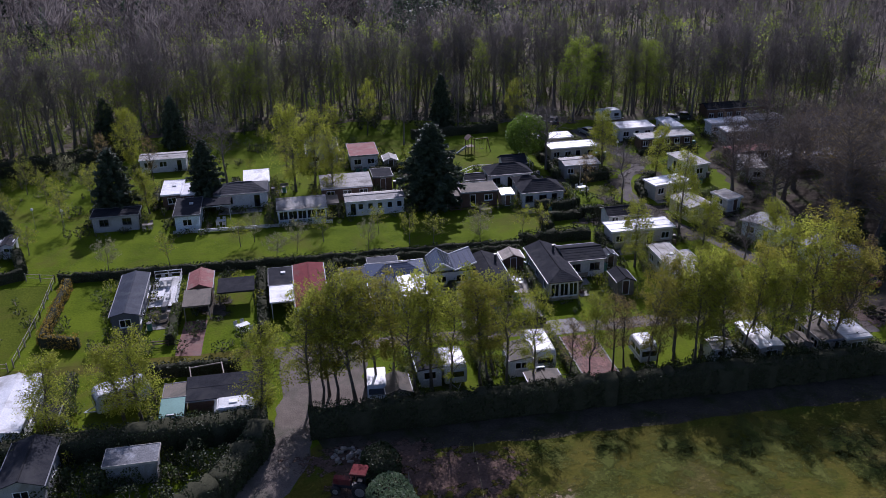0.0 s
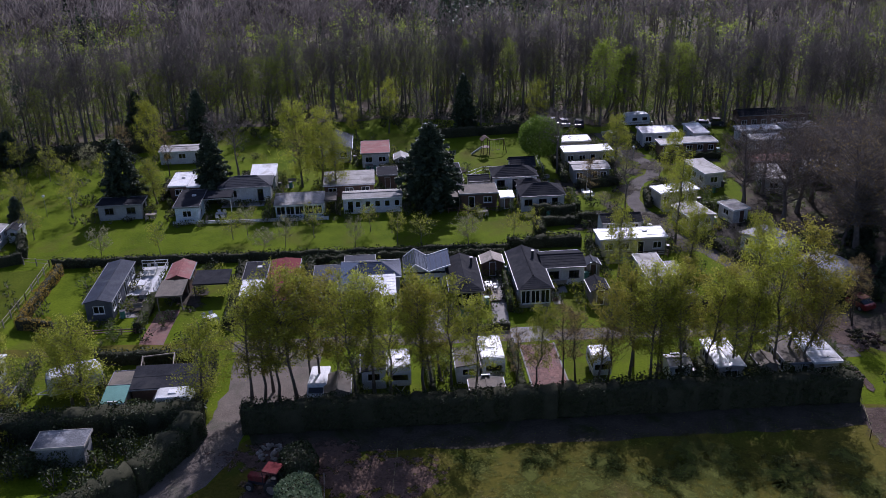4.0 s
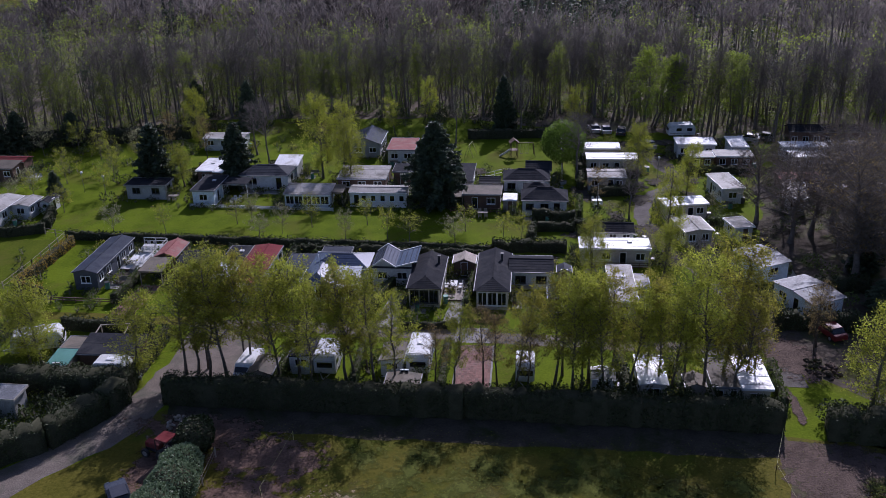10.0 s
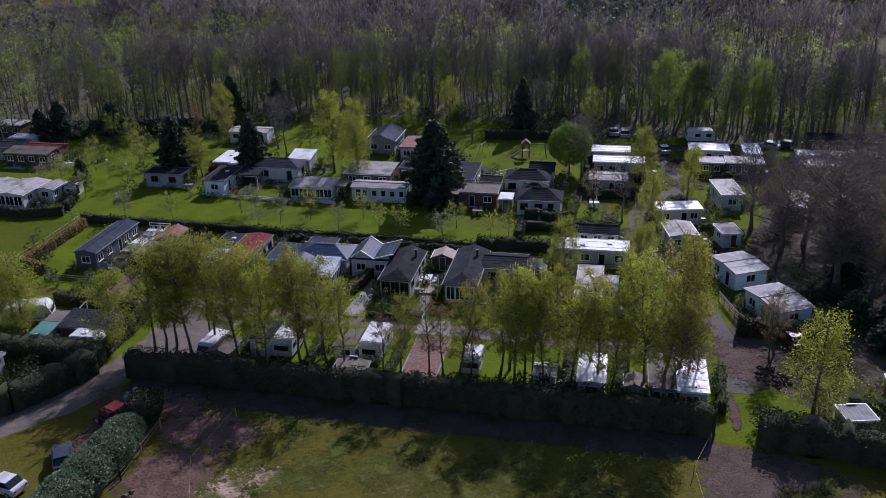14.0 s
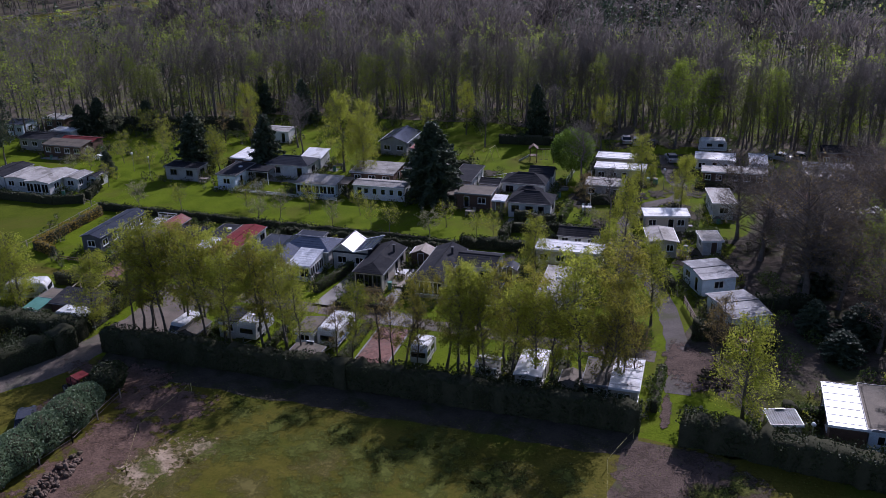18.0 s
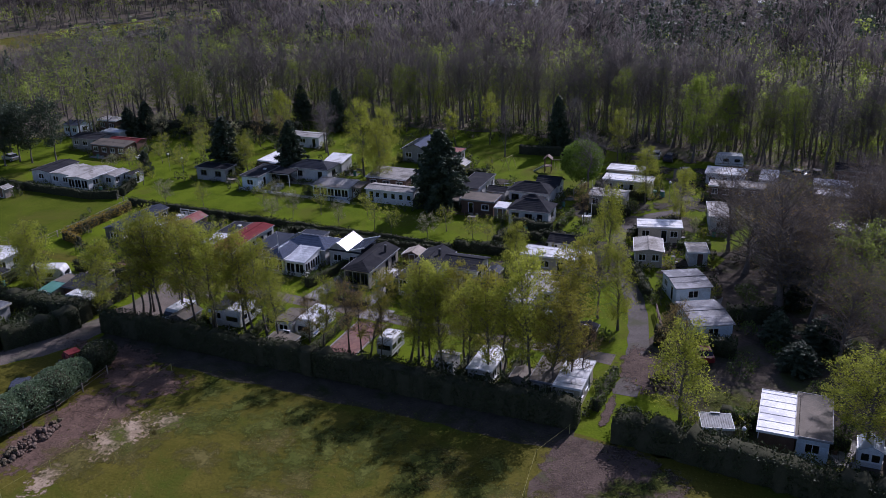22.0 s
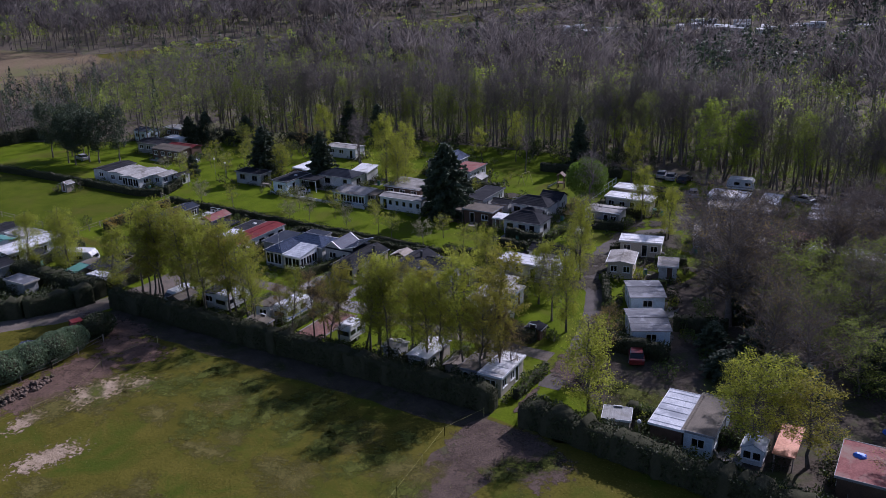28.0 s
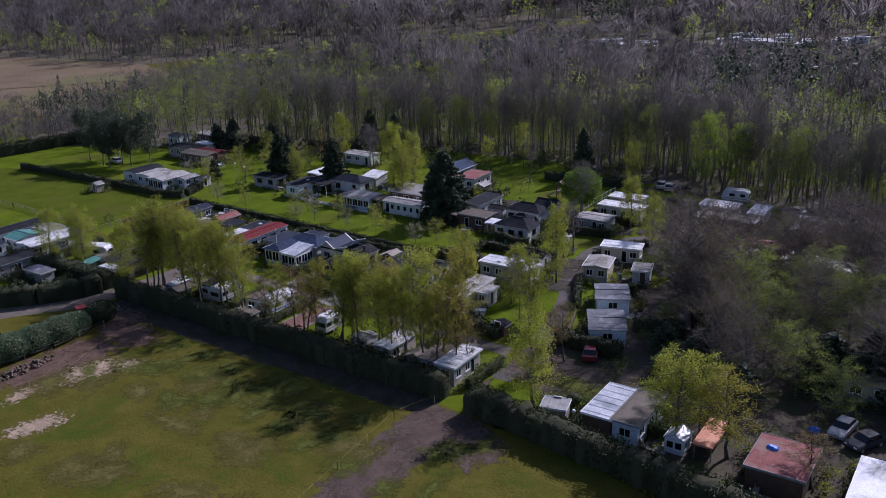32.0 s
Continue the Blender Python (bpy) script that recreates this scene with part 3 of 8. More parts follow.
# ---- buildings ----
def slope(bm, a, b, c, d, courses=1, lift=0.025, thick=0.06):
    """A roof face from the eave a-b to the ridge d-c: one sheet, stepped where it is laid in courses."""
    a, b, c, d = map(Vector, (a, b, c, d))
    n = (b - a).cross(d - a).normalized()
    if n.z < 0:
        n = -n
    prof = []
    for i in range(courses):
        prof += [(i / courses, lift), ((i + 1) / courses, 0.004 if i < courses - 1 else 0.0)]
    rows = []
    for t, up in prof + [(1.0, -thick), (0.0, -thick)]:
        l, r = a.lerp(d, t) + n * up, b.lerp(c, t) + n * up
        if (r - l).length < 1e-3:
            r = l + (b - a).normalized() * 0.01
        rows.append((bm.verts.new(l), bm.verts.new(r)))
    k = len(rows)
    for i in range(k):
        (l0, r0), (l1, r1) = rows[i], rows[(i + 1) % k]
        bm.faces.new((l0, r0, r1, l1))
    for j in (0, 1):
        for i in range(k - 3):
            bm.faces.new((rows[i][j], rows[i + 1][j], rows[-2][j])) if i else bm.faces.new((rows[0][j], rows[1][j], rows[-2][j], rows[-1][j]))


def roof_mesh(w, d, h, kind, rise, over, courses, ribs):
    """A roof over a w x d house whose walls are h high."""
    bm = bmesh.new()
    X, Y = w / 2 + over, d / 2 + over
    if kind == "flat":
        box(bm, -X, X, -Y, Y, h, h + 0.14)
    elif kind == "ribx":
        box(bm, -X, X, -Y, Y, h, h + 0.14)
    elif kind in ("monos", "monon", "monoe", "monow"):
        zz = {"monos": (0, 0, 1, 1), "monon": (1, 1, 0, 0), "monoe": (1, 0, 0, 1), "monow": (0, 1, 1, 0)}[kind]
        p = [(-X, -Y), (X, -Y), (X, Y), (-X, Y)]
        q = [(*xy, h + 0.05 + rise * z) for xy, z in zip(p, zz)]
        order = {"monos": (0, 1, 2, 3), "monon": (2, 3, 0, 1), "monoe": (1, 2, 3, 0), "monow": (3, 0, 1, 2)}[kind]
        slope(bm, *[q[i] for i in order], courses, thick=0.1)
    elif kind == "gablex":
        slope(bm, (-X, -Y, h), (X, -Y, h), (X, 0, h + rise), (-X, 0, h + rise), courses)
        slope(bm, (X, Y, h), (-X, Y, h), (-X, 0, h + rise), (X, 0, h + rise), courses)
    elif kind == "gabley":
        slope(bm, (X, -Y, h), (X, Y, h), (0, Y, h + rise), (0, -Y, h + rise), courses)
        slope(bm, (-X, Y, h), (-X, -Y, h), (0, -Y, h + rise), (0, Y, h + rise), courses)
    else:
        hips = {"hip": (1, 1), "hips": (1, 0), "hipn": (0, 1)}[kind]
        if w >= d and kind == "hip":
            r = X - Y * 0.95
            slope(bm, (-X, -Y, h), (X, -Y, h), (r, 0, h + rise), (-r, 0, h + rise), courses)
            slope(bm, (X, Y, h), (-X, Y, h), (-r, 0, h + rise), (r, 0, h + rise), courses)
            slope(bm, (X, -Y, h), (X, Y, h), (r, 0, h + rise), (r, 0, h + rise), courses)
            slope(bm, (-X, Y, h), (-X, -Y, h), (-r, 0, h + rise), (-r, 0, h + rise), courses)
        else:
            s, n = (-Y + X * 0.95 if hips[0] else -Y), (Y - X * 0.95 if hips[1] else Y)
            slope(bm, (X, -Y, h), (X, Y, h), (0, n, h + rise), (0, s, h + rise), courses)
            slope(bm, (-X, Y, h), (-X, -Y, h), (0, s, h + rise), (0, n, h + rise), courses)
            if hips[0]:
                slope(bm, (-X, -Y, h), (X, -Y, h), (0, s, h + rise), (0, s, h + rise), courses)
            if hips[1]:
                slope(bm, (X, Y, h), (-X, Y, h), (0, n, h + rise), (0, n, h + rise), courses)
    bmesh.ops.remove_doubles(bm, verts=bm.verts[:], dist=0.0005)
    bmesh.ops.recalc_face_normals(bm, faces=bm.faces[:])
    return bm


def roof_extras(root, w, d, h, kind, rise, over, ribs, cover):
    """The ridge cap of a pitched roof and the raised seams of a flat one."""
    X, Y = w / 2 + over, d / 2 + over
    if kind in ("flat", "ribx") and ribs:
        along = kind == "ribx"
        L = X if along else Y
        k = max(2, int(2 * L / ribs))
        me = None
        for i in range(k):
            u = -L + (i + 0.5) * 2 * L / k
            if me is None:
                o = part("seam", boxes((-0.035, 0.035, -Y + 0.02, Y - 0.02, h + 0.145, h + 0.185) if along else (-X + 0.03, X - 0.03, -0.03, 0.03, h + 0.145, h + 0.18)), M[cover], root)
                me = o.data
            else:
                o = new("seam", me)
                o.parent = root
            o.location = (u, 0, 0) if along else (0, u, 0)
    span = {"gablex": (-X, X, 0), "gabley": (-Y, Y, 1), "hips": (-Y + X * 0.95, Y, 1), "hipn": (-Y, Y - X * 0.95, 1)}.get(kind)
    if kind == "hip":
        span = (-X + Y * 0.95, X - Y * 0.95, 0) if w >= d else (-Y + X * 0.95, Y - X * 0.95, 1)
    if span and span[1] - span[0] > 0.1:
        z0, z1 = h + rise - 0.02, h + rise + 0.06
        part("ridge_cap", boxes((span[0], span[1], -0.09, 0.09, z0, z1) if span[2] == 0 else (-0.09, 0.09, span[0], span[1], z0, z1)), M[cover], root)


def wall_with_holes(bm, length, h, holes, to, thick=0.12):
    """One wall, drawn along its length, with the openings cut through. to places (along, out, up) in the house."""
    def b(u0, u1, z0, z1):
        if u1 - u0 < 0.005 or z1 - z0 < 0.005:
            return
        v = [bm.verts.new(to(u, o, z)) for z in (z0, z1) for u, o in ((u0, 0), (u1, 0), (u1, -thick), (u0, -thick))]
        for f in ((3, 2, 1, 0), (4, 5, 6, 7), (0, 1, 5, 4), (1, 2, 6, 5), (2, 3, 7, 6), (3, 0, 4, 7)):
            bm.faces.new([v[i] for i in f])
    at = 0.0
    for u0, u1, z0, z1 in sorted(holes):
        b(at, u0, 0, h), b(u0, u1, 0, z0), b(u0, u1, z1, h)
        at = u1
    b(at, length, 0, h)


HOMES = []


def house(name, x0, x1, y0, y1, h=2.5, roof="flat", wall="white", cover="roof_white", rise=0.5, over=0.2, courses=1, ribs=0, turn=0.0,
          windows="", doors="", label="", category="holiday home", group="", frame_mat="frame", glass_front="", chimney=None, skylights=(), trim="frame", z=0.0):
    """A one-storey house. windows and doors: words such as S2 (two on the south side)."""
    w, d = x1 - x0, y1 - y0
    if trim == "frame" and cover in ("roof_dark", "roof_slate", "roof_brown", "roof_red", "roof_mottled", "roof_pink"):
        trim = "gutter_grey"
    HOMES.append((x0, x1, y0, y1, category))
    root = thing(name, (x0 + x1) / 2, (y0 + y1) / 2, z, turn, label, category, group)
    W, D = w / 2, d / 2
    sides = {"S": (w, lambda u, o, zz: (-W + u, -D - o, zz)), "N": (w, lambda u, o, zz: (W - u, D + o, zz)),
             "E": (d, lambda u, o, zz: (W + o, -D + u, zz)), "W": (d, lambda u, o, zz: (-W - o, D - u, zz))}
    want = {s: [] for s in "SNEW"}
    for word in doors.split():
        s, pos = word[0], float(word[1:] or 0.5)
        L = sides[s][0]
        want[s].append((pos * L - 0.45, pos * L + 0.45, 0.1, 2.05, "door"))
    for word in windows.split():
        s, n = word[0], int(word[1:] or 1)
        L = sides[s][0]
        for i in range(n):
            c = (i + 0.5) * L / n
            ww = min(1.3, 0.55 * L / n)
            if not any(a - 0.1 < c + ww / 2 and c - ww / 2 < b + 0.1 for a, b, *_ in want[s]):
                want[s].append((c - ww / 2, c + ww / 2, 0.95, min(1.95, h - 0.25), "window"))
    for s in glass_front:
        L = sides[s][0]
        n = max(2, int(L / 1.2))
        want[s] = [(0.12 + i * (L - 0.24) / n + 0.04, 0.12 + (i + 1) * (L - 0.24) / n - 0.04, 0.55, h - 0.25, "window") for i in range(n)]
    top = h
    for s, (L, to) in sides.items():
        bm = bmesh.new()
        inset = 0.12 if s in "EW" else 0.0
        holes = [(a, b, z0, z1) for a, b, z0, z1, k in want[s]]
        wall_with_holes(bm, L - 2 * inset, top, [(a - inset, b - inset, z0, z1) for a, b, z0, z1 in holes], lambda u, o, zz, to=to, i=inset: to(u + i, o, zz))
        if (roof == "gablex" and s in "EW") or (roof in ("gabley", "hips", "hipn") and s in "NS" and not (roof == "hips" and s == "S") and not (roof == "hipn" and s == "N")):
            tri = [to(inset if i == 0 else (L - inset if i == 1 else L / 2), o, top + (rise * 0.96 if i == 2 else 0.0)) for o in (0, -0.12) for i in range(3)]
            v = [bm.verts.new(p) for p in tri]
            bm.faces.new(v[:3]), bm.faces.new(v[3:][::-1])
            for k in range(3):
                bm.faces.new((v[k], v[3 + k], v[3 + (k + 1) % 3], v[(k + 1) % 3]))
        if roof.startswith("mono"):
            up = {"monos": {"S": (0, 0), "N": (1, 1), "E": (0, 1), "W": (1, 0)}, "monon": {"S": (1, 1), "N": (0, 0), "E": (1, 0), "W": (0, 1)},
                  "monoe": {"S": (1, 0), "N": (0, 1), "E": (0, 0), "W": (1, 1)}, "monow": {"S": (0, 1), "N": (1, 0), "E": (1, 1), "W": (0, 0)}}[roof][s]
            if any(up):
                pts = [to(u, o, zz) for o in (0, -0.12) for u, zz in ((inset, top), (L - inset, top), (L - inset, top + rise * up[1] * 0.97 + 0.001), (inset, top + rise * up[0] * 0.97 + 0.001))]
                v = [bm.verts.new(p) for p in pts]
                bm.faces.new(v[:4]), bm.faces.new(v[4:][::-1])
                for k in range(4):
                    bm.faces.new((v[k], v[4 + k], v[4 + (k + 1) % 4], v[(k + 1) % 4]))
        bmesh.ops.remove_doubles(bm, verts=bm.verts[:], dist=0.001)
        part("wall", bm, M[wall], root)
        for a, b, z0, z1, k in want[s]:
            fb = bmesh.new()

            def fbox(u0, u1, q0, q1, o0=-0.09, o1=0.03):
                v = [fb.verts.new(to(u, o, q)) for q in (q0, q1) for u, o in ((u0, o1), (u1, o1), (u1, o0), (u0, o0))]
                for f in ((3, 2, 1, 0), (4, 5, 6, 7), (0, 1, 5, 4), (1, 2, 6, 5), (2, 3, 7, 6), (3, 0, 4, 7)):
                    fb.faces.new([v[i] for i in f])
            t = 0.07
            fbox(a, b, z0, z0 + t), fbox(a, b, z1 - t, z1), fbox(a, a + t, z0 + t, z1 - t), fbox(b - t, b, z0 + t, z1 - t)
            if k == "window" and b - a > 0.9:
                fbox((a + b) / 2 - 0.03, (a + b) / 2 + 0.03, z0 + t, z1 - t)
            wob = part(k, fb, M[frame_mat], root)
            pb = bmesh.new()
            v = [pb.verts.new(to(u, o, q)) for q in (z0 + t, z1 - t) for u, o in ((a + t, -0.03), (b - t, -0.03), (b - t, -0.05), (a + t, -0.05))]
            for f in ((3, 2, 1, 0), (4, 5, 6, 7), (0, 1, 5, 4), (1, 2, 6, 5), (2, 3, 7, 6), (3, 0, 4, 7)):
                pb.faces.new([v[i] for i in f])
            if k == "window":
                part("pane", pb, M["glass"], wob)
                sb = bmesh.new()
                v = [sb.verts.new(to(u, o, q)) for q in (z0 - 0.06, z0 - 0.004) for u, o in ((a - 0.05, 0.09), (b + 0.05, 0.09), (b + 0.05, 0.004), (a - 0.05, 0.004))]
                for f in ((3, 2, 1, 0), (4, 5, 6, 7), (0, 1, 5, 4), (1, 2, 6, 5), (2, 3, 7, 6), (3, 0, 4, 7)):
                    sb.faces.new([v[i] for i in f])
                part("sill", sb, M[frame_mat], wob)
            else:
                part("door_leaf", pb, M["glass"] if L > 3 else M["brownwood"], wob)
    fl = boxes((-W + 0.13, W - 0.13, -D + 0.13, D - 0.13, 0.02, 0.1))
    part("floor_slab", fl, M["greywall"], root)
    part("roof", roof_mesh(w, d, h + 0.01, roof, rise, over, courses, ribs), M[cover], root)
    roof_extras(root, w, d, h + 0.01, roof, rise, over, ribs, cover)
    X, Y = w / 2 + over, d / 2 + over
    if roof in ("flat", "ribx"):
        tb = bmesh.new()
        for s in ((-X - 0.05, X + 0.05, -Y - 0.05, -Y - 0.004), (-X - 0.05, X + 0.05, Y + 0.004, Y + 0.05), (-X - 0.05, -X - 0.004, -Y, Y), (X + 0.004, X + 0.05, -Y, Y)):
            box(tb, *s, h - 0.05, h + 0.2)
        part("roof_edge", tb, M[trim], root)
    else:
        gb = bmesh.new()
        if roof in ("gablex", "hip", "monos", "monon"):
            zz = (h - 0.08, h + 0.02)
            box(gb, -X, X, -Y - 0.1, -Y - 0.005, *zz)
            part("gutter", gb, M[trim], root)
            part("gutter", boxes((-X, X, Y + 0.005, Y + 0.1, *(zz if roof != "monos" else (h + rise - 0.1, h + rise)))), M[trim], root)
        else:
            box(gb, -X - 0.1, -X - 0.005, -Y, Y, h - 0.08, h + 0.02)
            part("gutter", gb, M[trim], root)
            part("gutter", boxes((X + 0.005, X + 0.1, -Y, Y, h - 0.08, h + 0.02)), M[trim], root)
    if chimney:
        cx, cy = chimney
        cb = boxes((cx - 0.14, cx + 0.14, cy - 0.14, cy + 0.14, h + 0.05, h + rise + 0.55), (cx - 0.19, cx + 0.19, cy - 0.19, cy + 0.19, h + rise + 0.554, h + rise + 0.62))
        part("chimney", cb, M["darkframe"], root)
    for sx, sy in skylights:
        part("roof_vent", rounded(boxes((sx - 0.3, sx + 0.3, sy - 0.3, sy + 0.3, h + 0.1, h + 0.32)), 0.05, 1), M["white"], root)
    return root


def canopy(name, x0, x1, y0, y1, h, cover, post="greywood", label="", category="canopy", turn=0.0, rise=0.15, kind="monos", ribs=0):
    """A roof on posts."""
    w, d = x1 - x0, y1 - y0
    root = thing(name, (x0 + x1) / 2, (y0 + y1) / 2, 0, turn, label, category)
    part("roof", roof_mesh(w, d, h, kind, rise, 0.1, 1, ribs), M[cover], root)
    for sx in (-1, 1):
        for sy in (-1, 1):
            zt = h + (rise if (sy > 0 and kind == "monos") else 0) - 0.01
            part("post", boxes((sx * (w / 2 - 0.1) - 0.05, sx * (w / 2 - 0.1) + 0.05, sy * (d / 2 - 0.1) - 0.05, sy * (d / 2 - 0.1) + 0.05, 0, zt)), M[post], root)
    for sy in (-1, 1):
        zt = h + (rise if (sy > 0 and kind == "monos") else 0) - 0.1
        part("beam", boxes((-w / 2 + 0.16, w / 2 - 0.16, sy * (d / 2 - 0.1) - 0.04, sy * (d / 2 - 0.1) + 0.04, zt - 0.1, zt)), M[post], root)
    return root


def deck(name, x0, x1, y0, y1, z, mat, label, rails=""):
    """A wooden terrace of boards, with rails where wanted."""
    root = thing(name, (x0 + x1) / 2, (y0 + y1) / 2, 0, 0, label, "terrace")
    w, d = x1 - x0, y1 - y0
    for y in np.linspace(-d / 2 + 0.1, d / 2 - 0.1, 5):
        part("joist", boxes((-w / 2 + 0.05, w / 2 - 0.05, y - 0.04, y + 0.04, 0, z - 0.034)), M["brownwood"], root)
    n = max(4, int(w / 0.3))
    bw = w / n
    me = None
    for i in range(n):
        if me is None:
            b0 = part("board", boxes((-bw / 2 + 0.008, bw / 2 - 0.008, -d / 2, d / 2, z - 0.03, z)), M[mat], root)
            me = b0.data
        else:
            b0 = new("board", me)
            b0.parent = root
        b0.location = (-w / 2 + (i + 0.5) * bw, 0, 0)
    for s in rails:
        L = w if s in "SN" else d
        k = max(2, int(L / 1.3) + 1)
        for i in range(k):
            u = -L / 2 + 0.04 + i * (L - 0.08) / (k - 1)
            p = {"S": (u, -d / 2 + 0.04), "N": (u, d / 2 - 0.04), "E": (w / 2 - 0.04, u), "W": (-w / 2 + 0.04, u)}[s]
            part("rail_post", boxes((p[0] - 0.04, p[0] + 0.04, p[1] - 0.04, p[1] + 0.04, z + 0.002, z + 0.95)), M["white"], root)
        for zz in (0.45, 0.85):
            q = {"S": (-w / 2, w / 2, -d / 2 - 0.04, -d / 2 - 0.002), "N": (-w / 2, w / 2, d / 2 + 0.002, d / 2 + 0.04), "E": (w / 2 + 0.002, w / 2 + 0.04, -d / 2, d / 2), "W": (-w / 2 - 0.04, -w / 2 - 0.002, -d / 2, d / 2)}[s]
            part("rail", boxes((*q, z + zz, z + zz + 0.1)), M["white"], root)
    return root

# ---- the row of chalets behind the lane ----
house("mobile_home", -21.0, -18.0, 23.6, 34.8, 2.45, "gabley", "slatewall", "roof_slate", 0.4, 0.15, 3, windows="S1 E5 W4 N1", doors="E0.55", label="long slate-blue mobile home with a slate-grey roof", group="homes")
deck("sun_deck", -17.8, -14.4, 29.2, 37.6, 0.4, "white", "whitewashed wooden sun deck with railings", "NE")
house("garden_shed", -12.9, -10.2, 29.8, 34.6, 2.0, "gabley", "brownwood", "roof_pink", 0.6, 0.15, 4, windows="S1", doors="E0.5", label="brown garden shed with a faded red roof", category="shed")
canopy("carport", -13.2, -10.2, 25.2, 29.2, 2.0, "roof_brown", label="flat brown carport roof on wooden posts")
canopy("pergola", -9.3, -5.1, 27.8, 31.4, 2.1, "roof_dark", "darkframe", label="dark flat pergola roof on posts")
house("chalet", -0.1, 3.4, 21.3, 32.8, 2.55, "gabley", "white", "roof_red", 0.25, 0.15, 2, windows="E5 S2", doors="S0.3", label="white chalet with a long dark red roof", group="homes", frame_mat="darkframe")
house("annex", -3.1, -0.3, 27.9, 32.6, 2.3, "flat", "greywall", "roof_dark", windows="S1 W2", label="grey flat-roofed annex beside the red roof", category="annex", skylights=((0.2, 0.8),))
canopy("veranda", -3.1, -0.3, 23.6, 27.8, 2.25, "roof_white", "frame", "white sheet veranda roof on posts", "veranda")
house("chalet", 8.9, 15.9, 26.5, 31.0, 2.5, "hip", "white", "roof_metal", 0.95, 0.25, 6, windows="S1 E2 N2", doors="E0.4", label="white chalet with a dark slate-blue hipped roof", group="homes", frame_mat="darkframe")
house("chalet_wing", 8.7, 11.95, 21.8, 26.2, 2.5, "hips", "white", "roof_metal", 0.8, 0.2, 5, windows="W2", glass_front="S", label="white chalet wing with a slate-blue hipped roof", group="homes")
house("annex", 5.6, 8.5, 25.0, 30.4, 2.35, "flat", "greywall", "roof_slate", windows="S1 W2", label="grey annex with a dark slate-blue flat roof", category="annex")
house("annex", 9.2, 12.9, 31.4, 33.0, 2.35, "flat", "greywall", "roof_slate", windows="N1", label="low back room with a dark flat roof", category="annex", over=0.1)
house("conservatory", 12.2, 15.3, 21.9, 26.2, 2.2, "monos", "frame", "roof_stained", 0.62, 0.1, 8, glass_front="SEW", label="white framed glass conservatory with a pale grooved roof", category="conservatory")
# the zigzag-roofed chalet
_v = house("chalet", 16.5, 21.5, 26.8, 31.3, 2.5, "flat", "white", "roof_slate", windows="S2 N2", doors="E0.6", label="white chalet with a zigzag slate-blue metal roof", group="homes", over=0.05, trim="roof_slate")
for xa, za, xb, zb in ((-2.45, 2.72, -1.1, 3.74), (0.5, 2.72, -1.1, 3.74), (0.5, 2.72, 3.2, 3.5)):
    _bm = bmesh.new()
    slope(_bm, (xa, -2.4, za), (xa, 2.4, za), (xb, 2.4, zb), (xb, -2.4, zb), 1, 0.02, 0.07)
    part("roof_slope", _bm, M["roof_metal"], _v)
    for yy in (-2.44, 2.44):
        part("verge_board", bar(bmesh.new(), (xa, yy, za), (xb, yy, zb + 0.02), 0.07), M["frame"], _v)
    for t in np.linspace(0.12, 0.88, 4):
        part("seam", bar(bmesh.new(), (xa + (xb - xa) * t, -2.38, za + (zb - za) * t + 0.035), (xa + (xb - xa) * t, 2.38, za + (zb - za) * t + 0.035), 0.02), M["roof_slate"], _v)
_bm = bmesh.new()
prism(_bm, [(-2.3, 2.68), (2.5, 2.68), (2.5, 3.24), (0.5, 2.69), (-1.1, 3.68)], -2.24, -2.12)
part("gable", _bm, M["white"], _v)
house("chalet", 21.8, 25.5, 21.3, 30.4, 2.5, "hips", "cream", "roof_dark", 0.75, 0.2, 7, windows="E3 W3", doors="E0.6", glass_front="S", label="cream chalet with a black hipped roof and a glazed front", group="homes", frame_mat="darkframe", chimney=(1.2, 2.0))
deck("sun_deck", 25.7, 28.0, 22.9, 28.6, 0.25, "greywood", "weathered wooden deck beside the black-roofed chalet")
house("garden_shed", 26.5, 29.1, 30.0, 32.4, 1.9, "gabley", "brownwood", "greywood", 0.6, 0.15, 4, windows="", doors="S0.5", label="small brown shed with a grey boarded gable roof", category="shed")
house("bungalow", 29.9, 33.6, 21.0, 31.6, 2.55, "hips", "cream", "roof_dark", 0.8, 0.25, 7, windows="W3", doors="E0.3", glass_front="S", label="beige bungalow with a dark grey hipped roof", group="homes", chimney=(0.9, 2.4))
house("bungalow_wing", 33.75, 38.8, 26.5, 31.0, 2.55, "gablex", "white", "roof_dark", 0.7, 0.25, 5, windows="S2 E2 N2", label="pale bungalow wing with a dark grey roof", group="homes", frame_mat="darkframe")
house("garden_shed", 38.4, 40.5, 20.6, 23.8, 1.9, "gabley", "greywood", "roof_dark", 0.55, 0.15, 3, doors="S0.5", label="small wooden shed with a dark gable roof", category="shed")
house("garden_shed", 39.6, 41.2, 28.3, 30.2, 1.7, "gabley", "greywood", "roof_slate", 0.45, 0.12, 2, doors="S0.5", label="little grey shed behind the bungalow", category="shed")
house("mobile_home", 45.6, 48.3, 19.1, 28.6, 2.5, "ribx", "cream", "roof_dirty", ribs=1.3, windows="E3 W4 S1", doors="E0.6", label="long cream mobile home with a pale flat roof", group="homes", skylights=((0.3, 1.5), (-0.4, -2.0)))
house("annex", 48.45, 50.1, 23.6, 26.6, 2.2, "flat", "white", "roof_dirty", windows="S1", doors="E0.5", label="small white annex of the mobile home", category="annex")
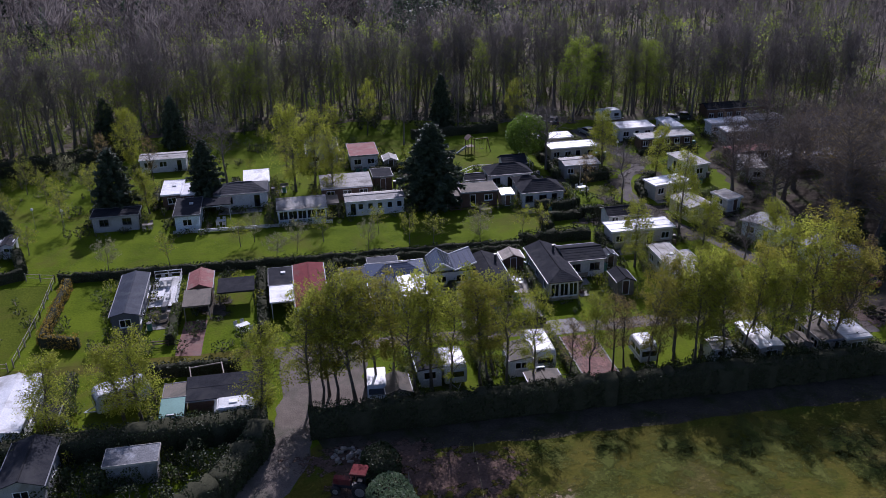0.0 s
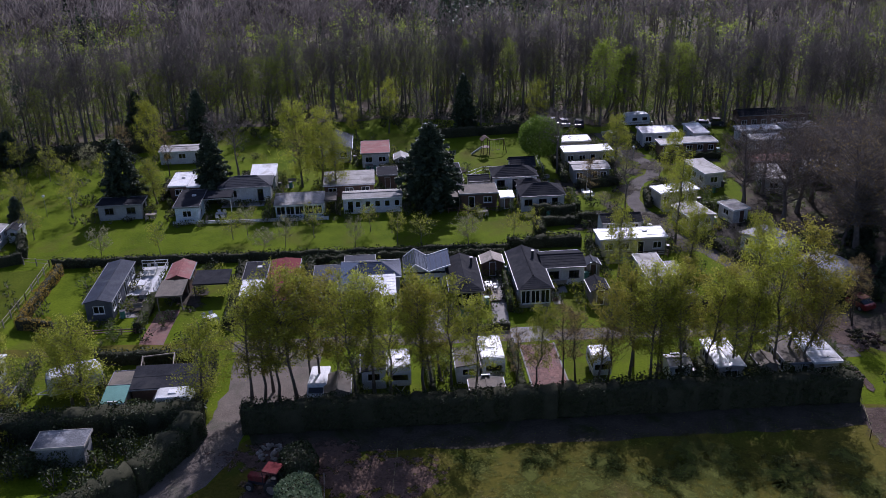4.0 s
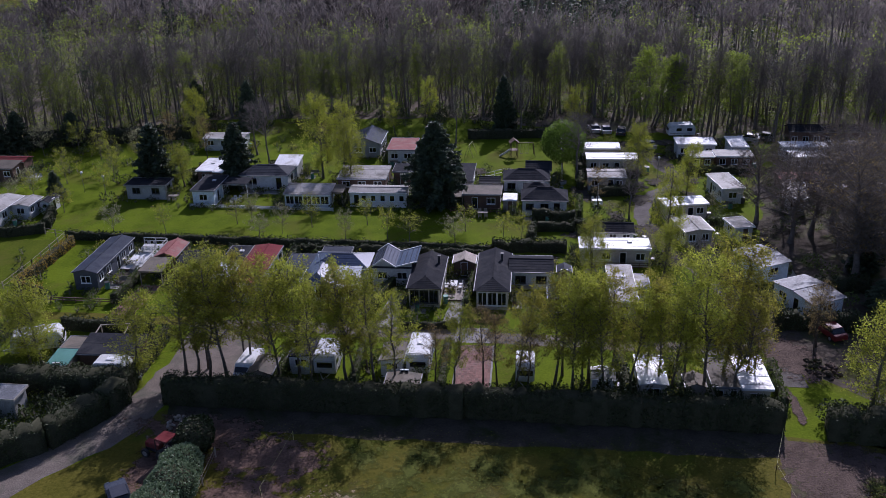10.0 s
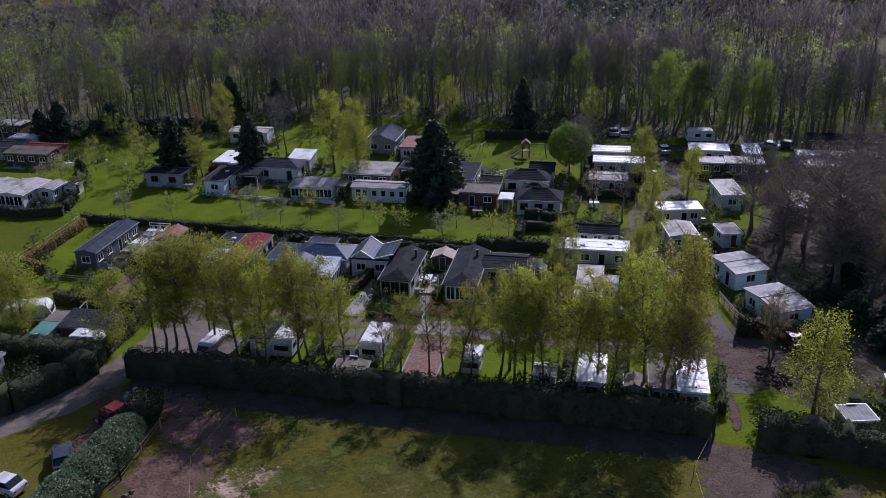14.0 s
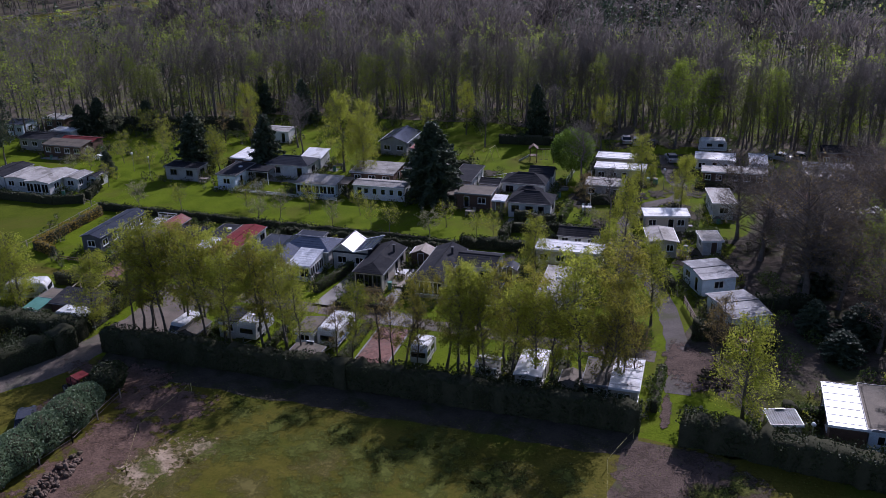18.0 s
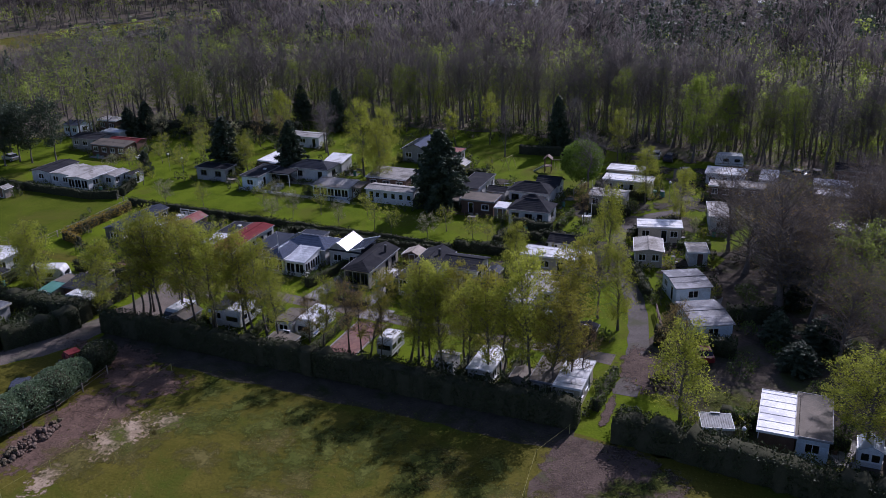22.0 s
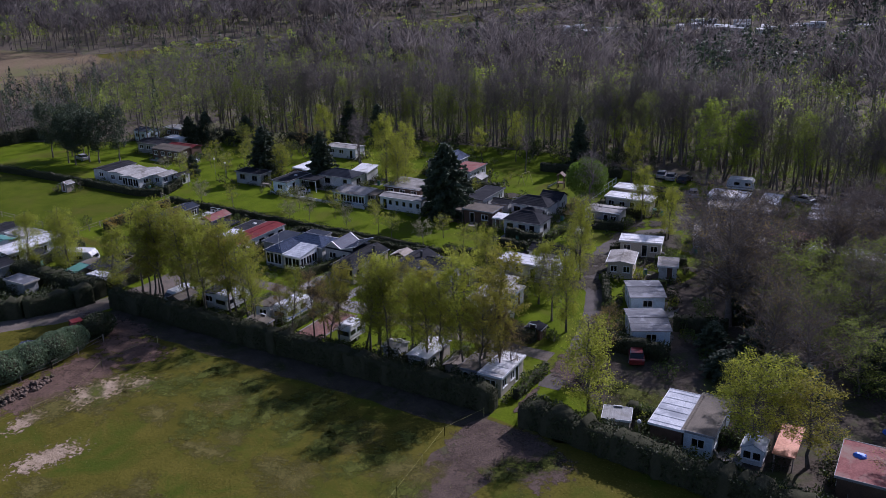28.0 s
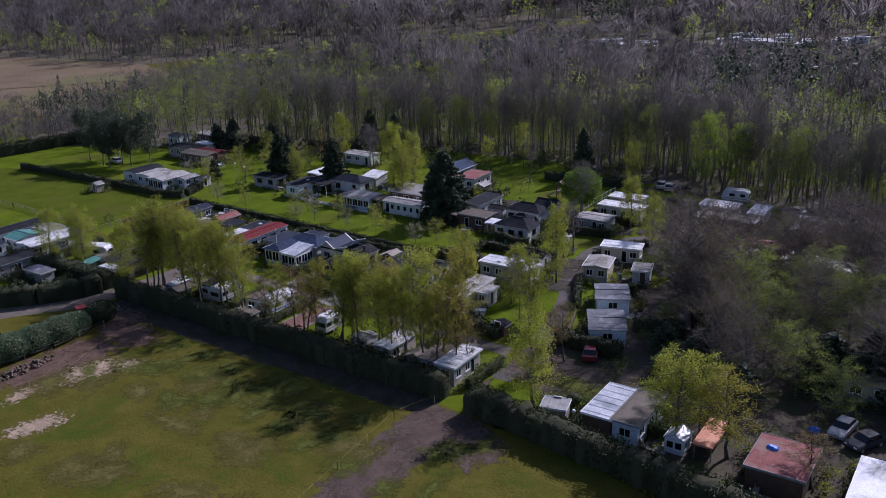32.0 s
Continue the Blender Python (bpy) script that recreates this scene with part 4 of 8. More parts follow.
house("mobile_home", 42.7, 51.4, 34.0, 37.2, 2.5, "flat", "stone_wall", "roof_white", ribs=1.4, windows="S4 N3 E1", doors="S0.62", label="long beige mobile home with a white flat roof", group="homes", skylights=((2.0, 0.4), (-1.5, -0.5)))
house("chalet", 44.6, 50.0, 40.4, 43.6, 2.2, "gablex", "white", "roof_dark", 0.75, 0.2, 5, windows="S3 E1", doors="E0.4", label="white cottage with a black gable roof", group="homes")

# ---- the homes north of the long lawn ----
house("old_chalet", -28.4, -22.0, 56.2, 59.4, 2.3, "flat", "greywall", "roof_dark", windows="S2 E1 W1", label="shaded grey chalet with a dark flat roof", group="homes", frame_mat="darkframe", ribs=1.2)
house("chalet", -16.5, -13.1, 53.6, 60.6, 2.5, "flat", "paleblue", "roof_dark", windows="S1 E2 W3", doors="E0.3", label="pale blue chalet with a dark flat roof", group="homes", skylights=((0.4, 1.0),))
canopy("veranda", -13.0, -8.8, 57.2, 60.3, 2.4, "roof_dark", "frame", "dark flat veranda roof on white posts", "veranda", kind="flat", rise=0)
house("chalet", -11.2, -3.3, 61.5, 66.2, 2.5, "hip", "white", "roof_slate", 1.0, 0.25, 7, windows="S2 W1 E1", doors="S0.8", label="white chalet with a grey tiled hipped roof", group="homes", frame_mat="darkframe")
house("chalet_wing", -6.8, -3.0, 66.4, 70.4, 2.4, "monos", "white", "roof_white", 0.7, 0.2, 1, windows="N1 W1", label="white wing with a shining sheet roof", group="homes")
house("flat_chalet", -19.2, -16.4, 63.4, 69.8, 2.4, "flat", "brownwood", "roof_white", windows="S1", label="low brown chalet with a white flat roof", group="homes", skylights=((0.2, 0.5),))
house("flat_chalet", -16.2, -13.8, 63.0, 68.0, 2.35, "flat", "brownwood", "roof_white", windows="S1", label="low brown chalet with a white flat roof", group="homes")
house("mobile_home", -24.8, -17.1, 82.4, 86.0, 2.4, "gablex", "white", "roof_dirty", 0.3, 0.15, 2, windows="S3", doors="S0.85", label="white mobile home near the wood", group="homes")
house("glass_chalet", -1.8, 5.3, 53.6, 57.2, 2.15, "monos", "paleblue", "roof_dirty", 0.5, 0.2, 1, windows="E1 W1", glass_front="S", label="pale blue chalet with a glazed porch front", group="homes")
canopy("porch", 5.5, 7.2, 54.2, 57.4, 2.3, "roof_brown", label="small wooden porch beside the glazed chalet", category="porch")
house("mobile_home", 8.3, 17.1, 54.2, 57.3, 2.45, "gablex", "white", "roof_dirty", 0.3, 0.15, 1, windows="S6 E1", doors="S0.12", label="long white mobile home with blue-framed windows", group="homes", frame_mat="paleblue")
house("barn_chalet", 5.2, 12.9, 60.6, 66.2, 2.4, "monos", "brownwood", "roof_dirty", 0.3, 0.2, 3, windows="S3", doors="E0.5", label="brown wooden chalet with a pale weathered sheet roof", group="homes")
house("garden_shed", 13.7, 16.6, 64.4, 68.2, 2.3, "flat", "brownwood", "roof_dark", doors="S0.5", windows="E1", label="brown shed with a flat grey roof", category="shed")
house("chalet", 3.8, 9.0, 79.0, 87.0, 2.6, "gabley", "greywall", "roof_metal", 1.1, 0.25, 7, windows="S2 E2", label="grey house with a slate gable roof", group="homes")
house("chalet", 11.0, 15.6, 75.6, 82.5, 2.5, "flat", "white", "roof_pink", windows="S2 E3", doors="E0.3", label="white chalet with a pale red flat roof", group="homes")
house("garden_shed", 16.6, 18.8, 74.0, 77.0, 1.8, "gabley", "greywood", "roof_dirty", 0.5, 0.12, 2, doors="S0.5", label="small pale shed beside the red-roofed chalet", category="shed")
house("flat_chalet", 23.3, 26.8, 59.4, 68.0, 2.5, "flat", "white", "roof_dark", windows="E3 S1", doors="E0.5", label="white chalet with a flat dark brown roof", group="homes")
house("wooden_chalet", 26.0, 31.5, 53.8, 57.6, 2.4, "flat", "brownwood", "roof_brown", windows="S2 E1", doors="S0.3", label="dark brown wooden chalet with a flat roof", group="homes")
canopy("lean_to", 23.6, 25.9, 53.6, 57.4, 2.1, "roof_brown", label="low brown lean-to roof under the fir", category="lean-to")
house("garden_shed", 28.0, 31.2, 60.6, 63.6, 2.0, "gablex", "white", "roof_dark", 0.5, 0.15, 3, windows="S1", label="small shed with a dark roof and white gables", category="shed")
house("bungalow", 34.9, 41.4, 51.6, 56.0, 2.5, "hip", "white", "roof_dark", 1.25, 0.25, 7, windows="S3 W1 E1", doors="S0.78", label="white bungalow with a dark hipped roof", group="homes", frame_mat="darkframe")
house("bungalow", 31.9, 38.8, 60.6, 65.0, 2.5, "hip", "white", "roof_dark", 1.15, 0.25, 7, windows="S3 W1", doors="S0.5", label="white bungalow with a dark hipped roof", group="homes", frame_mat="darkframe")
house("bungalow_wing", 35.4, 39.2, 65.2, 68.6, 2.6, "gablex", "white", "roof_dark", 1.0, 0.25, 5, windows="E1", label="wing of the white bungalow with a dark roof", group="homes")
house("bungalow_wing", 35.2, 38.8, 56.2, 58.8, 2.4, "hip", "white", "roof_dark", 0.8, 0.2, 4, windows="W1", label="small wing with a dark hipped roof", group="homes")
house("garden_shed", 32.0, 34.0, 53.0, 55.4, 1.9, "monos", "greywood", "roof_white", 0.2, 0.1, 1, doors="S0.5", label="narrow wooden shed with a pale roof", category="shed")

# ---- along the winding road ----
house("mobile_home", 55.3, 61.4, 50.6, 53.6, 2.4, "flat", "cream", "roof_white", turn=12, ribs=1.4, windows="S3 E1", doors="S0.6", label="cream mobile home with a white flat roof by the road", group="homes")
house("mobile_home", 56.5, 60.1, 40.8, 45.8, 2.4, "gabley", "cream", "roof_dirty", 0.3, 0.2, 2, turn=12, windows="S2 W2", doors="W0.4", label="mobile home with a spotted pale roof by the road", group="homes")
house("garden_shed", 63.5, 66.0, 43.0, 46.4, 2.1, "flat", "white", "roof_dirty", turn=15, windows="W1", doors="S0.6", label="small white cabin with a flat roof", category="shed")
# the mottle on these two roofs imitates shadows of bare branches
house("mobile_home", 62.8, 67.2, 30.2, 35.6, 2.45, "gablex", "paleblue", "roof_mottled", 0.3, 0.2, 2, turn=27, windows="S1 W2", doors="W0.7", label="pale blue cabin with a roof mottled by painted branch shadows", group="homes")
house("mobile_home", 66.1, 70.6, 20.4, 26.6, 2.45, "gablex", "paleblue", "roof_mottled", 0.35, 0.2, 2, turn=27, windows="W2 S1", doors="W0.6", label="pale blue cabin by the yard, its roof mottled by painted branch shadows", group="homes")
house("mobile_home", 64.4, 67.6, 57.6, 64.4, 2.5, "flat", "white", "roof_dirty", turn=10, windows="W3 S1", doors="W0.3", label="white mobile home with a pale flat roof", group="homes")
house("mobile_home", 45.0, 51.2, 77.4, 80.6, 2.5, "flat", "cream", "roof_white", ribs=1.4, windows="S3", doors="S0.6", label="mobile home with a shining white flat roof", group="homes")
house("mobile_home", 45.5, 53.6, 71.4, 74.6, 2.5, "flat", "cream", "roof_white", ribs=1.4, windows="S4", doors="S0.6", label="long mobile home with a shining white flat roof", group="homes")
house("mobile_home", 45.2, 51.0, 62.6, 66.2, 2.5, "gablex", "greywall", "roof_dirty", 0.25, 0.2, 1, windows="S3", doors="S0.6", label="dark-fronted mobile home with a pale roof", group="homes")
house("mobile_home", 61.6, 68.0, 80.2, 84.2, 2.5, "flat", "white", "roof_white", windows="S3", doors="S0.5", label="white mobile home with a flat roof at the wood", group="homes")
house("mobile_home", 63.0, 66.5, 73.8, 76.8, 2.3, "flat", "brownwood", "roof_dirty", windows="S2", label="dark cabin with a grey flat roof", group="homes")
house("mobile_home", 67.2, 73.0, 74.2, 77.4, 2.3, "flat", "brownwood", "roof_dirty", windows="S3", label="dark cabin with a pale grey flat roof", group="homes")
house("mobile_home", 70.6, 73.2, 79.0, 85.0, 2.5, "flat", "white", "roof_white", windows="S1 W2", label="white mobile home end-on to the road", group="homes")
house("mobile_home", 79.2, 86.6, 79.2, 82.0, 2.5, "flat", "white", "roof_white", windows="S4", doors="S0.4", label="long white mobile home behind the oaks", group="homes")
house("long_cabin", 82.5, 96.0, 88.0, 91.5, 2.8, "gablex", "brownwood", "roof_dark", 0.8, 0.2, 4, windows="S7", label="long dark cabin with white windows at the wood", group="homes")
house("mobile_home", 74.0, 76.8, 53.8, 60.5, 2.5, "flat", "white", "roof_dirty", turn=-12, windows="S1 W2", label="white mobile home under the oaks", group="homes")
house("mobile_home", 82.0, 92.5, 57.4, 61.0, 2.5, "flat", "white", "roof_white", turn=-8, windows="S4", label="long white mobile home under the oaks", group="homes")
house("mobile_home", 74.6, 82.0, 62.6, 65.6, 2.5, "gablex", "brownwood", "roof_pink", 0.3, 0.2, 2, windows="S3", label="brown cabin with a dull red roof under the oaks", group="homes")
house("hall", 96.0, 103.0, 66.0, 78.0, 3.2, "gabley", "brownwood", "roof_slate", 1.4, 0.3, 6, windows="W4 S2", label="brown hall with a pale slate roof behind the oaks", category="hall")
house("mobile_home", 79.4, 84.8, 73.6, 76.6, 2.5, "flat", "cream", "roof_white", windows="S3", label="mobile home with a white flat roof behind the oaks", group="homes")
house("mobile_home", 88.0, 94.0, 80.0, 83.0, 2.5, "flat", "cream", "roof_dirty", windows="S3", label="mobile home with a pale flat roof behind the oaks", group="homes")

# ---- the front row behind the hedge ----
house("garden_shed", 7.9, 10.2, 2.4, 5.6, 1.75, "gabley", "greywood", "roof_brown", 0.5, 0.15, 2, doors="N0.5", label="low grey shed with a brown gable roof", category="shed")
house("awning_room", 11.4, 13.8, 5.4, 9.2, 2.1, "monow", "white", "roof_dark", 0.25, 0.1, 1, windows="S1 N1", label="white awning room with a dark roof", category="awning")
house("garden_shed", 22.1, 25.3, 1.9, 3.7, 1.5, "gabley", "greywood", "roof_brown", 0.3, 0.15, 2, doors="N0.5", label="low shed with a brown felt roof", category="shed")
house("awning_room", 21.0, 23.3, 5.4, 9.0, 2.0, "monow", "white", "roof_brown", 0.3, 0.1, 1, windows="S1 W1", label="white and grey awning room with a brown roof", category="awning")
house("garden_shed", 42.4, 44.6, 3.5, 5.6, 1.8, "gablex", "white", "roof_dirty", 0.35, 0.12, 2, doors="N0.5", windows="S1", label="small white shed with a pale roof", category="shed")
house("mobile_home", 46.9, 49.4, 1.9, 7.4, 2.35, "gabley", "cream", "roof_white", 0.2, 0.1, 1, windows="E2 W2 S1", doors="E0.6", label="cream caravan home with a spotted white roof", group="homes")
house("mobile_home", 56.5, 59.0, 1.6, 7.4, 2.4, "flat", "cream", "roof_white", ribs=1.4, windows="E3 S1", doors="E0.7", label="cream mobile home with a white flat roof", group="homes")
house("annex", 53.8, 56.35, 2.0, 6.9, 2.25, "flat", "cream", "roof_brown", windows="S2 W2", label="cream annex with a brown flat roof", category="annex")
house("garden_shed", 51.4, 53.2, 2.6, 4.8, 1.8, "gabley", "greywood", "roof_brown", 0.4, 0.12, 2, doors="N0.5", label="small wooden shed with a dark gable", category="shed")
house("garden_shed", 55.0, 57.0, 16.6, 18.4, 1.4, "gabley", "brownwood", "roof_dark", 0.35, 0.12, 2, doors="S0.5", label="little dark brown hut beside the hedge", category="shed")

# ---- east of the gravel lane ----
house("flat_home", 76.1, 79.2, 0.1, 7.3, 2.45, "flat", "brownwood", "roof_stained", ribs=1.1, windows="W2 N1", label="low home with a bright corrugated white roof", group="homes")
house("flat_home", 79.35, 82.1, 0.2, 7.8, 2.5, "flat", "paleblue", "roof_brown", windows="E3 S1", doors="E0.7", label="pale blue home with a brown felt roof", group="homes")
house("garden_shed", 70.9, 73.6, 0.2, 2.6, 1.7, "ribx", "greywood", "greywall", turn=14, ribs=0.22, doors="N0.5", label="low shed with a grey corrugated roof", category="shed", over=0.1)
house("flat_home", 93.2, 98.4, -0.9, 5.4, 2.4, "ribx", "brownwood", "roof_pink", ribs=2.7, windows="W2 N2", label="low home with a faded red felt roof", group="homes")
house("glass_home", 102.2, 107.5, -2.8, 5.6, 2.4, "monos", "white", "roof_white", 0.4, 0.2, 1, windows="W3", glass_front="S", label="white home with a pale sheet roof", group="homes")
canopy("tarp_shelter", 87.4, 89.3, 1.6, 7.2, 1.6, "tarp_orange", label="orange tarpaulin shelter on poles", category="shelter")
house("greenhouse", 84.6, 86.6, 1.2, 3.6, 1.7, "gabley", "frame", "glassroof", 0.5, 0.05, 1, glass_front="SEW", label="small white framed greenhouse", category="greenhouse")
house("cabin", 97.5, 102.5, 22.0, 25.0, 2.3, "gablex", "greywall", "roof_brown", 0.5, 0.2, 3, windows="W1 S2", label="grey cabin with a rusty brown roof in the shade", group="homes")

# ---- west of the access road ----
house("concrete_shed", -17.4, -13.2, -4.4, -2.2, 2.2, "flat", "greywall", "roof_mottled", windows="", doors="", label="windowless grey concrete shed with a mossy roof", category="shed", trim="stone_wall")
house("black_shed", -11.2, -5.0, 4.9, 8.2, 2.0, "monos", "brownwood", "roof_dark", 0.5, 0.2, 2, windows="S1", label="wide dark shed behind the caravan", category="shed")
house("garden_shed", -13.6, -11.5, 2.8, 5.4, 1.8, "monos", "greywood", "roof_green", 0.3, 0.1, 1, doors="S0.5", label="small wooden shed with a green sheet roof", category="shed")
house("garden_shed", -13.4, -11.6, 5.8, 8.0, 2.0, "flat", "greywood", "roof_brown", doors="S0.5", label="small wooden shed with a flat roof", category="shed")
house("long_home", -30.2, -26.0, 2.2, 12.2, 2.5, "gabley", "white", "roof_white", 0.3, 0.2, 1, windows="E4 S1", doors="E0.5", label="long white home with pale sheet roofing", group="homes")
house("grey_home", -25.8, -22.1, -6.0, 0.4, 2.4, "gabley", "greywall", "roof_dark", 0.7, 0.2, 4, windows="S1 E1", label="grey home with a dark and pale gable roof", group="homes")
house("garden_shed", -25.2, -23.3, 4.8, 7.2, 1.7, "monoe", "greywood", "roof_dark", 0.3, 0.1, 1, doors="S0.5", label="small open shed with a black roof", category="shed")
house("mobile_home", -41.0, -37.2, 3.0, 12.5, 2.5, "gabley", "white", "roof_dark", 0.35, 0.2, 2, windows="E4 S1", doors="E0.45", label="white mobile home with a dark roof", group="homes")
house("mobile_home", -36.0, -32.0, 3.4, 8.0, 2.3, "gablex", "white", "roof_green", 0.6, 0.2, 3, windows="E1 S2", label="white cabin with a dull green roof", group="homes")
house("mobile_home", -36.0, -30.8, 9.0, 12.4, 2.3, "flat", "white", "roof_dirty", windows="E1 S3", label="white cabin with a grey flat roof", group="homes")
house("mobile_home", -36, -32.4, -4.0, 1.4, 2.4, "gabley", "paleblue", "roof_slate", 0.5, 0.2, 3, windows="S1 E2", label="pale blue home with a slate roof", group="homes")

# ---- the homes round the western lawn ----
house("red_cabin", -60.5, -51.8, 63.6, 66.8, 2.4, "monos", "brownwood", "roof_brown", 0.4, 0.2, 2, windows="S4", doors="E0.5", label="wooden cabin with an open veranda", group="homes")
house("red_cabin", -59.0, -51.6, 67.0, 70.0, 2.5, "gablex", "brownwood", "roof_red", 0.4, 0.2, 3, windows="N2", label="wooden cabin with a bright red roof", group="homes")
house("mobile_home", -68.5, -61.5, 66.5, 71.5, 2.5, "gablex", "greywall", "roof_dark", 0.4, 0.2, 3, windows="S3", label="grey home with a dark roof beside the red cabin", group="homes")
house("mobile_home", -65.5, -61.0, 72.5, 75.0, 2.5, "flat", "white", "roof_white", windows="S2", label="home with a white flat roof at the wood", group="homes")
house("mobile_home", -79.0, -75.0, 75.0, 79.5, 2.6, "gablex", "paleblue", "roof_slate", 0.5, 0.2, 3, windows="S2 E1", label="pale blue home at the wood", group="homes")
house("mobile_home", -74.5, -69.5, 81.0, 84.5, 2.5, "flat", "brownwood", "roof_dirty", windows="S2", label="dark cabin with a pale roof at the wood", group="homes")
house("chalet", -52.4, -47.8, 44.2, 50.2, 2.4, "gabley", "white", "roof_dirty", 0.3, 0.2, 1, windows="E2 S2", label="white home with a pale sheet roof", group="homes")
house("chalet", -47.4, -42.6, 43.2, 50.6, 2.4, "gabley", "white", "roof_dirty", 0.35, 0.2, 1, windows="E2", glass_front="S", label="white home with a grooved pale roof", group="homes")
house("chalet", -57.4, -53.0, 44.6, 52.0, 2.4, "gabley", "white", "roof_dark", 0.35, 0.2, 2, windows="E3 S1", label="white home with a grey roof", group="homes")
house("chalet_wing", -42.3, -39.6, 46.6, 50.6, 2.3, "gabley", "white", "roof_dirty", 0.3, 0.2, 1, windows="E2 S1", label="small wing with a pale roof", group="homes")
house("garden_shed", -39.2, -37.8, 49.2, 52.4, 1.9, "gabley", "white", "roof_dark", 0.4, 0.15, 2, windows="S1", doors="E0.5", label="little white shed with a dark gable roof", category="shed")
house("kiosk", -56.4, -54.6, 35.4, 37.2, 1.7, "gabley", "greywood", "roof_dirty", 0.4, 0.15, 2, doors="S0.5", label="little wooden hut on the lawn", category="shed")

# ---- the far camp beyond the wood ----
_f = random.Random(8)
_c0 = house("far_caravan", -70, -63.5, 305, 307.6, 2.6, "flat", "white", "roof_white", windows="S3", label="distant white holiday home beyond the wood", group="far camp")
for i in range(46):
    if i < 18:
        x, y = _f.uniform(-74, -36), _f.uniform(301, 336)
    else:
        x, y = _f.uniform(-32, 64), _f.uniform(345, 386)
    copy_thing(_c0, pose(x, y, 0, 0, 0, _f.choice((0, 90, 15, -20))))

# ---- caravans and cars ----
def wheel(root, x, y, r, wdt, axis="x"):
    t = part("wheel", cylinder(bmesh.new(), (x, y, r), r, wdt, axis, 16), M["rubber"], root)
    part("rim", cylinder(bmesh.new(), (x + (math.copysign(wdt / 2, x) if axis == "x" else 0), y + (math.copysign(wdt / 2, y) if axis == "y" else 0), r), r * 0.6, 0.03, axis, 12), M["metal"], t)


def caravan(name, x, y, turn, L=4.6, W=2.2, body="white", stripe="greywall", label="", flatback=False, group="caravans"):
    """A touring caravan, along its own y, with a rounded shell, windows, door, wheels and drawbar."""
    root = thing(name, x, y, 0, turn, label, "caravan", group)
    out = [(-L / 2, 0.45), (L / 2, 0.45), (L / 2 + 0.08, 1.1), (L / 2 - 0.15, 2.0), (L / 2 - 0.5, 2.45), (-L / 2 + 0.5, 2.48), (-L / 2 + 0.12, 2.1), (-L / 2 - 0.06, 1.1)]
    bm = bmesh.new()
    prism(bm, out, -W / 2, W / 2)
    bmesh.ops.rotate(bm, cent=(0, 0, 0), matrix=Matrix.Rotation(radians(90), 3, "Z"), verts=bm.verts[:])
    rounded(bm, 0.09, 3)
    part("shell", bm, M[body], root)
    for s in (-1, 1):
        for yy in (-L * 0.28, L * 0.12):
            wb = part("window", rounded(boxes((s * (W / 2 + 0.012) - 0.02, s * (W / 2 + 0.012) + 0.02, yy - 0.5, yy + 0.5, 1.25, 1.85)), 0.015, 1), M["darkframe"], root)
            part("pane", boxes((s * (W / 2 + 0.036) - 0.004, s * (W / 2 + 0.036) + 0.004, yy - 0.44, yy + 0.44, 1.31, 1.79)), M["glass"], wb)
        part("stripe", boxes((s * (W / 2 + 0.006) - 0.004, s * (W / 2 + 0.006) + 0.004, -L / 2 + 0.2, L / 2 - 0.2, 0.8, 0.95)), M[stripe], root)
        wheel(root, s * (W / 2 - 0.15), -0.1, 0.32, 0.2)
    for e in (-1, 1):
        part("window", rounded(boxes((-0.8, 0.8, e * (L / 2 + 0.02) - 0.03, e * (L / 2 + 0.02) + 0.03, 1.2, 1.8)), 0.015, 1), M["glass"], root)
    part("door", rounded(boxes((W / 2 + 0.003, W / 2 + 0.03, L * 0.3, L * 0.3 + 0.6, 0.5, 2.1)), 0.01, 1), M[body], root)
    part("roof_hatch", rounded(boxes((-0.35, 0.35, -0.4, 0.4, 2.46, 2.58)), 0.04, 2), M["frame"], root)
    db = bmesh.new()
    bar(db, (-0.5, -L / 2, 0.45), (0, -L / 2 - 1.1, 0.45), 0.04)
    bar(db, (0.5, -L / 2, 0.45), (0, -L / 2 - 1.1, 0.45), 0.04)
    bar(db, (0, -L / 2 - 1.0, 0), (0, -L / 2 - 1.0, 0.5), 0.03)
    part("drawbar", db, M["metal"], root)
    return root


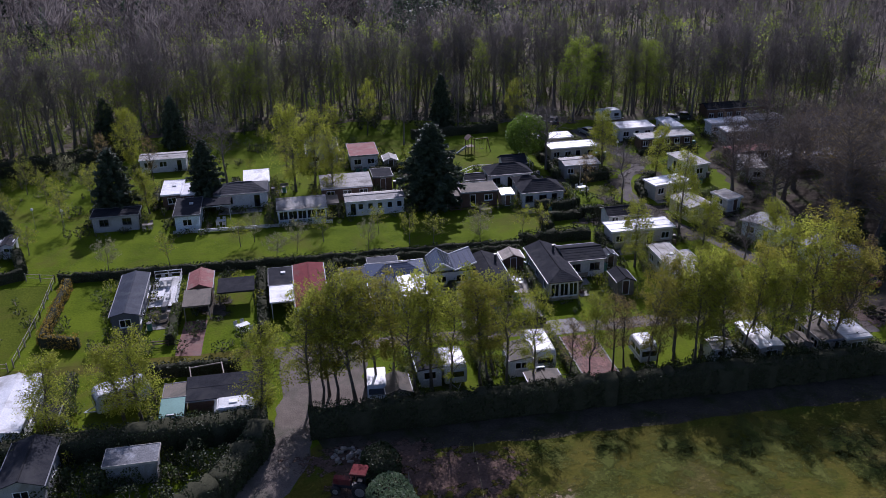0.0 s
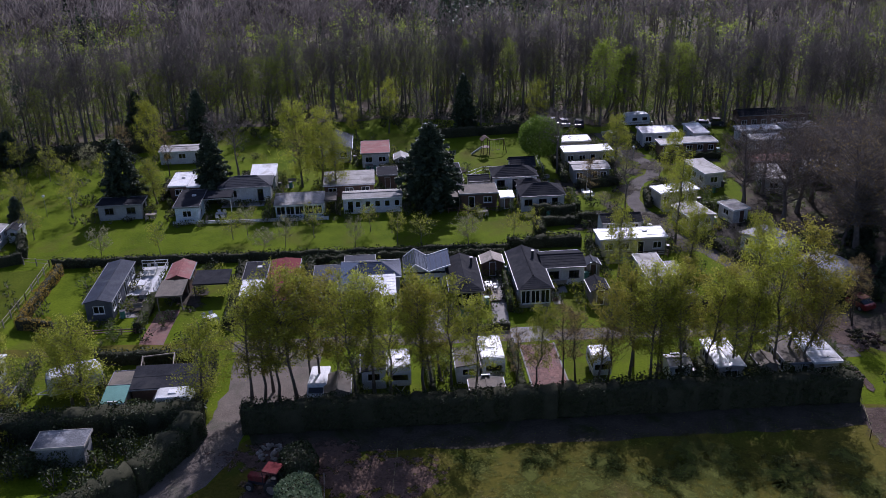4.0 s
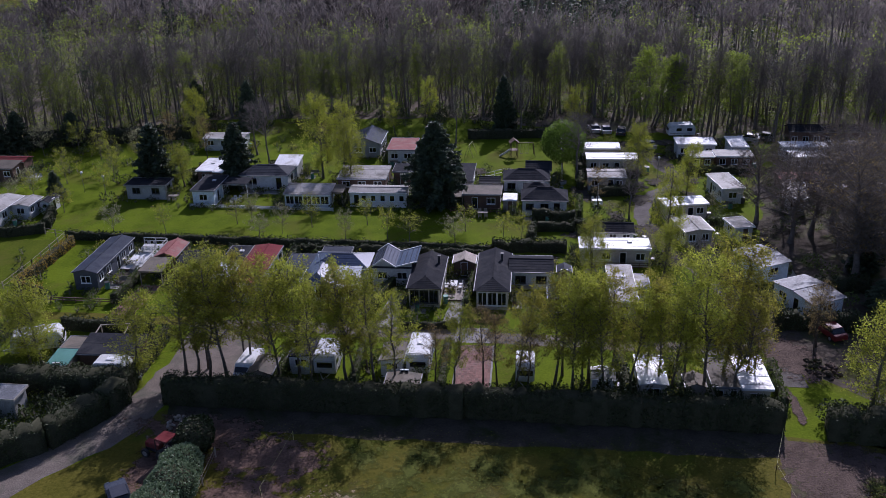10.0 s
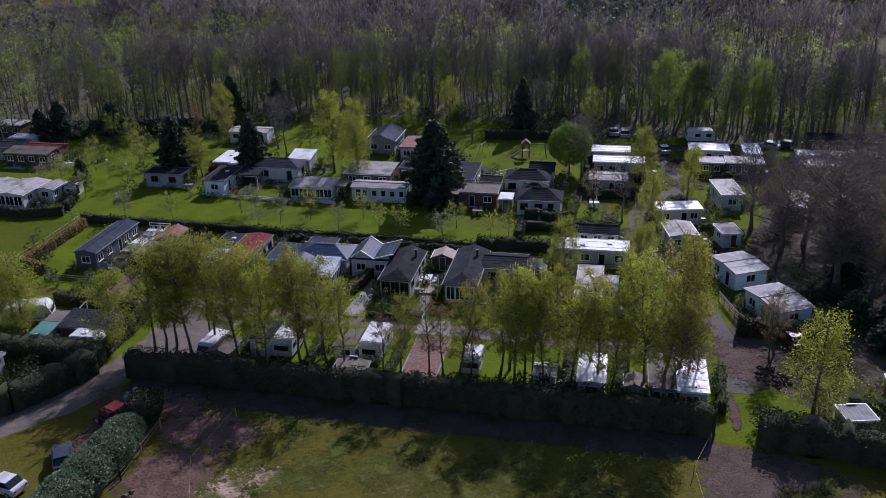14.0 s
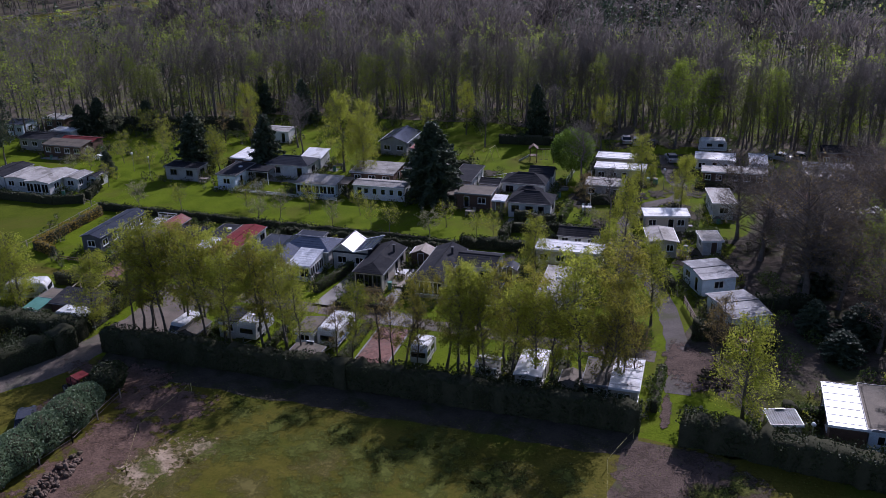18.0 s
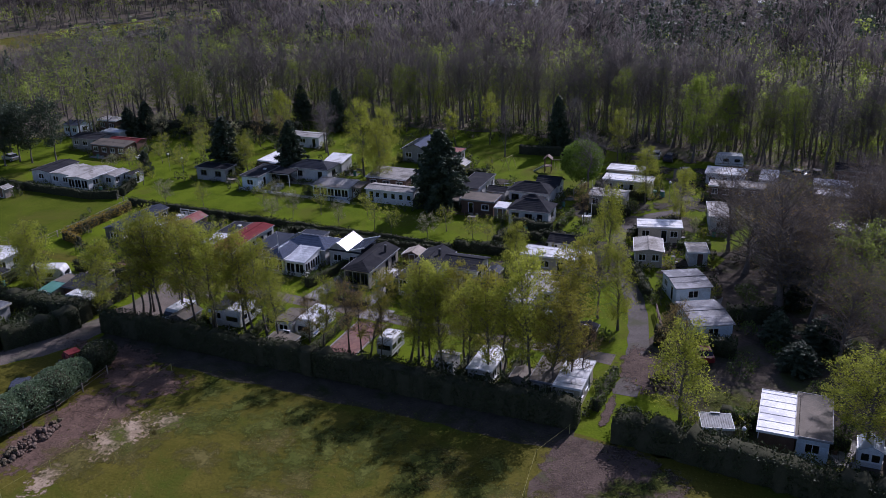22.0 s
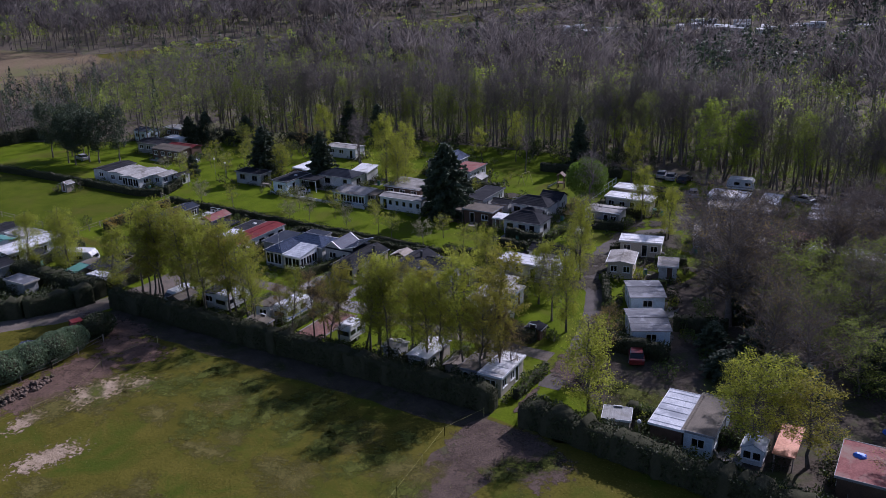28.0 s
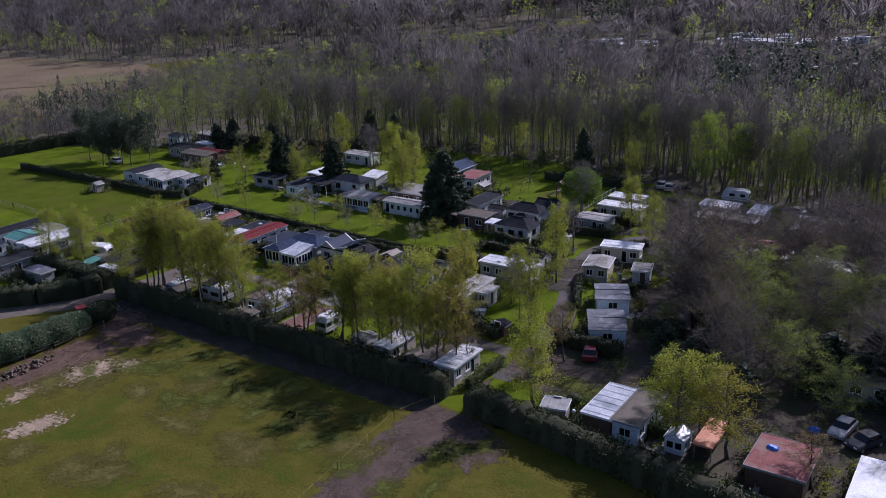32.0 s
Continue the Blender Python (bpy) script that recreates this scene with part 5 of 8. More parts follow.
def car(name, x, y, turn, paint, label, L=4.2, W=1.75, H=1.45, van=False, category="car"):
    root = thing(name, x, y, 0, turn, label, category, "parked cars")
    if van:
        out = [(-L / 2, 0.35), (L / 2, 0.35), (L / 2, 0.95), (L / 2 - 0.75, 1.2), (L / 2 - 1.35, H), (-L / 2 + 0.1, H), (-L / 2, H - 0.15)]
    else:
        out = [(-L / 2, 0.3), (L / 2, 0.3), (L / 2, 0.7), (L / 2 - 0.15, 0.82), (L / 2 - 1.1, 0.95), (-L / 2 + 0.5, 0.98), (-L / 2 + 0.05, 0.9)]
    bm = bmesh.new()
    prism(bm, out, -W / 2, W / 2)
    bmesh.ops.rotate(bm, cent=(0, 0, 0), matrix=Matrix.Rotation(radians(90), 3, "Z"), verts=bm.verts[:])
    rounded(bm, 0.07, 2)
    part("body", bm, M[paint], root)
    if not van:
        cb = bmesh.new()
        prism(cb, [(L / 2 - 1.15, 0.9), (L / 2 - 1.85, H - 0.06), (-L / 2 + 0.95, H - 0.06), (-L / 2 + 0.35, 0.92)], -W / 2 + 0.1, W / 2 - 0.1)
        bmesh.ops.rotate(cb, cent=(0, 0, 0), matrix=Matrix.Rotation(radians(90), 3, "Z"), verts=cb.verts[:])
        part("cabin_glass", rounded(cb, 0.05, 2), M["glass"], root)
        part("roof_panel", rounded(boxes((-W / 2 + 0.2, W / 2 - 0.2, -L / 2 + 0.9, L / 2 - 1.8, H - 0.055, H)), 0.02, 1), M[paint], root)
    else:
        wb = bmesh.new()
        bar(wb, (-W / 2 + 0.15, L / 2 - 1.02, 1.33), (W / 2 - 0.15, L / 2 - 1.02, 1.33), 0.28)
        bmesh.ops.rotate(wb, cent=(0, L / 2 - 1.02, 1.33), matrix=Matrix.Rotation(radians(45), 3, "X"), verts=wb.verts[:])
        part("windscreen", wb, M["glass"], root)
    for sx in (-1, 1):
        for yy in (-L * 0.31, L * 0.31):
            wheel(root, sx * (W / 2 - 0.08), yy, 0.31, 0.2)
        part("headlight", rounded(boxes((sx * (W / 2 - 0.3) - 0.18, sx * (W / 2 - 0.3) + 0.18, L / 2 - 0.02, L / 2 + 0.02, 0.62, 0.78)), 0.015, 1), M["frame"], root)
        part("tail_light", rounded(boxes((sx * (W / 2 - 0.25) - 0.12, sx * (W / 2 - 0.25) + 0.12, -L / 2 - 0.02, -L / 2 + 0.02, 0.66, 0.84)), 0.015, 1), M["red_paint"], root)
    return root


caravan("caravan", 15.2, 7.2, 0, 4.6, 2.3, "white", "greywall", "white touring caravan beside its awning")
caravan("caravan", 24.8, 8.4, 0, 5.6, 2.4, "white", "tarp_blue", "long white touring caravan with an awning")
caravan("caravan", 35.8, 6.3, 0, 3.4, 1.9, "white", "greywall", "small white touring caravan under the trees")
caravan("caravan", -6.8, 3.2, 90, 3.9, 2.0, "white", "greywall", "white touring caravan in front of a dark shed")
caravan("motor_caravan", -17.9, 8.8, -68, 5.4, 2.3, "white", "greywall", "white camper van beside small sheds")
caravan("motor_caravan", 64.2, 94.2, 95, 5.0, 2.3, "white", "greywall", "white camper van at the wood's edge")
car("delivery_van", 7.1, 5.0, 175, "white", "white delivery van under the birches", 4.8, 1.9, 1.95, True, "van")
car("car", 69.1, 17.2, 20, "red_paint", "red car parked in the shaded yard")
for x, y, t, p in ((48.1, 97.0, 10, "car_silver"), (50.3, 96.2, 5, "car_silver"), (53.2, 95.2, -8, "car_dark"), (99.0, 14.2, 170, "car_silver"), (101.4, 12.6, 150, "car_dark"), (-74.5, 55.2, 80, "car_silver"), (57.3, 86.5, 15, "car_silver"), (76, 91, 70, "car_silver"), (79, 92, 75, "car_dark")):
    car("car", x, y, t, p, {"car_silver": "silver car parked near the homes", "car_dark": "dark car parked near the homes"}[p])
car("car", 2.1, -15.5, 35, "car_dark", "dark car parked behind the laurel hedge")
car("car", -0.9, -19.8, 80, "white", "white car parked on the lawn behind the laurel hedge")

# tractor behind the hedge
_t = thing("tractor", 3.4, -9.2, 0, 70, "old red tractor in the shade of the hedge", "tractor")
part("bonnet", rounded(boxes((-0.35, 0.35, 0.1, 1.7, 0.8, 1.35)), 0.06, 2), M["roof_red"], _t)
part("cab_roof", rounded(boxes((-0.75, 0.75, -1.3, 0.1, 2.2, 2.35)), 0.05, 2), M["roof_red"], _t)
part("chassis", boxes((-0.3, 0.3, -1.3, 1.7, 0.5, 0.79)), M["car_dark"], _t)
part("seat", rounded(boxes((-0.25, 0.25, -0.9, -0.4, 0.8, 1.25)), 0.05, 1), M["rubber"], _t)
for sx in (-1, 1):
    for yy in (-1.25, 0.05):
        part("cab_post", boxes((sx * 0.68 - 0.03, sx * 0.68 + 0.03, yy - 0.03, yy + 0.03, 0.7, 2.2)), M["car_dark"], _t)
    wheel(_t, sx * 0.8, -0.8, 0.72, 0.4)
    wheel(_t, sx * 0.7, 1.4, 0.42, 0.25)

# ---- fences ----
def fence(name, line, step, post_h, rails, mat, label, post_r=0.05, rail_r=0.03):
    root = thing(name, 0, 0, 0, 0, label, "fence")
    for (xa, ya), (xb, yb) in zip(line[:-1], line[1:]):
        L = math.hypot(xb - xa, yb - ya)
        n = max(1, round(L / step))
        for i in range(n + 1):
            x, y = xa + (xb - xa) * i / n, ya + (yb - ya) * i / n
            part("post", boxes((x - post_r, x + post_r, y - post_r, y + post_r, 0, post_h)), M[mat], root)
        for z in rails:
            part("rail", bar(bmesh.new(), (xa, ya, z), (xb, yb, z), rail_r), M[mat], root)
    return root


M["tape"] = surface("yellow_fence_tape", (0.3, 0.29, 0.08), (0.4, 0.38, 0.14), 2, 9, 0.6, 0)
fence("pasture_fence", [(59.2, -2.8), (57.4, -8), (58.7, -19), (60, -30), (61, -46)], 5.5, 1.1, (1.0,), "tape", "thin yellow tape fence along the trampled lane", 0.025, 0.006)
fence("pasture_fence", [(14.6, -6), (13.8, -14), (16.6, -20), (15, -30)], 5.5, 1.0, (0.95,), "tape", "thin yellow tape fence in the pasture corner", 0.025, 0.006)
fence("pasture_fence", [(8.2, -9), (8.6, -17), (6.4, -28)], 4, 1.1, (0.5, 0.95), "greywood", "old wire fence beside the laurel hedge", 0.05, 0.012)
fence("lawn_fence", [(-34.4, 41.2), (-30.6, 40.0), (-30.3, 30), (-30.6, 18.6)], 2.5, 1.1, (0.5, 1.0), "greywood", "wooden post fence along the lawn", 0.06, 0.02)
fence("lawn_fence", [(-90, 20), (-60, 19.4), (-44, 18.6), (-31, 17.8)], 4, 1.1, (0.5, 1.0), "greywood", "wooden post fence along the western lawn", 0.06, 0.02)
fence("white_wall", [(-16.8, 53.0), (-1.9, 52.4), (6, 52.2)], 1.6, 0.55, (0.2, 0.45), "white", "low white garden fence along the lawn", 0.08, 0.09)
fence("picket_fence", [(24, 52.6), (31.6, 52.4)], 1.5, 0.9, (0.3, 0.75), "brownwood", "low brown garden fence under the fir", 0.05, 0.05)
fence("picket_fence", [(-22.6, 20.2), (-14.6, 20)], 1.6, 0.7, (0.3, 0.62), "brownwood", "low wooden garden fence at the lane", 0.05, 0.05)
fence("picket_fence", [(28.6, 68.2), (31.4, 70.6), (34.6, 70.4)], 1.6, 1.0, (0.4, 0.95), "white", "white railing beside the playground", 0.04, 0.03)
fence("picket_fence", [(62.3, 27), (64.6, 19.2), (70, 18.6)], 1.6, 1.1, (0.4, 0.75, 1.05), "brownwood", "weathered wooden fence round the yard cabin", 0.05, 0.05)
fence("picket_fence", [(41.2, 68), (41.6, 88)], 2.0, 1.4, (0.4, 1.3), "white", "white posts along the playground", 0.05, 0.03)
fence("picket_fence", [(44.2, 33.0), (51.6, 33.2)], 1.5, 1.0, (0.35, 0.65, 0.95), "brownwood", "wooden terrace railing below the mobile home", 0.05, 0.04)

# ---- play ground, garden furniture and small things ----
_p = thing("play_tower", 33.0, 80.6, 0, 10, "wooden play tower with a swing beam", "playground")
for sx in (-0.6, 0.6):
    for sy in (-0.6, 0.6):
        part("post", boxes((sx - 0.06, sx + 0.06, sy - 0.06, sy + 0.06, 0, 2.6)), M["brownwood"], _p)
part("platform", boxes((-0.7, 0.7, -0.7, 0.7, 1.2, 1.28)), M["brownwood"], _p)
part("roof", roof_mesh(1.5, 1.5, 2.6, "gabley", 0.7, 0.1, 2, 0), M["brownwood"], _p)
part("swing_beam", bar(bmesh.new(), (0.6, 0, 2.4), (3.4, 0, 2.4), 0.06), M["brownwood"], _p)
for sy in (-0.9, 0.9):
    part("swing_leg", bar(bmesh.new(), (3.4, 0, 2.4), (3.7, sy, 0), 0.05), M["brownwood"], _p)
for x in (1.4, 2.4):
    for sx in (-0.22, 0.22):
        part("rope", bar(bmesh.new(), (x + sx, 0, 2.35), (x + sx, 0, 0.5), 0.012), M["metal"], _p)
    part("swing_seat", boxes((x - 0.25, x + 0.25, -0.1, 0.1, 0.46, 0.5)), M["rubber"], _p)
part("slide", bar(bmesh.new(), (-0.7, 0, 1.25), (-2.6, 0, 0.1), 0.16), M["metal"], _p)
_p = thing("swing_frame", 25.2, 81.0, 0, 80, "yellow steel swing frame on the play lawn", "playground")
for sx in (-1.3, 1.3):
    for sy in (-0.8, 0.8):
        part("leg", bar(bmesh.new(), (sx, 0, 2.2), (sx * 1.05, sy, 0), 0.04), M["tape"], _p)
part("beam", bar(bmesh.new(), (-1.3, 0, 2.2), (1.3, 0, 2.2), 0.04), M["tape"], _p)


def garden_set(x, y, turn, mat="white", z=0.0):
    """A garden table, and its chairs as things of their own."""
    t = thing("garden_table", x, y, z, turn, {"white": "white plastic garden table outdoors", "greywood": "weathered wooden garden table outdoors"}[mat], "table", "garden furniture")
    part("table_top", rounded(boxes((-0.75, 0.75, -0.45, 0.45, 0.7, 0.75)), 0.015, 1), M[mat], t)
    for sx in (-0.65, 0.65):
        for sy in (-0.35, 0.35):
            part("leg", boxes((sx - 0.03, sx + 0.03, sy - 0.03, sy + 0.03, 0, 0.7)), M[mat], t)
    for k, (dx, dy, a) in enumerate(((-0.4, -0.85, 0), (0.45, -0.85, 0), (-0.4, 0.85, 180), (0.45, 0.85, 180))):
        m = pose(x, y, z, 0, 0, turn) @ pose(dx, dy, 0, 0, 0, a)
        if k == 0:
            c = thing("garden_chair", 0, 0, 0, 0, {"white": "white plastic garden chair", "greywood": "weathered wooden garden chair"}[mat], "chair", "garden furniture")
            c.matrix_basis = m
            part("seat", rounded(boxes((-0.24, 0.24, -0.24, 0.24, 0.42, 0.46)), 0.015, 1), M[mat], c)
            part("backrest", rounded(boxes((-0.24, 0.24, -0.26, -0.22, 0.48, 0.9)), 0.015, 1), M[mat], c)
            for sx in (-0.2, 0.2):
                for sy in (-0.2, 0.2):
                    part("leg", boxes((sx - 0.02, sx + 0.02, sy - 0.02, sy + 0.02, 0, 0.42)), M[mat], c)
            first = c
        else:
            copy_thing(first, m)


for x, y, a, m_, z in ((-16.2, 35.4, 0, "white", 0.4), (-16.4, 31.2, 90, "white", 0.4), (46.2, 56.8, 10, "white", 0), (29.0, 51.0, 5, "greywood", 0), (39.8, 22.2, 80, "white", 0), (-10.2, 55.2, 0, "white", 0), (-6.4, 21.8, 30, "white", 0),
                       (50.4, 21.4, 20, "white", 0), (55.6, 11.2, 15, "greywood", 0), (-48.5, 64.5, 0, "white", 0), (39.4, 50.2, 0, "greywood", 0), (-20.8, 56.2, 0, "greywood", 0), (26.8, 26, 90, "white", 0.25)):
    garden_set(x, y, a, m_, z)

# paved play strip of red clinker, brick by brick
_b = thing("brick_court", 30.4, 8.0, 0, 0, "red clinker paved strip with pale kerbs", "pavement", "", "structure")
part("bed", boxes((-1.8, 1.8, -4.4, 4.4, 0.005, 0.03)), M["soil"], _b)
for sx in (-1.9, 1.9):
    part("kerb", boxes((sx - 0.09, sx + 0.09, -4.5, 4.5, 0, 0.1)), M["paving"], _b)
_me = None
for i in range(12):
    for j in range(24):
        if _me is None:
            o = part("brick", boxes((-0.142, 0.142, -0.176, 0.176, 0.03, 0.062)), M["brick_red"], _b)
            _me = o.data
        else:
            o = new("brick", _me)
            o.parent = _b
        o.location = (-1.8 + (i + 0.5) * 0.3, -4.4 + (j + 0.5) * 0.366, 0.004 * ((i * 7 + j * 5) % 3))

# drying frame over the gravel yard
_p = thing("clothes_frame", -9.6, 9.6, 0, 8, "grey wooden frame over a gravel yard", "frame")
for sx in (-1.6, 1.6):
    for sy in (-1.3, 1.3):
        part("post", boxes((sx - 0.05, sx + 0.05, sy - 0.05, sy + 0.05, 0, 2.2)), M["greywood"], _p)
    part("beam", bar(bmesh.new(), (sx, -1.4, 2.25), (sx, 1.4, 2.25), 0.05), M["greywood"], _p)
for sy in (-1.3, 1.3):
    part("beam", bar(bmesh.new(), (-1.54, sy, 2.25), (1.54, sy, 2.25), 0.05), M["greywood"], _p)


def lamp_post(x, y, h=3.2):
    r = thing("lamp_post", x, y, 0, 0, "white globe lamp on a thin post", "street lamp", "lamp posts")
    part("pole", cylinder(bmesh.new(), (0, 0, h / 2), 0.04, h, "z", 8), M["metal"], r)
    g = bmesh.new()
    bmesh.ops.create_uvsphere(g, u_segments=12, v_segments=8, radius=0.22, matrix=Matrix.Translation((0, 0, h + 0.2)))
    part("globe", g, M["frame"], r)


lamp_post(74.8, 0.6, 1.8)
for x, y in ((-32.6, 57.5), (44.0, 18.6), (57, 70), (-37, 59)):
    lamp_post(x, y)


def flagpole(x, y, h=7):
    r = thing("flagpole", x, y, 0, 0, "thin white flagpole in a garden", "pole")
    part("pole", cylinder(bmesh.new(), (0, 0, h / 2), 0.05, h, "z", 8, 0.025), M["frame"], r)
    part("cap", cylinder(bmesh.new(), (0, 0, h + 0.04), 0.06, 0.07, "z", 8), M["metal"], r)


flagpole(11.0, 22.4, 6), flagpole(46.5, 58.8, 6)
for x, y, a in ((-12.4, 1.9, 0), (96.5, 13.2, 20), (94.6, 3.2, 0)):
    t = thing("tarpaulin", x, y, 2.42 if y == 3.2 else 0, a, "crumpled blue tarpaulin over stored things", "tarpaulin")
    g = bmesh.new()
    bmesh.ops.create_icosphere(g, subdivisions=2, radius=0.6)
    rr = random.Random(int(x * 10))
    for v in g.verts:
        v.co = Vector((v.co.x * 1.1, v.co.y * 0.9, max(0, v.co.z * 0.7 + rr.uniform(-0.12, 0.12))))
    part("sheet", g, M["tarp_blue"], t)


def heap(name, x, y, r, h, mat, label, n=60, seed=1):
    """A heap of clods or stones on a mound."""
    rr = random.Random(seed)
    root = thing(name, x, y, 0, 0, label, "heap", "", "stuff")
    g = bmesh.new()
    for _ in range(n):
        a, q = rr.uniform(0, 6.28), math.sqrt(rr.random())
        s = rr.uniform(0.12, 0.34)
        m = Matrix.Translation((math.cos(a) * q * r[0], math.sin(a) * q * r[1], h * (1 - q * q) * rr.random() + s * 0.3)) @ Matrix.Rotation(rr.uniform(0, 6), 4, (rr.random(), rr.random(), 1)) @ Matrix.Diagonal((s, s * rr.uniform(0.6, 1.2), s * rr.uniform(0.5, 0.9), 1))
        bmesh.ops.create_icosphere(g, subdivisions=1, radius=1, matrix=m)
    part("clods", g, M[mat], root)


heap("soil_heap", 10.6, -22.6, (1.1, 4.6), 0.5, "soil", "row of dug dark clods in the pasture", 150, 4)
heap("brush_heap", 3.2, -4.4, (1.4, 1.2), 1.0, "greywood", "heap of dead pale branches behind the hedge", 40, 5)
heap("rubble_heap", 66.2, 9.6, (1.8, 2.2), 0.5, "mulch", "heap of grey rubble beside the lane", 80, 6)


# bins, wood piles and gas bottles beside the homes
def wheelie_bin(x, y, a, mat):
    r = thing("wheelie_bin", x, y, 0, a, {"darkframe": "dark grey wheeled refuse bin", "roof_green": "green wheeled refuse bin"}[mat], "bin", "bins")
    part("bin_body", prism(bmesh.new(), [(-0.22, 0.06), (0.22, 0.06), (0.28, 0.95), (-0.28, 0.95)], -0.28, 0.28), M[mat], r)
    part("lid", rounded(boxes((-0.3, 0.3, -0.33, 0.3, 0.955, 1.03)), 0.02, 1), M[mat], r)
    for sx in (-0.25, 0.25):
        part("wheel", cylinder(bmesh.new(), (sx, 0.26, 0.1), 0.1, 0.06, "x", 10), M["rubber"], r)


def log_pile(x, y, a):
    r = thing("log_pile", x, y, 0, a, "stack of split grey firewood logs", "firewood", "log piles")
    rr = random.Random(int(x * 7 + y))
    for i in range(7):
        for j in range(4):
            part("log", cylinder(bmesh.new(), ((i - 3) * 0.21 + 0.1 * (j % 2), rr.uniform(-0.05, 0.05), 0.1 + j * 0.185), 0.095, 0.6, "y", 7), M["greywood"], r)


_cl = random.Random(64)
for x0, x1, y0, y1, c in HOMES:
    if y0 > 100 or y0 < 3:
        continue
    k = _cl.random()
    if k < 0.3:
        wheelie_bin(x1 + 0.6, y0 + _cl.uniform(0.4, 1.6), _cl.uniform(-20, 20), _cl.choice(("darkframe", "roof_green")))
    elif k < 0.42:
        log_pile(x1 + 0.6, (y0 + y1) / 2, 90)

# ---- plants ----
def crown_tree(seed, H, base, R, limbs, leaves, size, spread=0.45, lean=0.3, rise=0.55, bare=0, droop=0.0, taper=0.75, stems=1, r0=None):
    """Arrays of a broad-leaved tree: its wood, and its leaves in clumps along the twigs."""
    rng = np.random.default_rng(seed)
    wood, tips = [], []
    for st in range(stems):
        off = rng.uniform(-1, 1, 3) * (0.5 if stems > 1 else 0) * (1, 1, 0)
        top = np.array([rng.normal() * lean, rng.normal() * lean, H * rng.uniform(0.9, 1.0)]) + off * 2
        ts = np.linspace(0, 1, 8)
        path = off + ts[:, None] * (top - off) + rng.normal(size=(8, 3)) * 0.012 * H * np.sin(ts * np.pi)[:, None] * (1, 1, 0)
        rr = (r0 or 0.012 * H) * (1 - 0.9 * ts) + 0.01
        rr[0] *= 1.35
        wood.append(tube(path, rr, 6))
        az = rng.uniform(0, 6.28)
        for i in range(limbs // stems):
            f = base / H + (0.97 - base / H) * (i + rng.uniform(0, 1)) / (limbs / stems)
            p0 = np.array([np.interp(f, ts, path[:, k]) for k in range(3)])
            az += 2.4 + rng.normal() * 0.35
            u = (f - base / H) / (1 - base / H)
            prof = min(1.0, 0.55 + 1.5 * u) * (1 - max(0.0, u - 0.3) / 0.7 * taper)
            Ln = R * prof * rng.uniform(0.75, 1.2)
            d = np.array([np.cos(az), np.sin(az), rise + 0.5 * u + rng.normal() * 0.12])
            p1 = p0 + d * Ln * 0.55
            p2 = p0 + d * Ln * (1, 1, 0.85) + (0, 0, -droop * Ln)
            lr = 0.25 * rr[0] * (1 - 0.6 * u)
            wood.append(tube([p0, p1, p2], [lr, lr * 0.6, 0.012], 4))
            for j in range(4 + bare):
                q = p0 + (p2 - p0) * rng.uniform(0.3, 1.0)
                e = q + np.array([rng.normal(), rng.normal(), rng.normal() * 0.6 + 0.35 - droop]) * Ln * 0.27
                wood.append(tube([q, e], [lr * 0.3 + 0.008, 0.008], 3))
                tips.append((q, e))
            tips.append((p1, p2))
    if not leaves:
        return joined(wood), None, tips
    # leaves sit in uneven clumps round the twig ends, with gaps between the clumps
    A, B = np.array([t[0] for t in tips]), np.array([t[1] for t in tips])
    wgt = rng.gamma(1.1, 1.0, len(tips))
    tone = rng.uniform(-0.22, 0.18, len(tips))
    pick = rng.choice(len(tips), leaves, p=wgt / wgt.sum())
    f = (1.0 - 0.75 * rng.uniform(0, 1, leaves) ** 1.6)[:, None]
    C = A[pick] + (B[pick] - A[pick]) * f + rng.normal(size=(leaves, 3)) * spread * (1, 1, 0.8)
    C[:, 2] -= droop * np.abs(rng.normal(size=leaves)) * 1.6
    keep = C[:, 2] > base * 0.6
    V, F = leaf_quads(rng, C[keep], size)
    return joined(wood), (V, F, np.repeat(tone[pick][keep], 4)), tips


def twig_quads(rng, tips, n, length, width):
    """Fine bare twigs as thin blades round the branch ends."""
    A, B = np.array([t[0] for t in tips]), np.array([t[1] for t in tips])
    k = rng.integers(0, len(tips), n)
    d = (B - A)[k]
    d /= np.linalg.norm(d, axis=1)[:, None] + 1e-9
    s = A[k] + (B - A)[k] * rng.uniform(0.2, 1, n)[:, None]
    e = s + (d * 0.6 + rng.normal(size=(n, 3)) * 0.6 + (0, 0, 0.35)) * length * rng.uniform(0.5, 1.2, n)[:, None]
    w = np.cross(e - s, rng.normal(size=(n, 3)))
    w = w / (np.linalg.norm(w, axis=1)[:, None] + 1e-9) * width
    V = np.stack([s - w, s + w, e + w * 0.3, e - w * 0.3], 1).reshape(-1, 3)
    return V, np.arange(4 * n, dtype=np.int32).reshape(-1, 4)


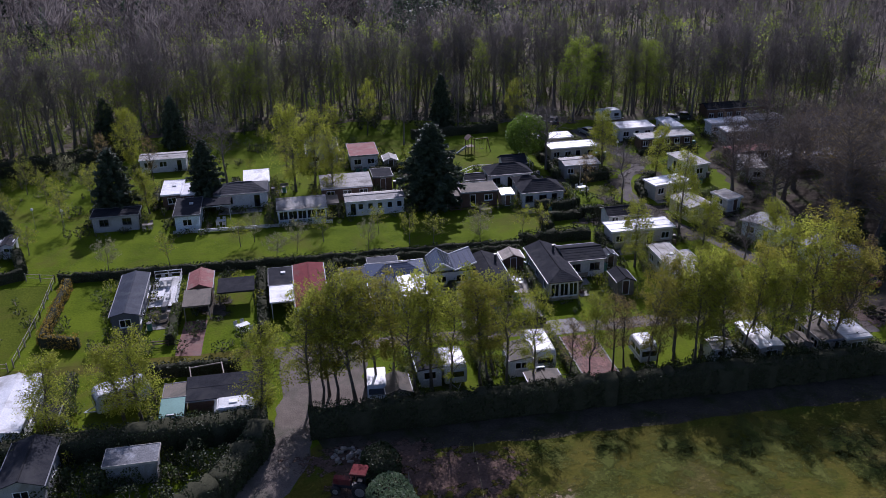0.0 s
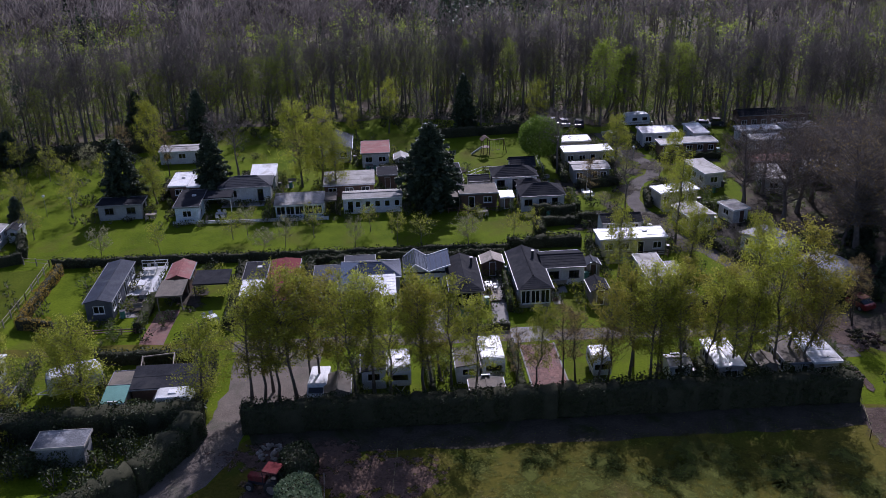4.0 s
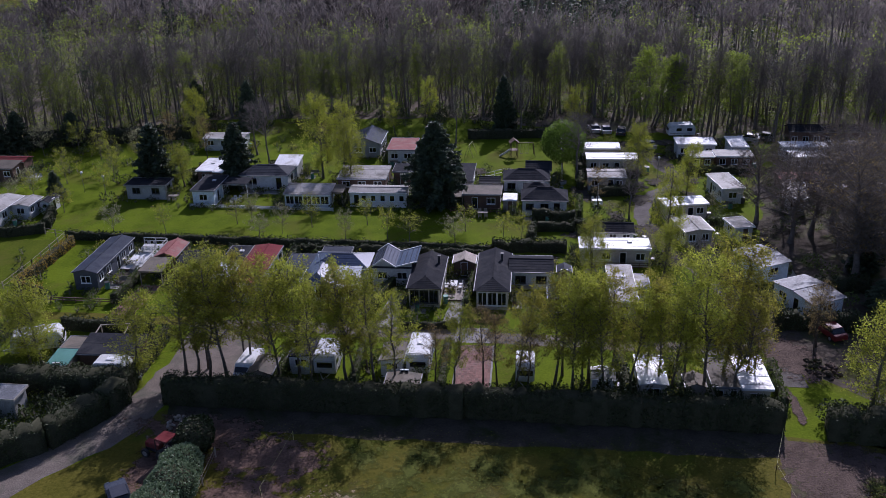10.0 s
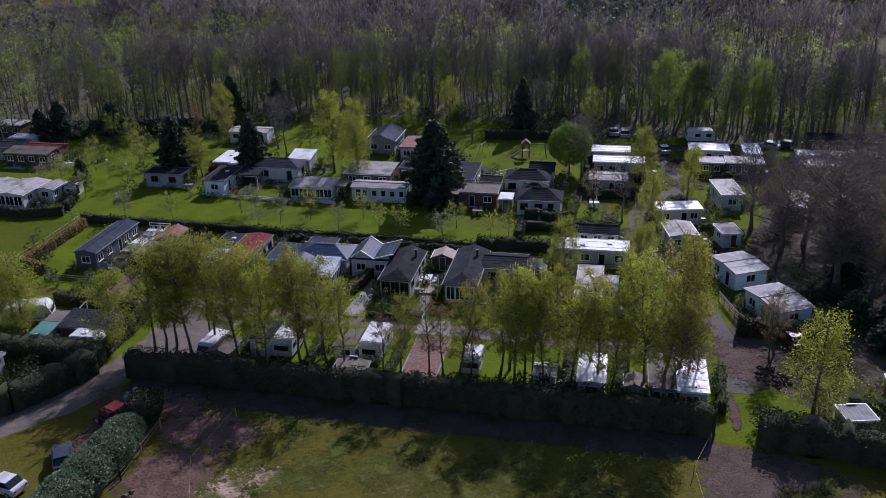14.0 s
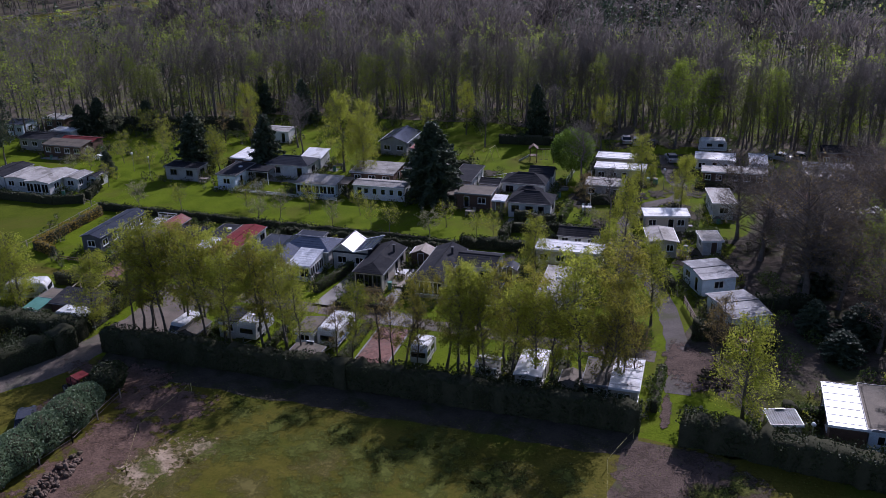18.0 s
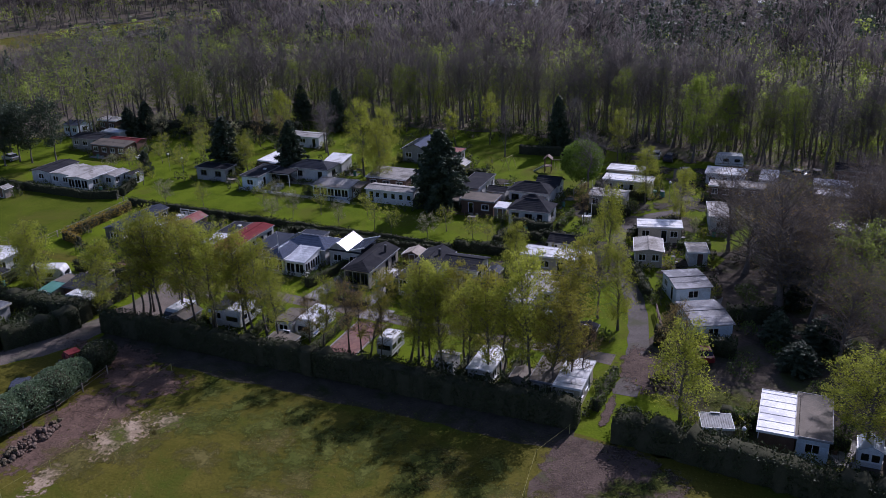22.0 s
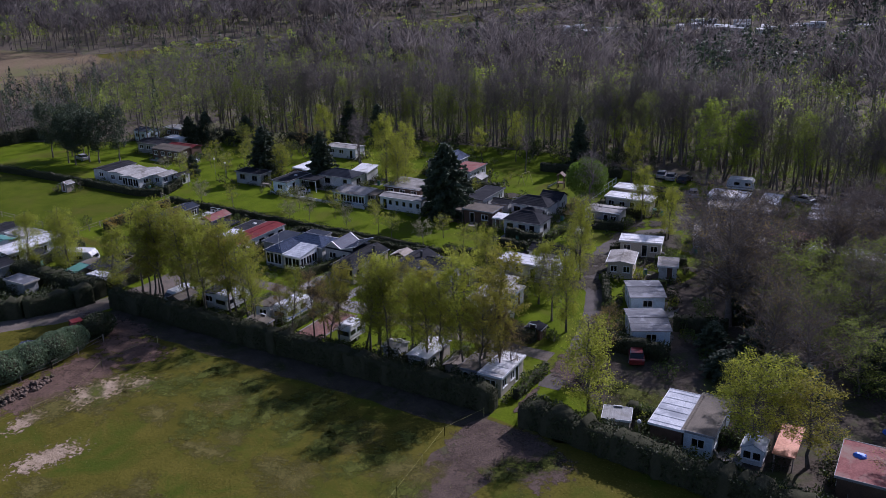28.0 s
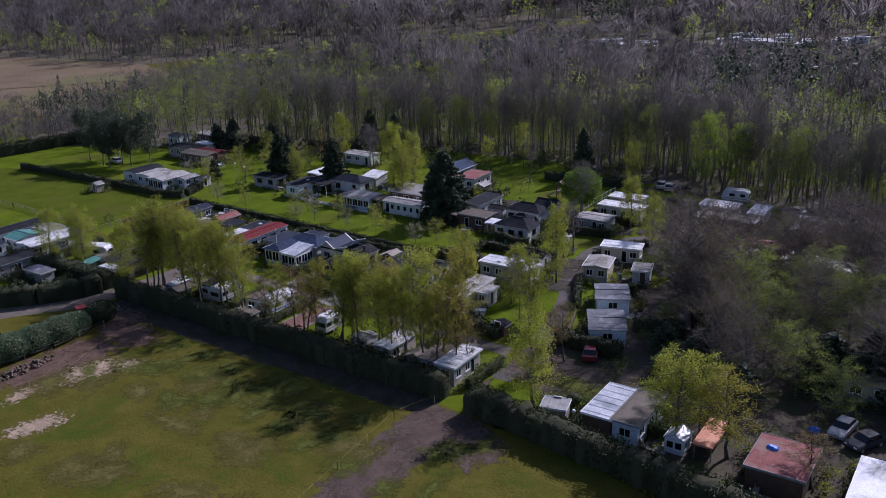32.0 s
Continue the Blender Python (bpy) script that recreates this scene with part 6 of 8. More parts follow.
def conifer(seed, H, R, quads, size, base=0.06, trunk=0.16):
    """A fir: whorls of drooping boughs clothed with needles."""
    rng = np.random.default_rng(seed)
    wood = [tube([(0, 0, 0), (0.05, 0, H * 0.5), (0, 0.05, H)], [trunk, trunk * 0.6, 0.02], 6)]
    A, B = [], []
    n = int(H * 13)
    for i in range(n):
        f = base + (0.98 - base) * (i / n)
        L = R * min(1.0, (1 - f) * 1.8) ** 0.75 * min(1.0, 0.72 + 1.6 * f) * rng.uniform(0.7, 1.15) + 0.15
        a = i * 2.399 + rng.normal() * 0.2
        p0 = np.array([0, 0, H * f])
        p1 = p0 + np.array([np.cos(a) * L, np.sin(a) * L, 0.1 * L - 0.32 * L * (1 - f)])
        A.append(p0), B.append(p1)
        if i % 2 == 0:
            wood.append(tube([p0, p1], [0.035, 0.01], 3))
    A, B = np.array(A), np.array(B)
    L = np.linalg.norm(B - A, axis=1)
    k = rng.choice(len(A), quads, p=L / L.sum())
    f = rng.uniform(0.12, 1.03, quads) ** 0.7
    C = A[k] + (B - A)[k] * f[:, None]
    side = np.cross((B - A)[k], (0, 0, 1.0))
    side /= np.linalg.norm(side, axis=1)[:, None] + 1e-9
    C = C + side * (rng.normal(size=quads) * 0.2 * L[k] * (1.1 - f))[:, None]
    C[:, 2] -= np.abs(rng.normal(size=quads)) * 0.22
    return joined(wood), leaf_quads(rng, C, size, flat=0.6, long=1.5), None


def tree_kind(wood, crown, bark, leaf, extra=None):
    """The meshes of one kind of tree."""
    me_w = mesh_quads("trunk", *(joined([wood, extra]) if extra is not None else wood), M[bark], True)
    me_c = None
    if crown is not None:
        me_c = mesh_quads("crown", *crown[:2], M[leaf])
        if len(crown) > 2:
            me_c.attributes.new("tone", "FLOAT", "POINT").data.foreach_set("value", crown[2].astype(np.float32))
    return me_w, me_c


def plant(kind, x, y, turn, s, sz, name, label, category="tree", group=""):
    root = thing(name, x, y, 0, turn, label, category, group)
    root.scale = (s, s, sz)
    mesh_part("trunk", kind[0], root)
    if kind[1] is not None:
        mesh_part("crown", kind[1], root)
    return root


KINDS = {}
for _i in range(6):
    w_, c_, t_ = crown_tree(10 + _i, 13.0, 3.2, 2.9, 40, 6200, 0.14, 0.25, 1.0, 0.9, droop=0.1, taper=0.6, r0=0.15)
    KINDS["birch", _i] = tree_kind(w_, c_, "birchbark", "leaf_olive" if _i in (1, 4) else "leaf_birch")
for _i in range(2):
    w_, c_, t_ = crown_tree(30 + _i, 10.0, 3.0, 2.3, 28, 2200, 0.11, 0.2, 0.4, 0.8, bare=1)
    KINDS["thin", _i] = tree_kind(w_, c_, "bark_dark", "leaf_brown", twig_quads(np.random.default_rng(_i), t_, 520, 0.6, 0.014))
for _i in range(3):
    w_, c_, t_ = crown_tree(40 + _i, 14.0, 3.0, 5.2, 50, 2000, 0.14, 0.34, 0.8, 0.6, bare=4, taper=0.45, r0=0.34)
    KINDS["oak", _i] = tree_kind(w_, c_, "bark", "leaf_brown" if _i == 2 else "twig_oak", twig_quads(np.random.default_rng(5 + _i), t_, 2200, 1.0, 0.016))
w_, c_, t_ = crown_tree(50, 7.6, 1.6, 2.6, 40, 0, 0.22, 0.35, 0.1, 0.5, taper=0.45)
_g = np.random.default_rng(51)
_d = _g.normal(size=(9000, 3))
_d /= np.linalg.norm(_d, axis=1)[:, None]
_k = 1 + 0.12 * np.sin(_d[:, 0] * 7) * np.sin(_d[:, 1] * 6 + 1) * np.sin(_d[:, 2] * 5)
_d = _d * (_k * _g.uniform(0.35, 1.0, 9000) ** 0.4)[:, None] * (3.8, 3.8, 3.4) + (0, 0, 5.0)
KINDS["round", 0] = tree_kind(w_, leaf_quads(_g, _d, 0.24), "bark", "leaf_round")
for _i in range(2):
    w_, c_, t_ = crown_tree(25 + _i, 10.8, 1.8, 2.7, 46, 7400, 0.14, 0.26, 0.4, 0.75, droop=0.3, taper=0.6, r0=0.16)
    KINDS["full", _i] = tree_kind(w_, c_, "birchbark", "leaf_birch")
for _i in range(3):
    w_, c_, t_ = crown_tree(60 + _i, 3.6, 1.1, 1.5, 18, 800, 0.12, 0.18, 0.2, 0.7, bare=1, taper=0.4)
    KINDS["fruit", _i] = tree_kind(w_, c_, "bark", "leaf_birch" if _i else "leaf_blossom", twig_quads(np.random.default_rng(9 + _i), t_, 160, 0.4, 0.01))
for _i in range(2):
    w_, c_, t_ = crown_tree(70 + _i, 17.0, 3.0, 3.8, 54, 6500, 0.22, 0.36, 0.4, 0.7, taper=0.6)
    KINDS["poplar", _i] = tree_kind(w_, c_, "bark", "leaf_fresh")
w_, c_, t_ = conifer(80, 13.6, 3.9, 22000, 0.34)
KINDS["fir", 0] = tree_kind(w_, c_, "bark", "needle")
w_, c_, t_ = conifer(81, 9.5, 2.7, 6500, 0.36, 0.1)
KINDS["fir", 1] = tree_kind(w_, c_, "bark", "needle")
w_, c_, t_ = crown_tree(82, 11.0, 3.2, 3.0, 34, 4200, 0.26, 0.42, 0.5, 0.35, taper=0.5)
KINDS["pine", 0] = tree_kind(w_, c_, "bark", "needle")
for _i in range(3):
    w_, c_, t_ = crown_tree(90 + _i, 17.0, 7.0, 3.6, 30, 500, 0.16, 0.3, 0.6, 1.0, bare=2, r0=0.22)
    KINDS["bare", _i] = tree_kind(w_, c_, "bark", "twig", twig_quads(np.random.default_rng(70 + _i), t_, 800, 0.9, 0.02))
for _i in range(2):
    w_, c_, t_ = crown_tree(97 + _i, 13.0, 1.8, 4.4, 46, 5000, 0.18, 0.36, 0.6, 0.6, taper=0.5)
    KINDS["leafy", _i] = tree_kind(w_, c_, "bark", "leaf_green")
for _i in range(2):
    w_, c_, t_ = crown_tree(95 + _i, 16.0, 4.5, 3.0, 30, 2000, 0.19, 0.3, 0.7, 0.8)
    KINDS["spring", _i] = tree_kind(w_, c_, "bark", "leaf_green")

# row of birches behind the long hedge and on the plots
_r = random.Random(3)
BIRCHES = [(0.4, 4.7, 1.0), (1.7, 4.8, 0.9), (3.1, 4.4, 0.95), (4.9, 4.5, 1.05), (7.3, 5.4, 1.0), (10.8, 3.6, 1.0), (12.6, 4.6, 1.05), (17.6, 4.2, 0.95), (18.5, 4.4, 1.0), (20.4, 4.5, 0.9),
           (38.8, 5.1, 0.85), (40.5, 3.6, 0.95), (42.2, 5.6, 1.0), (47.9, 5.6, 0.95), (50.2, 4.2, 0.9), (53.4, 3.8, 1.1), (54.6, 4.8, 1.15), (2.4, 6.0, 0.9), (6.2, 6.8, 0.95), (9.2, 6.4, 0.95), (11.8, 7.0, 0.9), (14.2, 3.2, 0.9), (19.4, 6.2, 0.85), (39.6, 6.8, 0.9), (41.4, 4.4, 0.85), (44.8, 6.6, 0.95), (46.0, 4.0, 0.9), (51.6, 5.6, 1.0), (55.8, 3.4, 0.95),
           (43.5, 3.2, 0.9), (48.8, 3.2, 0.95), (56.8, 5.6, 0.9), (28.6, 3.2, 0.75), (22.8, 3.4, 0.8), (34.6, 3.0, 0.8)]
for _i, (x, y, s) in enumerate(BIRCHES):
    plant(KINDS["birch", _i % 6], x, y, _r.uniform(0, 360), s * _r.uniform(0.92, 1.05), s * _r.uniform(0.95, 1.06), "birch_tree", "slender birch with young yellow-green leaves behind the hedge", "tree", "birches along the hedge")
for x, y, s in ((26.8, 3.7, 0.75), (31.6, 4.1, 0.9), (33.0, 4.4, 0.85), (36.0, 3.4, 0.8), (57.4, 4.6, 0.95), (58.6, 5.4, 0.8)):
    plant(KINDS["thin", _r.randrange(2)], x, y, _r.uniform(0, 360), s, s, "young_tree", "thin tree with sparse brownish spring leaves", "tree", "birches along the hedge")
for x, y, s, k in ((-4.2, 3.4, 0.95, 0), (-15.8, 5.4, 1.0, 1), (-17.5, 5.9, 0.85, 0), (68.8, 2.6, 1.1, 1), (-24, 4.4, 0.9, 0)):
    plant(KINDS["full", k], x, y, _r.uniform(0, 360), s, s, "weeping_birch", "weeping birch with hanging light green twigs", "tree", "weeping birches")
plant(KINDS["fir", 0], 21.6, 55.6, 20, 1.14, 1.0, "fir_tree", "tall dark green fir in the middle of the park", "tree")
for x, y, s, sz in ((-25.9, 62.2, 1.15, 1.18), (-12.4, 64.2, 1.0, 1.15), (-40.0, 55.6, 0.5, 0.52), (-20.2, 96.5, 0.85, 1.08), (30.7, 96.0, 0.8, 1.2), (-61, 76, 0.8, 0.8), (78, 34, 0.8, 0.8), (100, 26, 1.0, 0.8)):
    plant(KINDS["fir", 1], x, y, _r.uniform(0, 360), s, sz, "fir_tree", "dark green fir on the grass", "tree")
for x, y in ((-83, 54), (-80, 57), (-75, 52), (-72, 51.5), (-71.7, 55), (-68.4, 55), (-64.2, 57.3), (-77, 58)):
    plant(KINDS["pine", 0], x, y, _r.uniform(0, 360), _r.uniform(0.9, 1.15), _r.uniform(0.95, 1.2), "pine_tree", "tall dark pine with a bare lower trunk", "tree", "pines on the lawn")
for x, y, s, sz, k in ((1.2, 67.2, 1.15, 1.4, 0), (7.3, 62.5, 0.95, 1.1, 1), (4.4, 69, 1.05, 1.25, 1), (53.4, 67.5, 0.9, 0.95, 1), (60.2, 60.5, 0.75, 0.9, 0), (54.0, 37.6, 0.85, 1.2, 1), (58.9, 20.4, 0.85, 1.05, 0), (-21.2, 62.4, 0.75, 0.7, 1), (-26.2, 84.0, 0.85, 1.15, 0), (43.6, 28, 0.8, 0.9, 1), (52.2, 27, 0.8, 0.9, 0)):
    plant(KINDS["full", k], x, y, _r.uniform(0, 360), s, sz, "birch_tree", "full birch with hanging yellow-green twigs", "tree", "birches between the homes")
plant(KINDS["round", 0], 41.4, 72.4, 0, 1.0, 1.05, "maple_tree", "round dense green tree beside the playground", "tree")
for _i, (x, y) in enumerate(((-24.2, 41.8), (-16.4, 42), (-7.2, 46.4), (-5.3, 47.6), (12.3, 46.9), (16, 41.9), (10.2, 41), (19.3, 41), (26.9, 45.1), (25.8, 40.4), (32.3, 42.1), (34.9, 41.6), (-2.3, 41), (4.3, 45.6), (-44, 56), (-47, 60), (-42, 63), (-36, 50), (0.5, 43))):
    plant(KINDS["fruit", _i % 3], x, y, _r.uniform(0, 360), _r.uniform(0.85, 1.2), _r.uniform(0.85, 1.15), "fruit_tree", "small fruit tree with sparse new leaves on the lawn", "tree", "orchard trees")
for _i, (x, y, s, sz) in enumerate(((68.5, 50, 0.85, 0.78), (71.5, 43, 1.0, 0.85), (76.4, 31.5, 1.25, 1.08), (75, 46, 0.95, 0.82), (79, 50, 1.0, 0.82), (81, 41, 1.0, 0.85), (87, 48, 1.1, 0.86), (84, 56, 1.0, 0.8), (93, 52, 1.1, 0.86), (97, 60, 1.1, 0.85), (90, 66, 1.0, 0.78), (76, 34, 0.9, 0.8), (102, 44, 1.0, 0.9), (107, 56, 1.0, 0.9), (80, 30, 0.8, 0.72), (73, 54, 0.8, 0.7), (86, 72, 0.9, 0.7))):
    plant(KINDS["oak", _i % 3], x, y, _r.uniform(0, 360), s, sz * _r.uniform(0.9, 1.05), "oak_tree", "spreading oak with bare branches and brown buds", "tree", "oaks over the park")
for _i, (x, y, s, sz, k) in enumerate(((84.6, 30.5, 1.05, 0.95, 1), (87.5, 27, 0.85, 0.75, 0), (90, 40, 1.0, 0.8, 0))):
    plant(KINDS["leafy", k], x, y, _r.uniform(0, 360), s, sz, "young_oak", "leafy grey-green tree at the wood's edge", "tree")
for x, y, s, sz in ((85.2, 2.6, 1.0, 0.6), (87.0, 4.5, 0.9, 0.55), (83.6, 5.0, 0.75, 0.5)):
    plant(KINDS["birch", 0], x, y, _r.uniform(0, 360), s * 1.25, sz * 1.38, "willow_tree", "bright yellow-green tree beside the flat-roofed home", "tree")
plant(KINDS["birch", 1], 90.4, 3.2, 30, 1.2, 0.74, "young_tree", "olive-leaved tree with a sparse crown", "tree")
plant(KINDS["thin", 1], 98.6, 2.2, 30, 1.1, 0.6, "young_tree", "small grey-green tree beside the red roof", "tree")
for x, y, s in ((66.2, 12.5, 0.7), (66.9, 14.2, 0.75)):
    plant(KINDS["thin", 1], x, y, 60, s, s * 1.1, "bare_tree", "thin bare tree beside the gravel road", "tree")
for x, y, s, sz, k in ((57.4, 95.5, 1.05, 0.98, 0), (63.2, 99.5, 0.95, 0.9, 1), (75, 101, 0.85, 0.9, 1), (48, 112, 0.6, 0.9, 1), (88, 97, 0.7, 0.75, 0), (12, 113, 0.6, 0.85, 1), (-5, 115, 0.7, 0.9, 0), (33, 112, 0.55, 0.85, 0)):
    plant(KINDS["poplar", k], x, y, _r.uniform(0, 360), s, sz, "beech_tree", "tall tree in bright fresh green leaf", "tree", "fresh green trees at the wood's edge")

for x, y, s, sz, k in ((93, 20, 0.8, 0.6, 0), (98, 17, 0.7, 0.5, 1), (104, 30, 0.9, 0.75, 0), (96, 33, 1.0, 0.85, 1), (110, 22, 0.9, 0.7, 0)):
    plant(KINDS["leafy", k], x, y, _r.uniform(0, 360), s, sz, "young_oak", "leafy grey-green tree at the wood's edge", "tree")
for x, y, s, sz, k in ((88, 18, 0.75, 0.7, 0), (92, 30, 0.9, 0.85, 1), (100, 38, 1.0, 0.95, 0), (108, 14, 0.8, 0.7, 1), (83, 20, 0.7, 0.75, 2), (112, 36, 1.0, 1.0, 2)):
    plant(KINDS["oak", k], x, y, _r.uniform(0, 360), s, sz, "oak_tree", "spreading oak with bare branches and brown buds", "tree", "oaks over the park")
for x, y, s, sz in ((95.5, 24.5, 1.2, 0.7), (104.5, 21, 1.1, 0.7)):
    plant(KINDS["fir", 1], x, y, _r.uniform(0, 360), s, sz, "fir_tree", "broad dark evergreen in the shaded yard", "tree")

for _i in range(7):
    x, y = 70 + (_i * 7.3) % 44, 22 + (_i * 11.7) % 44
    if x > 74 or y > 44:
        plant(KINDS["oak", _i % 3], x + _r.uniform(-1.5, 1.5), y + _r.uniform(-1.5, 1.5), _r.uniform(0, 360), _r.uniform(0.75, 1.05), _r.uniform(0.78, 1.0), "oak_tree", "spreading oak with bare branches and brown buds", "tree", "oaks over the park")
for x, y, s, sz in ((76.5, 23.0, 0.7, 0.45), (81.5, 22.5, 1.0, 0.5), (79.0, 17.5, 0.8, 0.36), (88, 15.5, 0.8, 0.5)):
    plant(KINDS["fir", 1], x, y, _r.uniform(0, 360), s, sz, "fir_tree", "broad dark evergreen in the shaded yard", "tree")

# ---- hedges ----
def hedge(name, line, width, height, leaf="hedge", size=0.14, density=42, label="", wob=0.12, category="hedge"):
    """A clipped hedge along a line: a dense uneven core and a skin of leaves."""
    rng = np.random.default_rng(int(abs(line[0][0] * 13 + line[0][1] * 7)) + len(line))
    root = thing(name, 0, 0, 0, 0, label, category)
    pcs, cs = [], []
    for (xa, ya), (xb, yb) in zip(line[:-1], line[1:]):
        a, b = np.array([xa, ya]), np.array([xb, yb])
        L = np.linalg.norm(b - a)
        d = (b - a) / L
        s = np.array([-d[1], d[0]])
        n = max(2, int(L / 0.7) + 1)
        u = np.linspace(0, L, n)
        hw, hh = width / 2 - 0.1 + rng.normal(size=(n, 2)) * wob * 0.5, height - 0.12 + rng.normal(size=n) * wob
        prof = []
        for i in range(n):
            c = a + d * u[i]
            l, r = c + s * hw[i, 0], c - s * hw[i, 1]
            prof += [(*r, 0), (*r, hh[i] * 0.9), (*(c - s * hw[i, 1] * 0.6), hh[i]), (*(c + s * hw[i, 0] * 0.6), hh[i]), (*l, hh[i] * 0.9), (*l, 0)]
        V = np.array(prof)
        F = [(i * 6 + k, (i + 1) * 6 + k, (i + 1) * 6 + k + 1, i * 6 + k + 1) for i in range(n - 1) for k in range(5)]
        F += [(0, 1, 4, 5), (1, 2, 3, 4), ((n - 1) * 6 + 5, (n - 1) * 6 + 4, (n - 1) * 6 + 1, (n - 1) * 6), ((n - 1) * 6 + 4, (n - 1) * 6 + 3, (n - 1) * 6 + 2, (n - 1) * 6 + 1)]
        pcs.append((V, np.array(F, np.int32)))
        m = int(0.75 * density * L * (2 * height + width) + density * 2 * width * height)
        uu = rng.uniform(-0.05, L + 0.05, m)
        f = rng.uniform(0, 2 * height + width, m)
        side = np.where(f < height, width / 2, np.where(f < height + width, f - height - width / 2, -width / 2))
        z = np.where(f < height, f, np.where(f < height + width, height, f - height - width))
        endm = rng.uniform(size=m) < width / (L + width) * 0.6
        uu = np.where(endm, np.where(rng.uniform(size=m) < 0.5, 0, L), uu)
        side = np.where(endm, rng.uniform(-width / 2, width / 2, m), side)
        z = np.where(endm, rng.uniform(0, height, m), z)
        lump = 0.16 * np.sin(uu * 1.7 + ya) * np.sin(uu * 0.63 + 2) + rng.normal(size=m) * 0.07
        side = side + np.sign(side) * lump * 0.6
        z = np.where(z > height * 0.93, z + lump, z)
        xy = a + uu[:, None] * d + side[:, None] * s
        cs.append(np.column_stack([xy, np.maximum(z, 0.05)]))
    mesh_part("dark_core", mesh_quads("dark_core", *joined(pcs), M["core"]), root)
    mesh_part("foliage", mesh_quads("foliage", *leaf_quads(rng, np.concatenate(cs), size * 1.12), M[leaf]), root)
    return root


hedge("tall_hedge", [(0.2, -0.2), (30, -0.7), (59.6, -1.2)], 2.0, 2.85, "hedge", 0.14, 62, "long tall dark green hedge along the pasture", 0.2)
hedge("tall_hedge", [(63.4, -1.6), (82, -4.6), (112, -9.1)], 2.4, 2.8, "hedge", 0.15, 58, "long dark shrubby hedge along the pasture", 0.3)
def round_bush(name, x, y, rx, ry, h, leaf, size, n, label, turn=0):
    """A clipped rounded bush: a dense core inside a skin of leaves."""
    rng = np.random.default_rng(int(abs(x * 31 + y * 17)) + 3)
    root = thing(name, x, y, 0, turn, label, "bush", "laurel bushes" if leaf == "hedge_l" else "")
    bm = bmesh.new()
    bmesh.ops.create_icosphere(bm, subdivisions=2, radius=1.0)
    for v in bm.verts:
        q = 0.9 + 0.08 * noise.noise(v.co * 2.3 + Vector((x, y, 0)))
        v.co = Vector((v.co.x * rx * q, v.co.y * ry * q, max(0.0, h * 0.46 + v.co.z * h * 0.5 * q)))
    part("dark_core", bm, M["core"], root)
    d = rng.normal(size=(n, 3))
    d /= np.linalg.norm(d, axis=1)[:, None]
    lump = 1 + 0.07 * np.sin(d[:, 0] * 5 + x) * np.sin(d[:, 1] * 4 + y) + rng.normal(size=n) * 0.035
    C = np.column_stack([d[:, 0] * rx * lump, d[:, 1] * ry * lump, np.maximum(0.05, h * 0.46 + d[:, 2] * h * 0.52 * lump)])
    mesh_part("foliage", mesh_quads("foliage", *leaf_quads(rng, C, size), M[leaf]), root)
    return root


for x, y, rx, ry, h in ((6.3, -12.2, 1.9, 2.3, 3.0), (6.5, -15.0, 2.05, 2.7, 3.3), (6.3, -18.1, 2.1, 2.9, 3.3), (6.0, -21.3, 2.1, 2.9, 3.25), (5.7, -24.6, 2.1, 3.0, 3.3), (5.3, -27.8, 2.1, 3.0, 3.2), (5.0, -31.0, 2.1, 3.0, 3.25)):
    round_bush("laurel_bush", x, y, rx, ry, h, "hedge_l", 0.17, 5600, "rounded glossy light green laurel bush in a row")
round_bush("yew_bush", 5.9, -7.8, 1.7, 2.4, 3.0, "hedge", 0.2, 2400, "dark rounded bush at the end of the laurel row")
hedge("tall_hedge", [(-27, 0.6), (-12, 0.7), (-3.7, 0.9)], 2.4, 2.5, "hedge", 0.14, 60, "dark clipped hedge beside the access road", 0.15)
hedge("tall_hedge", [(-4.2, -0.5), (-5.0, -3), (-8.2, -8.4), (-13.0, -12.2), (-22, -17)], 2.3, 2.5, "hedge", 0.14, 60, "dark clipped hedge beside the access road", 0.2)
hedge("low_hedge", [(-30, 39.6), (0, 38.6), (31, 37.4)], 0.9, 1.3, "hedge", 0.16, 40, "low dark hedge behind the chalets", 0.1)
hedge("low_hedge", [(31, 38.4), (41, 38.8)], 1.6, 1.6, "hedge", 0.18, 40, "dark shrubby hedge behind the chalets", 0.2)
hedge("beech_hedge", [(-28.4, 37.5), (-28.6, 22.8), (-24.4, 21.4)], 0.9, 1.5, "hedge_o", 0.16, 40, "clipped hedge with orange-brown old leaves", 0.08)
hedge("low_hedge", [(-90, 40.2), (-59, 40.6), (-39.5, 40.1), (-34.8, 42)], 1.0, 1.5, "hedge", 0.18, 34, "dark clipped hedge round the lawn", 0.1)
hedge("low_hedge", [(-37.4, 49.3), (-35.2, 43.2)], 1.2, 1.5, "hedge", 0.18, 40, "dark clipped hedge beside the home", 0.1)
hedge("tall_hedge", [(-108, 40), (-104, 64), (-90, 74)], 2.0, 3.0, "hedge", 0.25, 22, "tall green hedge at the lawn's far edge", 0.2)
hedge("tall_hedge", [(-66, 83), (-44, 87), (-27, 92)], 2.5, 2.6, "hedge", 0.25, 24, "dark hedge along the wood", 0.3)
hedge("low_hedge", [(-17.5, 13.6), (-6.5, 13.0)], 1.1, 1.5, "hedge", 0.17, 40, "dark clipped hedge between the plots", 0.1)
hedge("low_hedge", [(-4.6, 2.6), (-4.6, 12.4)], 1.1, 1.7, "hedge", 0.17, 40, "dark clipped hedge beside the forecourt", 0.15)
